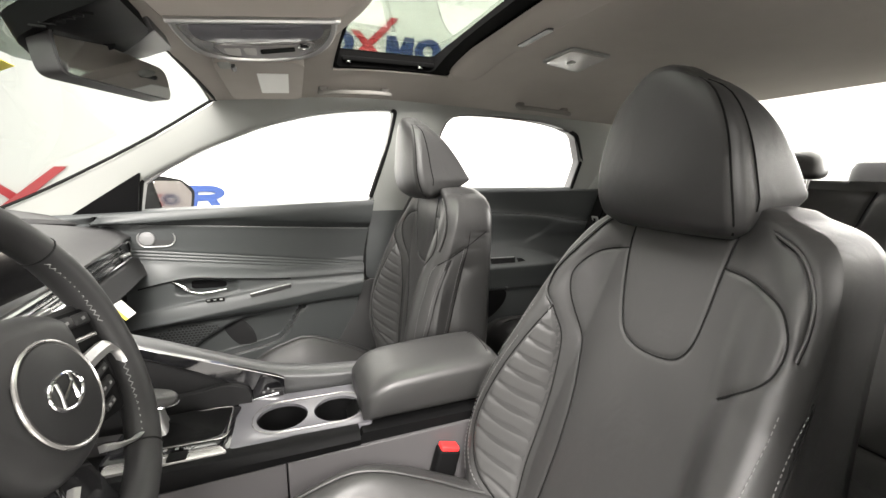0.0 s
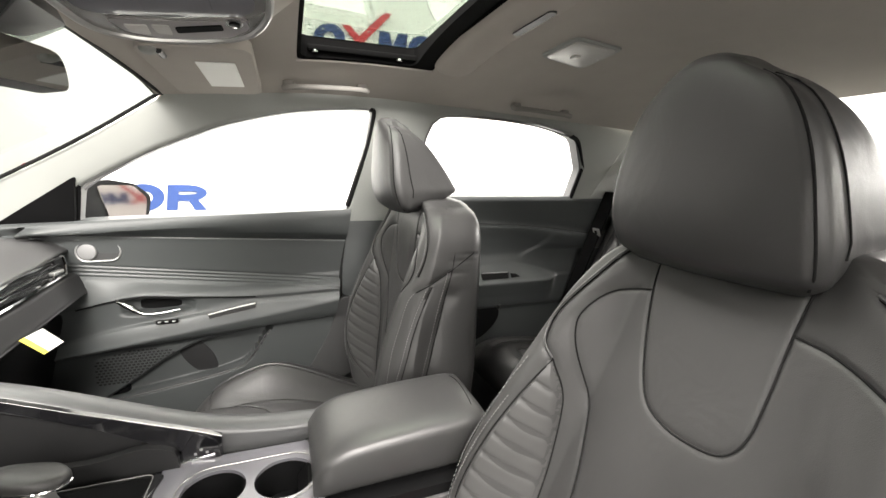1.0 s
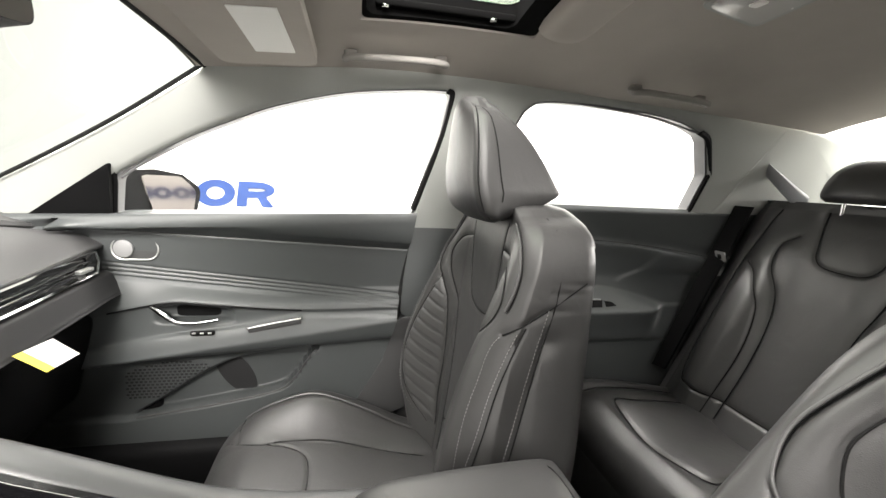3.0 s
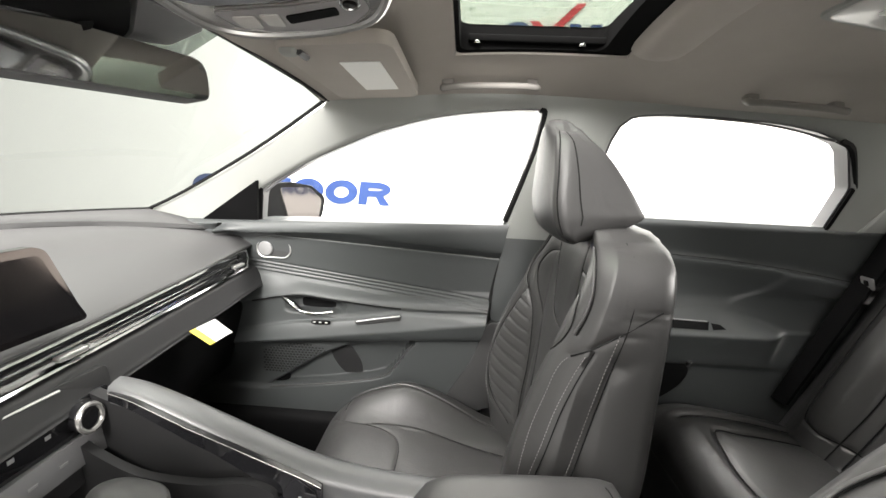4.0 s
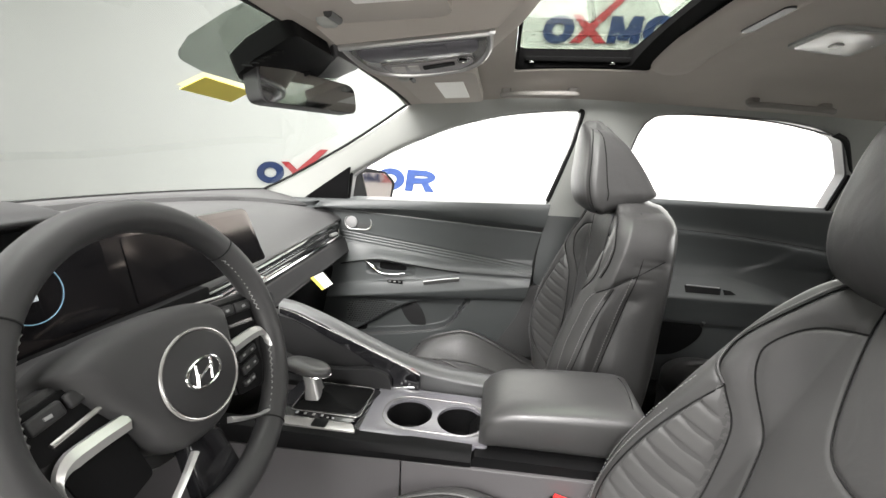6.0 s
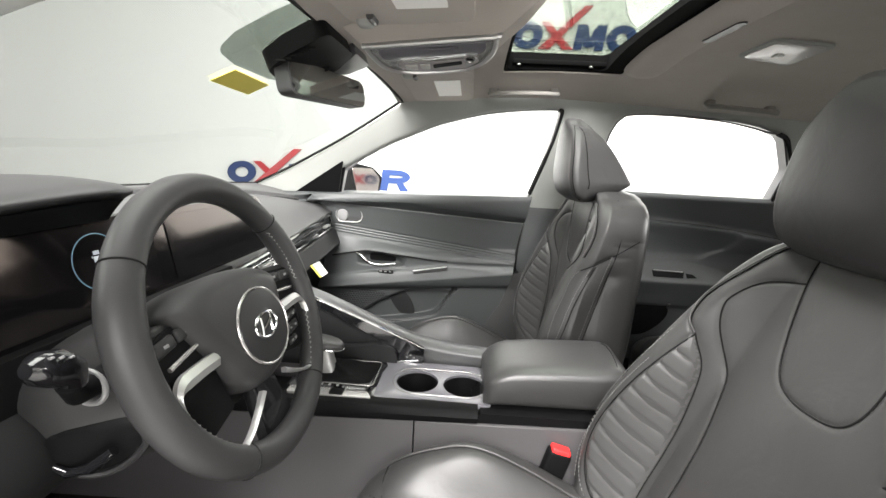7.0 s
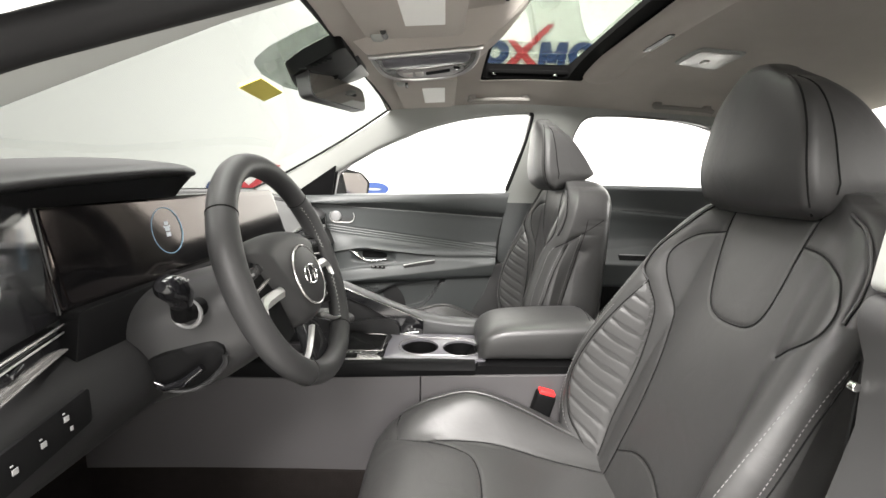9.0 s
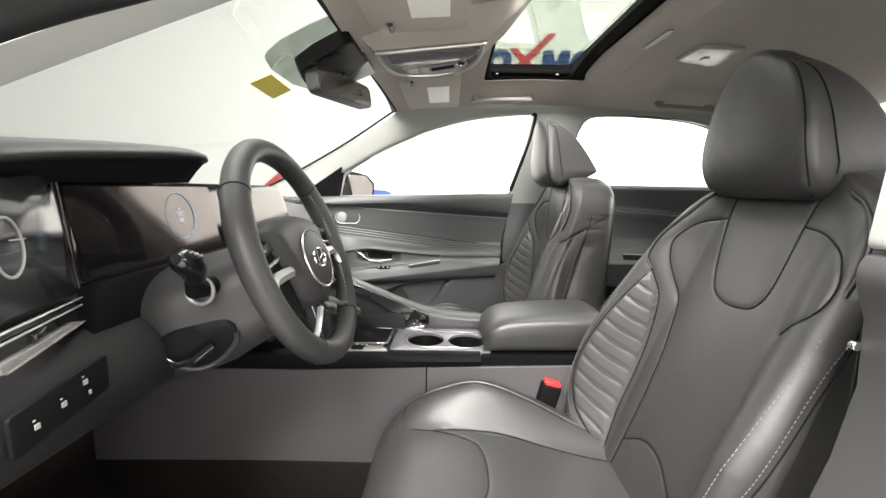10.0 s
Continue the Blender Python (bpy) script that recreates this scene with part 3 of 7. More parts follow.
window_side("window_1", FRONT_WINDOW, "clear front passenger window with black seal", (([(0.66, 1.03), (0.605, 1.068), (0.508, 1.125), (0.418, 1.163), (0.334, 1.195), (0.20, 1.229), (0.06, 1.246), (-0.010, 1.249)], 0.0026, GREY_PLASTIC), ([(-0.012, 1.249), (-0.026, 1.238), (-0.016, 1.16), (0.033, 0.985)], 0.0085, RUBBER)))
window_side("window_2", REAR_WINDOW, "clear rear passenger window with black seal", (([(-0.190, 1.222), (-0.208, 1.238), (-0.235, 1.244), (-0.32, 1.246), (-0.50, 1.235), (-0.65, 1.209)], 0.0026, GREY_PLASTIC), ([(-0.66, 1.213), (-0.700, 1.192), (-0.758, 1.112), (-0.810, 1.06), (-0.885, 0.985), (-0.955, 0.90), (-0.95, 0.83), (-0.88, 0.73), (-0.79, 0.60)], 0.010, RUBBER)), 0.010)

# the closed rear door behind the driver
single("wall_driver_rear", slab(round_corners([(-0.20, 0.27), (-0.20, 1.0), (-0.99, 1.0), (-1.30, 0.98), (-1.30, 0.27)], 0.02), lambda y, z, w: Vector((-0.70 - w, y, z)), 0.06, (), 0.01), PLASTIC, "plain charcoal rear door lining behind the driver", "wall", kind="structure")


# ---- front seats ----
SEAT_SPINE = [(0.42, -0.02), (0.50, -0.045), (0.58, -0.066), (0.68, -0.092), (0.78, -0.118), (0.88, -0.145), (0.975, -0.170), (1.015, -0.185)]
SEAT_HALF = [(0.42, 0.20), (0.48, 0.225), (0.58, 0.248), (0.68, 0.250), (0.78, 0.234), (0.86, 0.221), (0.915, 0.214), (0.955, 0.207), (0.985, 0.192), (1.003, 0.168), (1.015, 0.130)]
SEAT_BOLSTER = [(0.42, 0.03), (0.50, 0.06), (0.60, 0.086), (0.70, 0.086), (0.80, 0.065), (0.90, 0.036), (0.96, 0.016), (1.015, 0.004)]
SEAT_THICK = [(0.42, 0.13), (0.6, 0.15), (0.8, 0.148), (0.92, 0.142), (0.98, 0.135), (1.015, 0.115)]


DEEPER = [(0.42, 0.0), (0.58, 0.004), (0.80, 0.022), (0.92, 0.026), (0.98, 0.014), (1.015, 0.0)]
extra_bolster = [0.0]


def back_front(x, z):
    """How far forward the backrest's front face stands at (x, z), from the seat's middle."""
    hw = smooth_table(SEAT_HALF, z)
    y = smooth_table(SEAT_SPINE, z)
    s = min(1.0, abs(x) / hw)
    b = smooth_table(SEAT_BOLSTER, z) + extra_bolster[0] * smooth_table(DEEPER, z)
    if x < 0:
        b *= 1 - (0.45 + 0.25 * max(0.0, min(1.0, (z - 0.68) / 0.14))) * extra_bolster[0]
    t = max(0.0, (s - 0.52) / 0.30)
    rise = b * (3 * min(t, 1) ** 2 - 2 * min(t, 1) ** 3)
    fall = 0.0 if s < 0.86 else (b * 0.45 + 0.018) * ((s - 0.86) / 0.14) ** 2
    return y + rise - fall


def side_point(side, z, off):
    """A point on a backrest's side wing, off ahead of the spine line."""
    hw, yc = smooth_table(SEAT_HALF, z), smooth_table(SEAT_SPINE, z)
    lo, hi = 0.80, 1.0
    if back_front(side * hw, z) >= yc + off:
        return Vector((side * hw, yc + off, z))
    for _ in range(24):
        m = (lo + hi) / 2
        lo, hi = (m, hi) if back_front(side * m * hw, z) > yc + off else (lo, m)
    return Vector((side * lo * hw, back_front(side * lo * hw, z), z))


def carve(bm, lines, width=0.0028, depth=0.0028, puff=0.0022, reach=0.020, only=None):
    """Sinks a skin along sewn lines and lets it swell between them."""
    bm.verts.ensure_lookup_table()
    bmesh.ops.recalc_face_normals(bm, faces=bm.faces)
    bm.normal_update()
    sewn = []
    for line in lines:
        for p, q in zip(line, line[1:]):
            n = max(1, int((q - p).length / 0.003))
            sewn += [p.lerp(q, i / n) for i in range(n)]
    sewn = np.array([tuple(p) for p in sewn], dtype=np.float32)
    pick = [v for v in bm.verts if only is None or only(v.co)]
    at = np.array([tuple(v.co) for v in pick], dtype=np.float32)
    for i in range(0, len(pick), 500):
        d = np.sqrt(((at[i:i + 500, None, :] - sewn[None]) ** 2).sum(2).min(1))
        lift = puff * (1 - np.exp(-d / reach)) - depth * np.exp(-(d / width) ** 2)
        for v, h in zip(pick[i:i + 500], lift):
            v.co = v.co + v.normal * float(h)
    return bm


def backrest():
    """The padded backrest shell: dense front and wings, plain curved back."""
    loops = []
    for k in range(221):
        z = 0.42 + (1.015 - 0.42) * k / 220
        hw, th, yc = smooth_table(SEAT_HALF, z), smooth_table(SEAT_THICK, z), smooth_table(SEAT_SPINE, z)
        row = [Vector((x, back_front(x, z), z)) for x in [-hw + 2 * hw * i / 160 for i in range(161)]]
        fr = back_front(hw, z)
        dent = max(0.0, min(1.0, (0.90 - z) / 0.14))
        for i in range(1, 14):
            row.append(Vector((hw - 0.003 * dent * math.sin(math.pi * i / 14), fr + (yc - 0.03 - fr) * i / 14, z)))
        for i in range(25):
            a = math.pi * i / 24
            row.append(Vector((hw * max(-1, min(1, 1.08 * math.cos(a))), yc - 0.03 - (th - 0.03) * math.sin(a) ** 0.6, z)))
        fl = back_front(-hw, z)
        for i in range(13, 0, -1):
            row.append(Vector((-hw + 0.003 * dent * math.sin(math.pi * i / 14), fl + (yc - 0.03 - fl) * i / 14, z)))
        loops.append(row)
    top = loops[-1]
    mid = sum(top, Vector()) / len(top)
    for k, lift in ((0.90, 0.008), (0.75, 0.012), (0.4, 0.018)):
        loops.append([mid + (p - mid) * k + Vector((0, 0, lift)) for p in top])
    return loft(loops)


def cushion_top(x, y):
    """Height of the seat cushion at x across and y ahead of the seat's origin."""
    s = abs(x) / 0.25
    base = smooth_table([(-0.10, 0.485), (0.05, 0.50), (0.20, 0.527), (0.32, 0.540), (0.38, 0.525), (0.42, 0.485), (0.44, 0.43)], y)
    b = smooth_table([(-0.10, 0.01), (0.02, 0.03), (0.12, 0.058), (0.22, 0.072), (0.30, 0.045), (0.38, 0.012), (0.44, 0.0)], y)
    t = max(0.0, min(1.0, (s - 0.45) / 0.27))
    rise = b * (3 * t * t - 2 * t ** 3)
    fall = 0.0 if s < 0.80 else 0.055 * ((s - 0.80) / 0.20) ** 2
    return base + rise - fall


def cushion():
    loops = []
    for k in range(136):
        y = -0.10 + 0.004 * k
        hw = 0.25 * smooth_table([(-0.10, 0.92), (0.1, 1.0), (0.30, 1.0), (0.40, 0.93), (0.44, 0.85)], y)
        row = [Vector((u * hw, y, cushion_top(u * 0.25, y))) for u in [-1 + 2 * i / 124 for i in range(125)]]
        low = 0.36 if y < 0.40 else 0.36 + (y - 0.40) * 0.8
        edge = row[-1].z
        row += [Vector((hw, y, edge + (low + 0.03 - edge) * j / 6)) for j in range(1, 7)] + [Vector((hw * 0.96, y, low)), Vector((-hw * 0.96, y, low))]
        row += [Vector((-hw, y, edge + (low + 0.03 - edge) * j / 6)) for j in range(6, 0, -1)]
        loops.append(row)
    return loft(loops)


HEAD_W = [(0, 0.094), (0.05, 0.109), (0.14, 0.115), (0.28, 0.115), (0.5, 0.107), (0.7, 0.093), (0.85, 0.077), (0.94, 0.062), (1.0, 0.046)]
HEAD_F = [(0, -0.130), (0.08, -0.108), (0.3, -0.094), (0.6, -0.094), (0.85, -0.096), (0.96, -0.100), (1.0, -0.106)]
HEAD_B = [(0, -0.172), (0.08, -0.205), (0.16, -0.240), (0.235, -0.262), (0.29, -0.256), (0.5, -0.228), (0.74, -0.192), (0.88, -0.168), (0.96, -0.156), (1.0, -0.147)]


def headrest_block(taper=0.74, z1=1.204, z0=1.0):
    """Wedge of a headrest: bowed front face, flat flanks, back that slopes to a low rear tip."""
    loops = []
    for i in range(61):
        t = math.sin(math.pi / 2 * i / 60)
        z = z0 + (z1 - z0) * t
        w, f, b = smooth_table(HEAD_W, t), smooth_table(HEAD_F, t), smooth_table(HEAD_B, t)
        wb = w * (taper + 0.12 * t)
        gap = f - b
        bow, edge, rear = min(0.012, 0.20 * gap), min(0.034, 0.46 * gap), min(0.012, 0.2 * gap)
        rim, fc = f - bow, f - edge
        right = [(w * 0.86 * j / 10, f - bow * (j / 10) ** 2.4) for j in range(11)]
        right += [(w * (0.86 + 0.14 * math.sin(q)), rim + (fc - rim) * (1 - math.cos(q))) for q in [math.pi / 2 * j / 8 for j in range(1, 9)]]
        right += [(w + (wb - w) * j / 8, fc + (b + rear - fc) * j / 8) for j in range(1, 9)]
        right += [(wb * (0.92 + 0.08 * math.cos(q)), b + rear * (1 - math.sin(q))) for q in [math.pi / 2 * j / 3 for j in range(1, 4)]]
        right += [(wb * 0.92 * (1 - j / 5), b) for j in range(1, 6)]
        crown = 0.020 * max(0.0, (t - 0.6) / 0.4) ** 2
        full = [(x, y, z - crown * (1.0 if 18 <= j <= 26 else max((x / w) ** 2.4 if j < 18 else 0.4, (x / wb) ** 2.4 if j > 18 else 0.0))) for j, (x, y) in enumerate(right)]
        row = [Vector(p) for p in full] + [Vector((-x, y, zz)) for x, y, zz in reversed(full[1:-1])]
        loops.append(row)
    top = loops[-1]
    mid = sum(top, Vector()) / len(top)
    for k, h in ((0.85, 0.0016), (0.6, 0.0028), (0.3, 0.0034)):
        loops.append([Vector((p.x * k, mid.y + (p.y - mid.y) * k, z1 + h - (z1 - p.z) * k ** 2.2)) for p in top])
    return loft(loops)


QUILT_IN = [(0.505, 0.132), (0.58, 0.142), (0.66, 0.143), (0.72, 0.143), (0.78, 0.144), (0.815, 0.148), (0.852, 0.160)]
QUILT_OUT = [(0.505, 0.148), (0.555, 0.182), (0.61, 0.200), (0.66, 0.205), (0.73, 0.193), (0.80, 0.176), (0.852, 0.1605)]


def rib_patch(side):
    """Quilted insert on a backrest bolster: slanting flat-topped ribs between sewn grooves."""
    bm = bmesh.new()
    nz, nx = 200, 20
    grid = []
    for i in range(nz + 1):
        z = 0.507 + 0.343 * i / nz
        a, b = smooth_table(QUILT_IN, z) + 0.002, smooth_table(QUILT_OUT, z) - 0.002
        b = max(b, a + 0.003)
        row = []
        for j in range(nx + 1):
            u = j / nx
            x = a + (b - a) * u
            wave = 1 - math.exp(-(((z - 0.95 * (x - 0.15)) / 0.0305 % 1.0 - 0.5) / 0.13) ** 2)
            edge = min(1.0, 8 * min(u, 1 - u), 6 * min(i / nz * 3, (1 - i / nz) * 3))
            row.append(bm.verts.new((side * x, back_front(side * x, z) - 0.0005 + 0.0032 * wave * edge + 0.0026 * edge, z)))
        grid.append(row)
    for i in range(nz):
        for j in range(nx):
            bm.faces.new((grid[i][j], grid[i][j + 1], grid[i + 1][j + 1], grid[i + 1][j]))
    ext = bmesh.ops.extrude_face_region(bm, geom=bm.faces[:])
    for v in ext["geom"]:
        if isinstance(v, bmesh.types.BMVert):
            v.co.y -= 0.012
    return bm


def stitches(points, gap=0.0045, r=0.0004):
    """Separate short threads along a line."""
    line = [Vector(p) for p in points]
    bms = []
    for a, b in zip(line, line[1:]):
        n = max(1, int((b - a).length / gap))
        for i in range(n):
            s, e = a.lerp(b, (i + 0.15) / n), a.lerp(b, (i + 0.72) / n)
            bms.append(tube([s, e], r, 4))
    return join(*bms)


def front_seat(x0, y0, label, drop, lean, sink, slide, slim=1.0, behind=0.0, head_at=(0, 0), hollow=0.0, taper=0.74, tall=1.204):
    extra_bolster[0] = hollow
    seat = thing("front_seat", label, "car seat", "front seats", at=(x0, y0, 0.25))
    here = Matrix.Translation((x0, y0, 0))

    def add(name, bm, mat, parent=seat, lab="", smooth=50, m=Matrix.Identity(4)):
        tilt = Matrix(((slim, 0, 0, 0), (0, 1, lean, -lean - behind), (0, 0, 1, 0), (0, 0, 0, 1)))
        if name == "backrest" or parent.name.startswith("backrest"):
            m = tilt
        if name == "cushion" or parent.name.startswith("cushion"):
            m = Matrix.Translation((0, -slide, -sink)) @ Matrix.Diagonal((slim, 1, 1, 1))
        bm.transform(here @ m)
        return part(name, bm, mat, parent, lab, smooth)

    def on_back(pts, push=0.0):
        return [Vector((x, back_front(x, z) + push, z)) for x, z in [(p[0], p[1]) for p in pts]]

    def on_seat(pts, push=0.0):
        return [Vector((x, y, cushion_top(x, y) + push)) for x, y in [(p[0], p[1]) for p in pts]]

    def wing(side, table, z0, z1, push=0.0):
        return [side_point(side, z, smooth_table(table, z) + push) for z in [z0 + (z1 - z0) * i / 40 for i in range(41)]]

    seams, welts, threads = [], [], []
    seams.append(("neck_seam", on_back(smooth_line([(0.100, 1.0), (0.094, 0.955), (0.072, 0.889), (0.046, 0.845), (0.012, 0.830), (-0.030, 0.829), (-0.062, 0.837), (-0.077, 0.860), (-0.080, 0.90), (-0.080, 0.945), (-0.082, 1.0)], 8))))
    seams.append(("panel_seam", on_back(smooth_line([(0.095, 0.955), (0.137, 0.945), (0.154, 0.918), (0.153, 0.890), (0.138, 0.838), (0.118, 0.785), (0.100, 0.725), (0.092, 0.66), (0.090, 0.60), (0.092, 0.47)], 8))))
    seams.append(("panel_seam", on_back(smooth_line([(-0.081, 0.955), (-0.116, 0.950), (-0.168, 0.935), (-0.190, 0.911), (-0.196, 0.884), (-0.188, 0.860), (-0.155, 0.833)] + ([(-0.137, 0.820)] if hollow else [(-0.125, 0.808), (-0.119, 0.775), (-0.116, 0.70), (-0.118, 0.55), (-0.12, 0.47)]), 8))))
    seams.append(("bolster_seam", on_back(smooth_line([(q, z) for z, q in reversed(QUILT_IN)], 8))))
    seams.append(("bolster_seam", on_back(smooth_line([(q, z) for z, q in reversed(QUILT_OUT)], 8))))
    rim_in = on_back(smooth_line([(0.128, 1.006), (0.150, 0.985), (0.172, 0.938), (0.183, 0.905), (0.176, 0.878), (0.160, 0.852)], 8))
    rim_out = on_back(smooth_line([(-0.13, 1.0), (-0.171, 0.981), (-0.195, 0.949), (-0.204, 0.915), (-0.206, 0.885)], 8))
    welts += [rim_in, rim_out]
    seams += [("shoulder_seam", rim_in), ("shoulder_seam", rim_out)]
    waist = on_back(smooth_line([(-0.092, 0.545), (-0.03, 0.575), (0.03, 0.575), (0.09, 0.545)], 8))
    seams.append(("waist_seam", waist))
    crest = [(0.47, 0.050), (0.60, 0.070), (0.69, 0.071), (0.744, 0.065), (0.794, 0.053), (0.84, 0.041), (0.862, 0.026)]
    second = [(0.47, 0.050), (0.60, 0.060), (0.673, 0.052), (0.724, 0.0415), (0.779, 0.030), (0.83, 0.015), (0.872, -0.001)]
    third = [(0.47, 0.032), (0.60, 0.014), (0.68, 0.003), (0.766, -0.013), (0.835, -0.026), (0.898, -0.039), (0.945, -0.042), (0.99, -0.038), (1.014, -0.034)]
    for side in (-1, 1):
        if hollow and side < 0:
            hem = [(0.47, 0.050), (0.60, 0.040), (0.65, 0.031), (0.70, 0.021), (0.75, 0.010), (0.80, -0.001), (0.842, -0.012)]
            seams += [("side_seam", wing(side, hem, 0.56, 0.850))]
            crown = [(0.58, 0.78), (0.62, 0.83), (0.66, 0.86), (0.70, 0.88), (0.78, 0.915), (0.84, 0.940)]
            threads += [on_back([(-smooth_table(crown, z) * smooth_table(SEAT_HALF, z), z) for z in [0.58 + 0.0065 * i for i in range(41)]], 0.0012), wing(side, hem, 0.62, 0.842, 0.006)]
            continue
        line2, line3 = wing(side, second, 0.47, 0.868), wing(side, third, 0.47, 1.013)
        cap = [side_point(side, p.x, p.y) for p in smooth_line([(0.856, 0.030, 0), (0.862, 0.020, 0), (0.872, 0.003, 0), (0.885, -0.018, 0), (0.898, -0.039, 0)], 6)]
        cap += [side_point(side, 0.898 + 0.008 * i, -0.039 - 0.011 * i) for i in range(1, 5)]
        seams += [("side_seam", line2), ("side_seam", line3), ("cap_seam", cap)]
        threads += [wing(side, crest, 0.47, 0.855), wing(side, second, 0.47, 0.862, 0.0065), wing(side, third, 0.47, 0.895, 0.0065)]
    threads.append(on_back(smooth_line([(q + 0.006, z) for z, q in reversed(QUILT_OUT[:-1])], 8), 0.0012))
    threads.append(on_back(smooth_line([(q + 0.022, z) for z, q in reversed(QUILT_OUT[1:])], 8), 0.0012))

    shell = carve(backrest(), [line for _, line in seams], only=lambda p: p.y > smooth_table(SEAT_SPINE, min(1.015, p.z)) - 0.10)
    back = add("backrest", shell, LEATHER, smooth=75)
    for name, line in seams:
        add(name, tube([p + Vector((0, -0.0008, 0)) for p in line], 0.0011, 6), SEAM, back)
    for line in welts:
        add("shoulder_piping", tube([p + Vector((0, 0.0018, 0.0030)) for p in line], 0.0017, 8), LEATHER_LIGHT, back)
    for line in threads:
        add("stitching", stitches([p + Vector((math.copysign(0.0022, p.x), 0.0022, 0)) for p in line], r=0.0006), STITCH, back, "pale stitching")
    add("quilted_bolster", rib_patch(1), LEATHER_LIGHT, back, "quilted lighter grey leather bolster")

    sits, cords = [], []
    for side in (-1, 1):
        flip = lambda pts: smooth_line([(side * x, y) for x, y in pts], 8)
        cords.append(on_seat(flip([(0.205, 0.372), (0.200, 0.33), (0.198, 0.26), (0.190, 0.19), (0.178, 0.08), (0.165, -0.02)])))
        sits.append(on_seat(flip([(0.150, 0.395), (0.128, 0.37), (0.112, 0.325), (0.118, 0.285), (0.124, 0.19), (0.116, 0.087), (0.098, -0.02)])))
        sits.append(on_seat(flip([(0.202, 0.372), (0.16, 0.375), (0.128, 0.37)])))
    sits.append(on_seat(smooth_line([(-0.112, 0.318), (-0.098, 0.262), (-0.07, 0.228), (0, 0.219), (0.07, 0.228), (0.098, 0.262), (0.112, 0.318)], 8)))
    base = add("cushion", carve(cushion(), sits + cords, only=lambda p: p.z > 0.43), LEATHER, smooth=75)
    for line in cords:
        add("cushion_piping", tube([p + Vector((0, 0, 0.0012)) for p in line], 0.0022, 6), LEATHER_LIGHT, base)
    for line in sits:
        add("cushion_seam", tube([p + Vector((0, 0, -0.0010)) for p in line], 0.0011, 6), SEAM, base)
    low = Matrix.Translation((*head_at, -drop))
    head = add("headrest", headrest_block(taper, tall), LEATHER, m=low, smooth=80)
    for side in (-1, 1):
        add("headrest_post", tube([(side * 0.055, -0.205, 0.96), (side * 0.055, -0.205, 1.045)], 0.006, 10), CHROME, head, "chrome post", m=low)
        # seam on the front corner with stitching beside it, and one on the flank
        pts, ptb = [], []
        for i in range(15):
            t = 0.03 + 0.95 * i / 14
            z = 1.0 + (tall - 1.0) * t
            w, f, b = smooth_table(HEAD_W, t), smooth_table(HEAD_F, t), smooth_table(HEAD_B, t)
            drop = 0.020 * max(0.0, (t - 0.6) / 0.4) ** 2
            pts.append(Vector((side * w * 0.960, f - min(0.012, 0.20 * (f - b)) - 0.30 * (min(0.034, 0.46 * (f - b)) - min(0.012, 0.20 * (f - b))), z - drop * 0.9)))
            if i > 1:
                fc = f - min(0.034, 0.46 * (f - b))
                k = 0.20
                wb = w * (taper + 0.12 * t)
                ptb.append(Vector((side * (w + (wb - w) * k + 0.0003), fc + (b + 0.012 - fc) * k, z - drop)))
        add("headrest_seam", tube(pts, 0.0013, 6), SEAM, head, m=low)
        add("headrest_stitching", stitches([p + Vector((side * -0.0012, -0.0065, 0)) for p in pts]), STITCH, head, "pale stitching", m=low)
        add("headrest_seam", tube(ptb, 0.0012, 6), SEAM, head, m=low)
    add("seat_base", rbox((0.44, 0.46, 0.14), pose(0, 0.13, 0.31), 0.02), PLASTIC_DARK)

    return seat


front_seat(-0.315, -0.022, "dark grey leather driver's bucket seat with quilted bolsters", 0.010, -0.10, 0.0, 0.0, 0.88, 0.026, (0.024, -0.048), 1.0, 0.88, 1.212)
front_seat(0.368, 0.105, "dark grey leather passenger bucket seat with quilted bolsters", 0.0, 0.15, 0.040, 0.068)


# ---- passenger door ----
def zt(y):
    return 0.876 + 0.0516 * y


def zg1(y):
    return 0.754 + 0.117 * y


def zg2(y):
    return 0.724 + 0.111 * y


def zarm(y):
    return smooth_table([(0.0, 0.728), (0.30, 0.722), (0.49, 0.735), (0.60, 0.742), (0.80, 0.70)], y)


def belt(y):
    return 0.985 - 0.045 * max(0.0, y)


def bell(z, c, w):
    return math.exp(-((z - c) / w) ** 2)


def lip_z(y):
    """Upper edge of the map pocket's front wall."""
    return smooth_table([(0.255, 0.625), (0.277, 0.607), (0.318, 0.545), (0.352, 0.514), (0.471, 0.487), (0.566, 0.472), (0.69, 0.455)], y)


def arch_z(y):
    """Arched upper edge of the map pocket."""
    return smooth_table([(0.10, 0.642), (0.264, 0.624), (0.38, 0.607), (0.466, 0.589), (0.549, 0.548), (0.596, 0.516), (0.66, 0.474), (0.70, 0.452)], y)


def step(d, w):
    """Soft step from 0 to 1 over about 4 w."""
    return 1 / (1 + math.exp(max(-40.0, min(40.0, -d / w))))


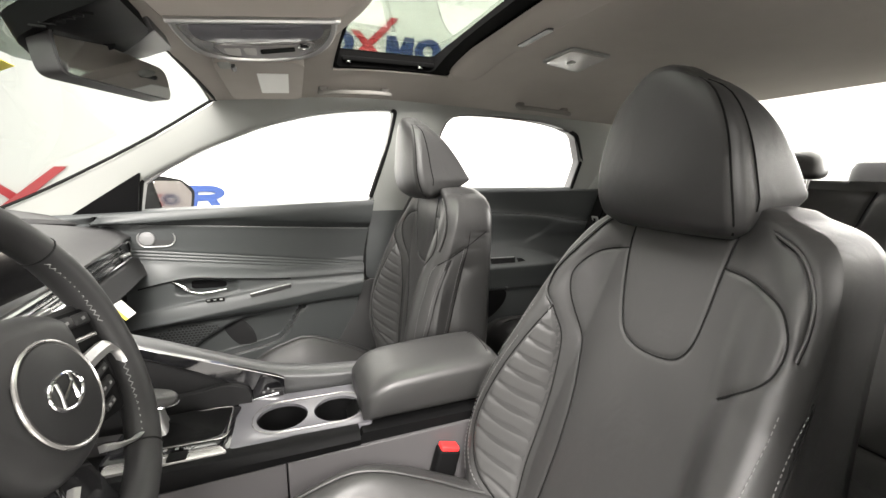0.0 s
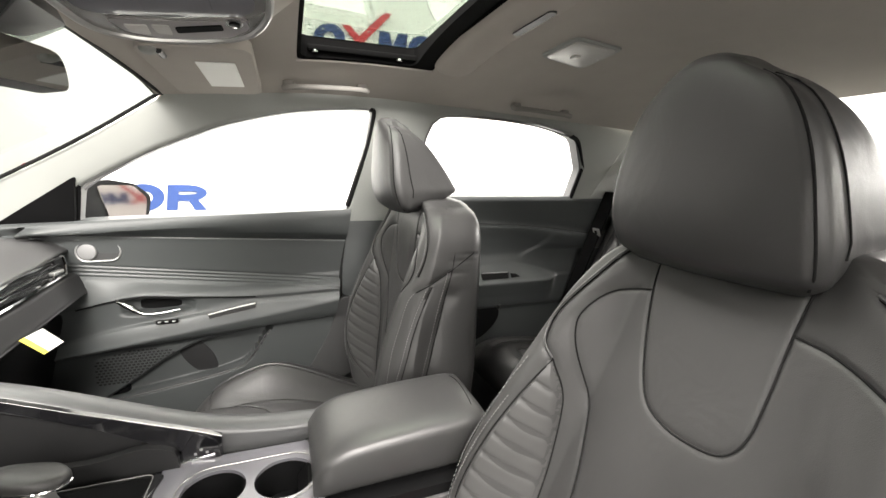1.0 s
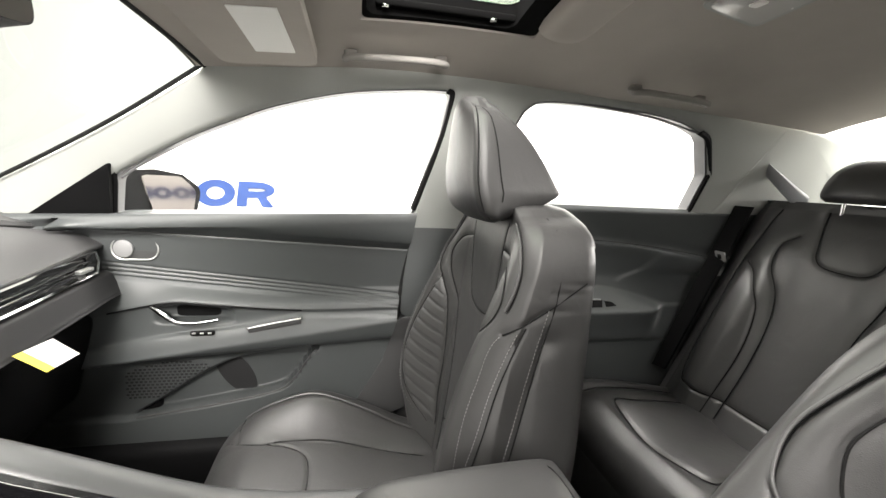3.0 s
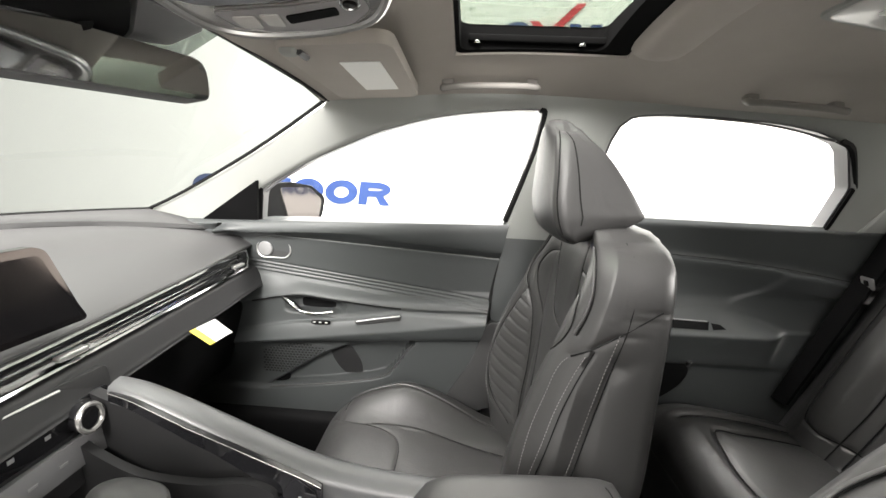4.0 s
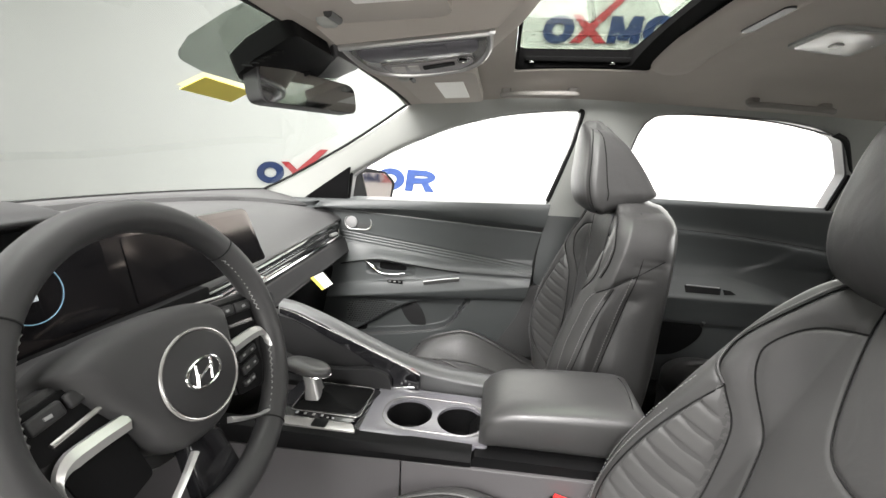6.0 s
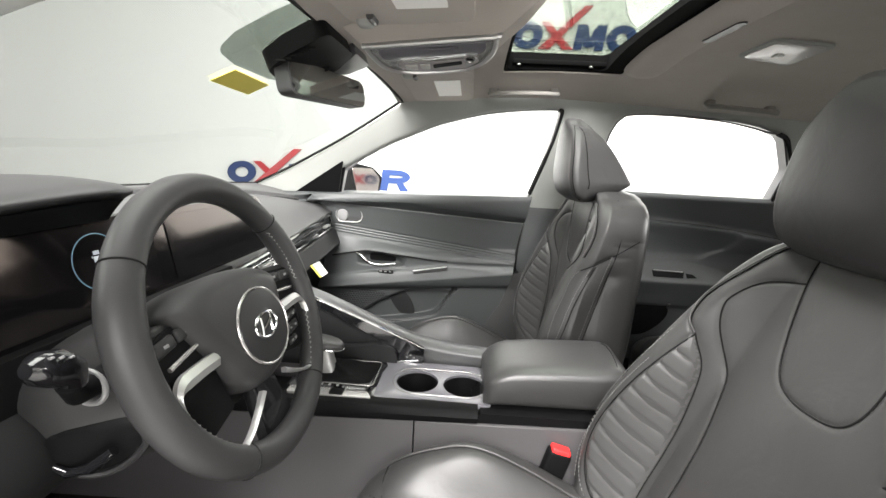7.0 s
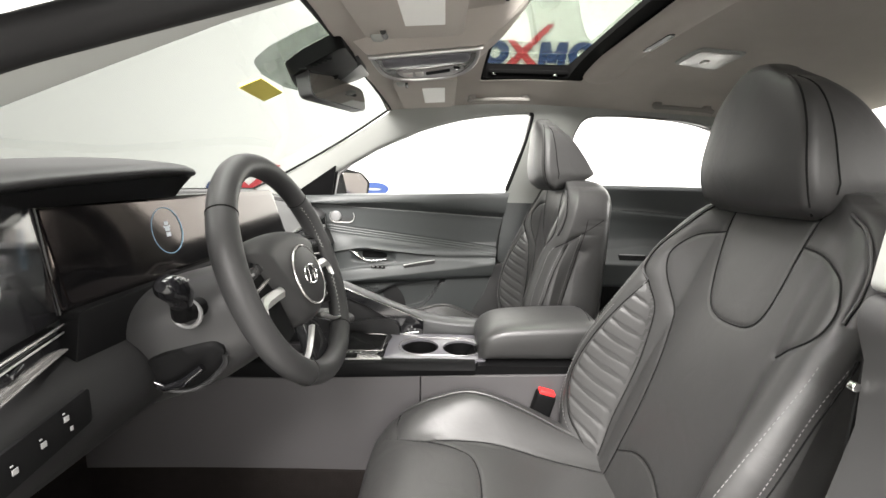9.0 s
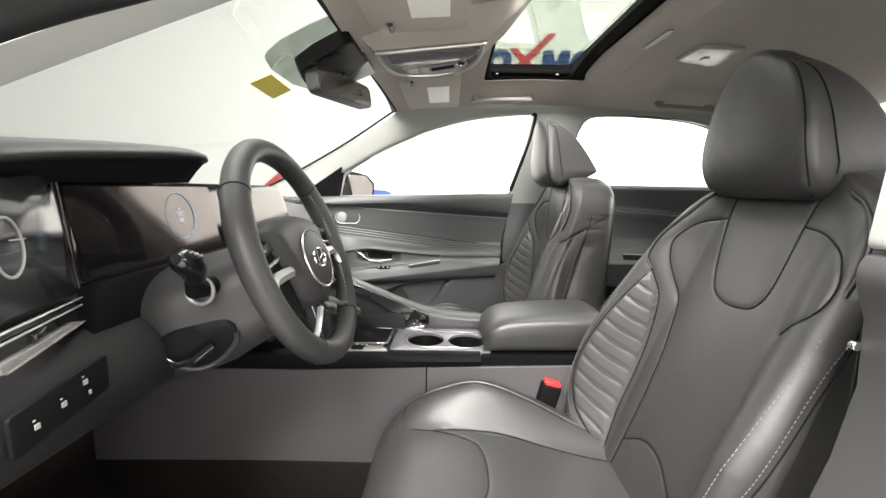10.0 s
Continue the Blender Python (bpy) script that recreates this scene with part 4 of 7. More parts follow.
def door_depth(y, z):
    """How far the front door's lining stands in from its outer plane."""
    t, g1, g2, a = zt(y), zg1(y), zg2(y), zarm(y)
    under, crest = 0.648 - 0.075 * y, 0.705 - 0.135 * y
    rim = min(a - 0.012, smooth_table([(0.28, 0.716), (0.46, 0.686), (0.606, 0.669), (0.70, 0.652), (0.90, 0.61)], y))
    table = [(under + 0.002, 0.036), (under + 0.010, 0.054), (crest - 0.002, 0.067), (crest + 0.010, 0.066), (max(crest + 0.018, rim - 0.004), 0.056), (max(crest + 0.022, rim + 0.003), 0.047), (a - 0.003, 0.044), (a + 0.006, 0.046), (a + 0.016, 0.040), (max(a + 0.03, g2 - 0.01), 0.022), (max(a + 0.045, g2), 0.017), (max(a + 0.055, g1), 0.015), (t - 0.03, 0.020), (t - 0.004, 0.024), (t + 0.004, 0.028), (t + 0.022, 0.048), (belt(y) - 0.035, 0.058), (belt(y) - 0.010, 0.056), (belt(y), 0.046)]
    d = smooth_table(table, z)
    if z < under + 0.012:
        high = step(z - arch_z(y), 0.0016) * step(y - 0.262, 0.003)
        inside = step(z - lip_z(y), 0.0012) * step(arch_z(y) - z, 0.0016) * step(y - 0.262, 0.002) * step(0.69 - y, 0.003)
        low = 0.034 - 0.016 * high - 0.044 * inside
        d += (low - d) * step(under - z, 0.002)
    scoop = max(0.0, 1 - ((y - 0.54) / 0.085) ** 4) if abs(y - 0.54) < 0.085 else 0.0
    d -= 0.034 * scoop * step(z - 0.700, 0.002) * step(zarm(y) - 0.006 - z, 0.002)
    for k in range(4):
        zc = g2 + (g1 - g2) * (0.04 + 0.29 * k)
        d -= 0.0024 * math.exp(-((z - zc) / 0.0024) ** 2) * step(0.74 - y, 0.01)
    d -= 0.0030 * math.exp(-((z - t) / 0.0022) ** 2)
    return d


DOOR_X = 0.722


def lining(depth, y0, y1, z0, top, x_out, ny=90, nz=110, thick=0.05):
    bm = bmesh.new()
    front = []
    for i in range(ny + 1):
        y = y0(0) + (y1 - y0(0)) * i / ny if callable(y0) else y0 + (y1 - y0) * i / ny
        row = []
        for j in range(nz + 1):
            z = z0 + (top(y) - z0) * j / nz
            yy = y
            if callable(y0):
                lo = y0(z)
                yy = lo + (y1 - lo) * i / ny
            row.append(bm.verts.new((x_out - depth(yy, z), yy, z)))
        front.append(row)
    for i in range(ny):
        for j in range(nz):
            bm.faces.new((front[i][j], front[i][j + 1], front[i + 1][j + 1], front[i + 1][j]))
    ext = bmesh.ops.extrude_face_region(bm, geom=bm.faces[:])
    for v in ext["geom"]:
        if isinstance(v, bmesh.types.BMVert):
            v.co.x = x_out + thick
    return bm


def door_rear(z):
    """The front door's rear edge, which sweeps forward towards the sill."""
    return smooth_table([(0.36, 0.235), (0.47, 0.150), (0.55, 0.110), (0.67, 0.074), (0.80, 0.052), (0.99, 0.022)], z)


door = thing("car_door", "closed front passenger door with charcoal soft lining", "car door", "car doors", at=(0.75, 0.4, 0.36))
skin = part("door_lining", lining(door_depth, door_rear, 0.98, 0.36, belt, DOOR_X, 130, 300), DOOR_SOFT, door)


def on_door(y, z, out=0.0):
    return Vector((DOOR_X - door_depth(y, z) - out, y, z))


part("upper_seam", tube([on_door(y, zt(y), -0.0006) for y in [0.05 + 0.0232 * i for i in range(40)]], 0.0012, 6), SEAM, door)
# tweeter
tw = part("tweeter_bezel", slab(rect(-0.048, -0.025, 0.048, 0.025, 0.024), lambda u, v, w: Vector((DOOR_X - 0.008 - w, 0.667 + u, 0.868 + v)), 0.010, (), 0.004), PLASTIC, door, "grey oblong speaker bezel")
part("tweeter_rim", tube([Vector((DOOR_X - 0.0185, 0.667 + u, 0.868 + v)) for u, v in rect(-0.048, -0.025, 0.048, 0.025, 0.024)], 0.0022, 6, True), SILVER, tw)
part("tweeter_cone", disc(0.021, 0.008, pose(DOOR_X - 0.020, 0.690, 0.868, 0, 90, 0), 28, bev=0.003), GREY_METAL, tw, "silver speaker mesh")
# inner pull handle, a bent silver lever in a dark cup
cup = part("handle_cup", slab(round_corners([(0.635, 0.742), (0.475, 0.728), (0.470, 0.700), (0.56, 0.690)], 0.015), lambda y, z, w: Vector((DOOR_X - 0.010 - w, y, z)), 0.004), PLASTIC_DARK, door)
lever = smooth_line([(DOOR_X - 0.046, 0.632, 0.738), (DOOR_X - 0.054, 0.606, 0.724), (DOOR_X - 0.060, 0.578, 0.706), (DOOR_X - 0.062, 0.54, 0.702), (DOOR_X - 0.058, 0.487, 0.708)], 6)
part("door_handle", tube(lever, [0.004 + 0.004 * math.sin(math.pi * min(1, i / 12)) for i in range(len(lever))], 10), CHROME, door, "bright silver lever handle")
part("lock_switch", rbox((0.010, 0.052, 0.010), pose(DOOR_X - 0.062, 0.520, 0.678, 0, 0, 0), 0.003), PLASTIC_DARK, door)
for k in range(3):
    part("switch_mark", rbox((0.003, 0.008, 0.004), pose(DOOR_X - 0.0675, 0.503 + 0.017 * k, 0.679), 0.001), SILVER, door)
part("pull_strip", slab([(0.425, 0.688), (0.300, 0.712), (0.300, 0.698), (0.418, 0.676)], lambda y, z, w: Vector((DOOR_X - 0.052 - w, y, z)), 0.014, (), 0.003), PLASTIC, door, "satin grey pull strip")
part("strip_trim", tube([Vector((DOOR_X - 0.067, y, z)) for y, z in ((0.42, 0.6885), (0.36, 0.701), (0.300, 0.7115))], 0.0018, 6), SILVER, door)
part("trim_line", tube([on_door(y, zarm(y) + 0.004, 0.002) for y in [0.30 + 0.035 * i for i in range(13)]], 0.002, 6), PLASTIC_DARK, door)
# map pocket: bright lip, honeycomb loudspeaker; a dark slab paints the bottle hollow's shade
part("pocket_lip", tube([Vector((DOOR_X - 0.0325, y, lip_z(y) - 0.001)) for y in [0.268 + 0.0085 * i for i in range(50)]], 0.0026, 8), PLASTIC, door, "grey pocket lip")
part("bottle_shade", slab([(0.468 + 0.040 * math.cos(a) + 0.030 * math.sin(a), 0.545 + 0.062 * math.sin(a)) for a in [2 * math.pi * i / 28 for i in range(28)] if 0.545 + 0.062 * math.sin(a) > 0.490], lambda y, z, w: Vector((DOOR_X + 0.0105 - w, y, z)), 0.003, (), 0.001), PLASTIC_MID, door, "dark slab in place of the bottle hollow's shade")
cells = []
for i in range(22):
    for j in range(14):
        y, z = 0.50 + 0.010 * i + (0.005 if j % 2 else 0), 0.500 + 0.0080 * j
        if 0.49 < y < 0.71 and arch_z(y) + 0.008 < z < 0.648 - 0.075 * y - 0.010 - 0.35 * max(0, 0.58 - y) - 0.2 * max(0, y - 0.62):
            cells.append(rbox((0.003, 0.0072, 0.0052), pose(DOOR_X - 0.0185, y, z), 0.001, 1))
tagged(part("speaker_grille", join(*cells), PLASTIC_MID, door, "honeycomb speaker grille"), kind="stuff")
part("speaker_arch", tube([Vector((DOOR_X - 0.016, p.x, p.y)) for p in smooth_line([(0.70, 0.575), (0.66, 0.590), (0.60, 0.598), (0.53, 0.590), (0.49, 0.594)], 6)], 0.0022, 6), DOOR_SOFT, door)
# mirror sail
part("mirror_sail", slab(round_corners([(0.90, 0.915), (0.704, 0.930), (0.690, 0.975), (0.671, 1.045), (0.665, 1.062), (0.76, 1.003)], 0.008), lambda y, z, w: Vector((side_x(z) + 0.010 - w, y, z)), 0.024, (), 0.004), PLASTIC_DARK, door, "black triangular mirror sail")
part("sail_post", tube([Vector((side_x(z) + 0.006, y, z)) for y, z in ((0.703, 0.945), (0.669, 1.052))], 0.0085, 8), PLASTIC_DARK, door)

# outside mirror
mir = thing("wing_mirror", "dark painted outside mirror beside the passenger window", "car mirror", at=(0.84, 0.68, 0.93))


HOUSING = round_corners([(-0.125, 0.058), (-0.031, 0.064), (0.042, 0.052), (0.097, 0.014), (0.080, -0.056), (-0.06, -0.064), (-0.125, -0.05)], 0.02, 4)


def mirror_shell():
    loops = []
    for k, d in ((0.45, 0.105), (0.72, 0.090), (0.88, 0.065), (0.97, 0.030), (1.0, 0.0), (0.985, -0.004)):
        loops.append([Vector((0.850 + u * k * 0.86, 0.650 + d - u * k * 0.52, 0.985 + v * k)) for u, v in HOUSING])
    return loft(loops)


part("housing", mirror_shell(), PLASTIC_DARK, mir)
part("arm", rbox((0.16, 0.05, 0.035), pose(0.76, 0.74, 0.948, 0, 0, -20), 0.015), PLASTIC_DARK, mir)
mg = round_corners([(-0.073, 0.050), (0.031, 0.047), (0.075, 0.008), (0.063, -0.050), (-0.046, -0.053)], 0.012, 4)
part("mirror_glass", slab(mg, lambda u, v, w: Vector((0.850 + u * 0.86, 0.650 - u * 0.52 - 0.005 - w, 0.985 + v)), 0.003), WING_MIRROR, mir, "silvered mirror glass")

# centre pillar lining on the passenger side
pil = single("wall_centre_pillar", rbox((0.05, 0.27, 0.66), pose(0.742, -0.075, 0.625), 0.02), PLASTIC, "charcoal plastic lower centre pillar lining", "wall", kind="structure")
part("pillar_step", slab(round_corners([(0.03, 0.945), (-0.10, 0.945), (-0.12, 0.80), (-0.02, 0.70), (0.055, 0.70), (0.05, 0.80)], 0.02), lambda y, z, w: Vector((0.72 - w, y, z)), 0.028, (), 0.010), DOOR_SOFT, pil)
part("pillar_foot", slab(round_corners([(0.06, 0.70), (-0.06, 0.70), (0.02, 0.45), (0.20, 0.38), (0.165, 0.47), (0.10, 0.58)], 0.02), lambda y, z, w: Vector((0.72 - w, y, z)), 0.035, (), 0.012), PLASTIC, pil)
single("wall_passenger_outer", rbox((0.03, 1.9, 0.62), pose(0.785, -0.2, 0.50), 0.005), PLASTIC_DARK, "dark outer panel behind the passenger door linings", "wall", kind="structure")
# black gap round the door's rear edge
single("trim_door_gap", tube([Vector((0.705, door_rear(z) - 0.006, z)) for z in [0.37 + 0.04 * i for i in range(16)]], 0.0095, 8), RUBBER, "black rubber seal along the door's rear edge", "trim", kind="structure")
single("trim_sill", rbox((0.10, 2.5, 0.15), pose(0.71, -0.13, 0.315), 0.03), PLASTIC_DARK, "black plastic sill plate", "trim", kind="structure")

# the driver's door stands open, out of view, angled to shade the footwell
HINGE = Matrix.Translation((-0.80, 0.98, 0)) @ Matrix.Rotation(radians(-48), 4, "Z")


def od(u, v, w):
    """u from the hinge along the open door, v up, w towards the cabin side."""
    return HINGE @ Vector((w, -u, v))


odoor = thing("car_door", "open driver's door with charcoal soft lining, unseen, shades the footwell", "car door", "car doors", at=(-0.80, 0.98, 0.32))
shape = round_corners([(0.0, 0.34), (1.02, 0.34), (1.05, 0.70), (1.04, 0.985), (0.20, 0.955), (0.0, 0.93)], 0.04)
part("outer_skin", slab(shape, lambda u, v, w: od(u, v, -0.09 - w + 0.05 * ((v - 0.62) / 0.35) ** 2), 0.03, (), 0.008), BODY, odoor, "dark painted outer skin")
part("door_lining", slab(shape, lambda u, v, w: od(u, v, -0.09 + w), 0.10, (), 0.02), DOOR_SOFT, odoor)
part("armrest", rbox((0.07, 0.55, 0.07), HINGE @ pose(0.03, -0.62, 0.70), 0.025), DOOR_SOFT, odoor)
part("window_frame", tube([od(u, v, -0.05 - 0.45 * (v - 0.93)) for u, v in ((0.10, 0.94), (0.30, 1.05), (0.60, 1.19), (0.85, 1.235), (0.99, 1.235), (1.03, 1.10), (1.04, 0.98))], 0.014, 8), RUBBER, odoor)

# ---- rear passenger door ----
def rear_seam(y):
    return smooth_table([(-0.90, 0.866), (-0.847, 0.874), (-0.703, 0.895), (-0.54, 0.911), (-0.33, 0.922), (-0.2, 0.926)], y)


def rear_ledge(y):
    """Upper edge of the rear door's armrest, which tapers towards the rear."""
    return smooth_table([(-1.0, 0.722), (-0.75, 0.724), (-0.732, 0.726), (-0.645, 0.750), (-0.56, 0.768), (-0.515, 0.772), (-0.42, 0.760), (-0.2, 0.752)], y)


def rdepth(y, z):
    """How far the rear door's lining stands in from its outer plane."""
    t, a = rear_seam(y), rear_ledge(y)
    k = step(y + 0.71, 0.012)
    lip = 0.714 - 0.006 * (y + 0.42)
    d = smooth_table([(0.36, 0.006), (0.56, 0.010), (0.600, 0.014), (0.618, 0.022 + 0.008 * k), (0.66, 0.024 + 0.022 * k), (lip - 0.010, 0.024 + 0.044 * k), (lip - 0.001, 0.024 + 0.045 * k), (lip + 0.005, 0.022 + 0.041 * k), (a + 0.001, 0.020 + 0.006 * k), (a + 0.008, 0.019), (0.81, 0.012), (t - 0.05, 0.028), (t - 0.008, 0.047), (t + 0.005, 0.036), (t + 0.03, 0.044), (0.985, 0.062), (1.0, 0.066), (1.012, 0.060)], z)
    d -= 0.003 * math.exp(-((z - t) / 0.0025) ** 2)
    crease = smooth_table([(0.79, -0.58), (0.806, -0.602), (0.834, -0.658), (0.895, -0.703), (0.92, -0.71)], z)
    return d + 0.008 * step(crease - y, 0.005) * step(t - 0.006 - z, 0.004) * step(z - 0.795, 0.012)


def on_rear(y, z, out=0.0):
    return Vector((DOOR_X - rdepth(y, z) - out, y, z))


rdoor = thing("car_door", "closed rear passenger door with charcoal lining", "car door", "car doors", at=(0.75, -0.6, 0.36))
part("door_lining", lining(rdepth, -1.0, -0.215, 0.36, lambda y: 1.012, DOOR_X, 110, 200), DOOR_SOFT, rdoor)
cup_line = [(-0.415 - 0.105 * i / 10, 0.7445) for i in range(11)] + [(-0.515 + 0.10 * i / 10, 0.7265) for i in range(11)]
# black patches on the skin stand in for two shaded slots
part("handle_cup", slab(cup_line, lambda y, z, w: on_rear(y, z, 0.0008 + w), 0.002, (), 0.0005), PLASTIC_DARK, rdoor, "black patch painting the pull cup's shaded recess")
part("lock_switch", slab([(-0.526, 0.742), (-0.548, 0.740), (-0.562, 0.730), (-0.528, 0.7275)], lambda y, z, w: on_rear(y, z, 0.0008 + w), 0.002, (), 0.0005), PLASTIC_DARK, rdoor)
part("door_handle", tube([on_rear(-0.420 - 0.0095 * i, 0.746, 0.003) for i in range(11)], 0.0022, 8), GREY_METAL, rdoor, "satin grey lever handle")
pocket = smooth_line([(-0.225, 0.500), (-0.34, 0.492), (-0.42, 0.500), (-0.475, 0.540), (-0.500, 0.582), (-0.495, 0.625)], 6)
part("pocket_edge", tube([Vector((DOOR_X - rdepth(p.x, p.y) - 0.002, p.x, p.y)) for p in pocket], 0.006, 8), PLASTIC, rdoor)
# no opening is cut; the pocket's inner shade is this raised black slab
part("pocket_shade", slab([(p.x, p.y) for p in pocket] + [(-0.225, 0.625)], lambda y, z, w: Vector((DOOR_X - 0.012 - w, y, z)), 0.012), PLASTIC_DARK, rdoor, "black slab painting the pocket opening's shade")
part("upper_seam", tube([on_rear(y, rear_seam(y), -0.0004) for y in [-0.22 - 0.02 * i for i in range(38)]], 0.0014, 6), SEAM, rdoor)
part("quarter_sail", slab(round_corners([(-0.746, 1.002), (-0.744, 1.112), (-0.80, 1.07), (-0.90, 0.985), (-0.74, 0.99)], 0.004), lambda y, z, w: Vector((side_x(z) + 0.012 - w, y, z)), 0.016, (), 0.003), PLASTIC_DARK, rdoor, "black quarter panel")


def mirrored(bm):
    bm.transform(Matrix.Diagonal((-1, 1, 1, 1)))
    bmesh.ops.reverse_faces(bm, faces=bm.faces[:])
    return bm


single("wall_driver_rear_pillar", slab([(-0.69, 1.19), (-0.745, 1.108), (-0.747, 0.95), (-1.35, 0.92), (-1.35, 1.17), (-1.0, 1.22), (-0.90, 1.20)], lambda y, z, w: Vector((-(side_x(z) + 0.040 - w), y, z)), 0.045, (), 0.008), PILLAR, "pale grey rear pillar trim on the driver's side", "wall", kind="structure")
ldoor = thing("car_door", "closed rear driver-side door with charcoal lining", "car door", "car doors", at=(-0.75, -0.6, 0.36))
part("door_lining", mirrored(lining(rdepth, -1.0, -0.215, 0.36, lambda y: 1.012, DOOR_X, 30, 60)), DOOR_SOFT, ldoor)


# ---- rear bench ----
def bench_front(x, z):
    """The rear backrest's front face."""
    y = smooth_table([(0.46, -0.70), (0.6, -0.765), (0.75, -0.83), (0.9, -0.895), (1.0, -0.945), (1.03, -0.965)], z)
    for c in (-0.365, 0.365):
        s = abs(x - c)
        t = max(0.0, min(1.0, (s - 0.08) / 0.07))
        if s < 0.30:
            y += 0.034 * (3 * t * t - 2 * t ** 3) * smooth_table([(0.46, 0.6), (0.6, 1.0), (0.80, 0.8), (0.9, 0.3), (1.03, 0.0)], z) * (1 if s < 0.19 else max(0, 1 - (s - 0.19) / 0.05))
    return y


def bench_back():
    loops = []
    for i in range(151):
        z = 0.46 + 0.575 * i / 150
        row = [Vector((-0.66 + 1.32 * j / 330, bench_front(-0.66 + 1.32 * j / 330, z) - 0.04 * max(0, abs(-1 + j / 165) - 0.92) / 0.08, z)) for j in range(331)]
        yb = bench_front(0, z) - 0.14
        row += [Vector((0.67, yb + 0.02, z)), Vector((0.60, yb, z)), Vector((-0.60, yb, z)), Vector((-0.67, yb + 0.02, z))]
        loops.append(row)
    top = loops[-1]
    mid = sum(top, Vector()) / len(top)
    for k, h in ((0.85, 0.009), (0.6, 0.014)):
        loops.append([Vector((mid.x + (p.x - mid.x) * 0.97, mid.y + (p.y - mid.y) * k, p.z + h)) for p in top])
    return loft(loops)


def sit_z(x, y):
    """Top of the rear cushion."""
    z = smooth_table([(-0.80, 0.480), (-0.66, 0.510), (-0.52, 0.530), (-0.45, 0.530), (-0.41, 0.512), (-0.39, 0.482), (-0.38, 0.44)], y)
    z -= 0.022 * sum(bell(x, c, 0.10) for c in (-0.365, 0.365)) * (1 if y < -0.45 else 0.4)
    return z - 0.03 * max(0, abs(x) - 0.60) / 0.06


def bench_cushion():
    loops = []
    for i in range(71):
        y = -0.80 + 0.42 * i / 70
        row = [Vector((x, y, sit_z(x, y))) for x in [-0.67 + 1.34 * j / 200 for j in range(201)]]
        row += [Vector((0.67, y, 0.27)), Vector((-0.67, y, 0.27))]
        loops.append(row)
    return loft(loops)


bench = thing("rear_bench", "dark grey leather rear bench seat with stitched panels", "car seat", at=(0, -0.6, 0.25))
sewn, sat = [], []
for c in (-0.365, 0.365):
    out = 1 if c > 0 else -1

    def on_bench(pts):
        return [Vector((c + out * p[0], bench_front(c + out * p[0], p[1]), p[1])) for p in smooth_line(pts, 8)]
    sewn.append(("neck_seam", on_bench([(0.086, 1.03), (0.066, 0.955), (0.052, 0.918), (0.02, 0.902), (-0.045, 0.900), (-0.072, 0.915), (-0.080, 0.95), (-0.074, 1.03)])))
    sewn.append(("panel_seam", on_bench([(-0.072, 0.988), (-0.108, 0.975), (-0.124, 0.950), (-0.128, 0.915), (-0.118, 0.841), (-0.10, 0.76), (-0.095, 0.60), (-0.10, 0.48)])))
    sewn.append(("panel_seam", on_bench([(0.115, 0.968), (0.143, 0.945), (0.146, 0.915), (0.134, 0.882), (0.098, 0.825), (0.078, 0.75), (0.072, 0.647), (0.080, 0.50)])))
    sewn.append(("panel_seam", on_bench([(0.205, 0.885), (0.175, 0.868), (0.150, 0.838), (0.118, 0.785), (0.104, 0.715), (0.102, 0.635), (0.112, 0.50)])))
    sewn.append(("bolster_seam", on_bench([(0.204, 1.028), (0.216, 0.937), (0.225, 0.867), (0.224, 0.728), (0.222, 0.620), (0.205, 0.566), (0.165, 0.548), (0.06, 0.545), (-0.06, 0.545)])))
    sewn.append(("bolster_seam", on_bench([(-0.20, 1.028), (-0.205, 0.9), (-0.20, 0.7), (-0.195, 0.47)])))
    sat.append([Vector((c + p[0], p[1], sit_z(c + p[0], p[1]))) for p in smooth_line([(-0.16, -0.74), (-0.15, -0.55), (-0.13, -0.475), (0.13, -0.475), (0.15, -0.55), (0.16, -0.74)], 8)])
    sat.append([Vector((c + out * 0.21, -0.78 + 0.01 * i, sit_z(c + out * 0.21, -0.78 + 0.01 * i))) for i in range(36)])
rb = part("backrest", carve(bench_back(), [q for _, q in sewn], 0.0040, 0.0042, 0.0045, 0.03, lambda p: p.y > bench_front(0, min(1.03, p.z)) - 0.05), LEATHER, bench, smooth=75)
rc = part("cushion", carve(bench_cushion(), sat, 0.0055, 0.005, 0.010, 0.05, lambda p: p.z > 0.44), LEATHER, bench, smooth=75)
for nm, line in sewn:
    part(nm, tube([p + Vector((0, -0.001, 0)) for p in line], 0.0014, 6), SEAM, rb)
for line in sat:
    part("cushion_seam", tube([p + Vector((0, 0, -0.0012)) for p in line], 0.0014, 6), SEAM, rc)


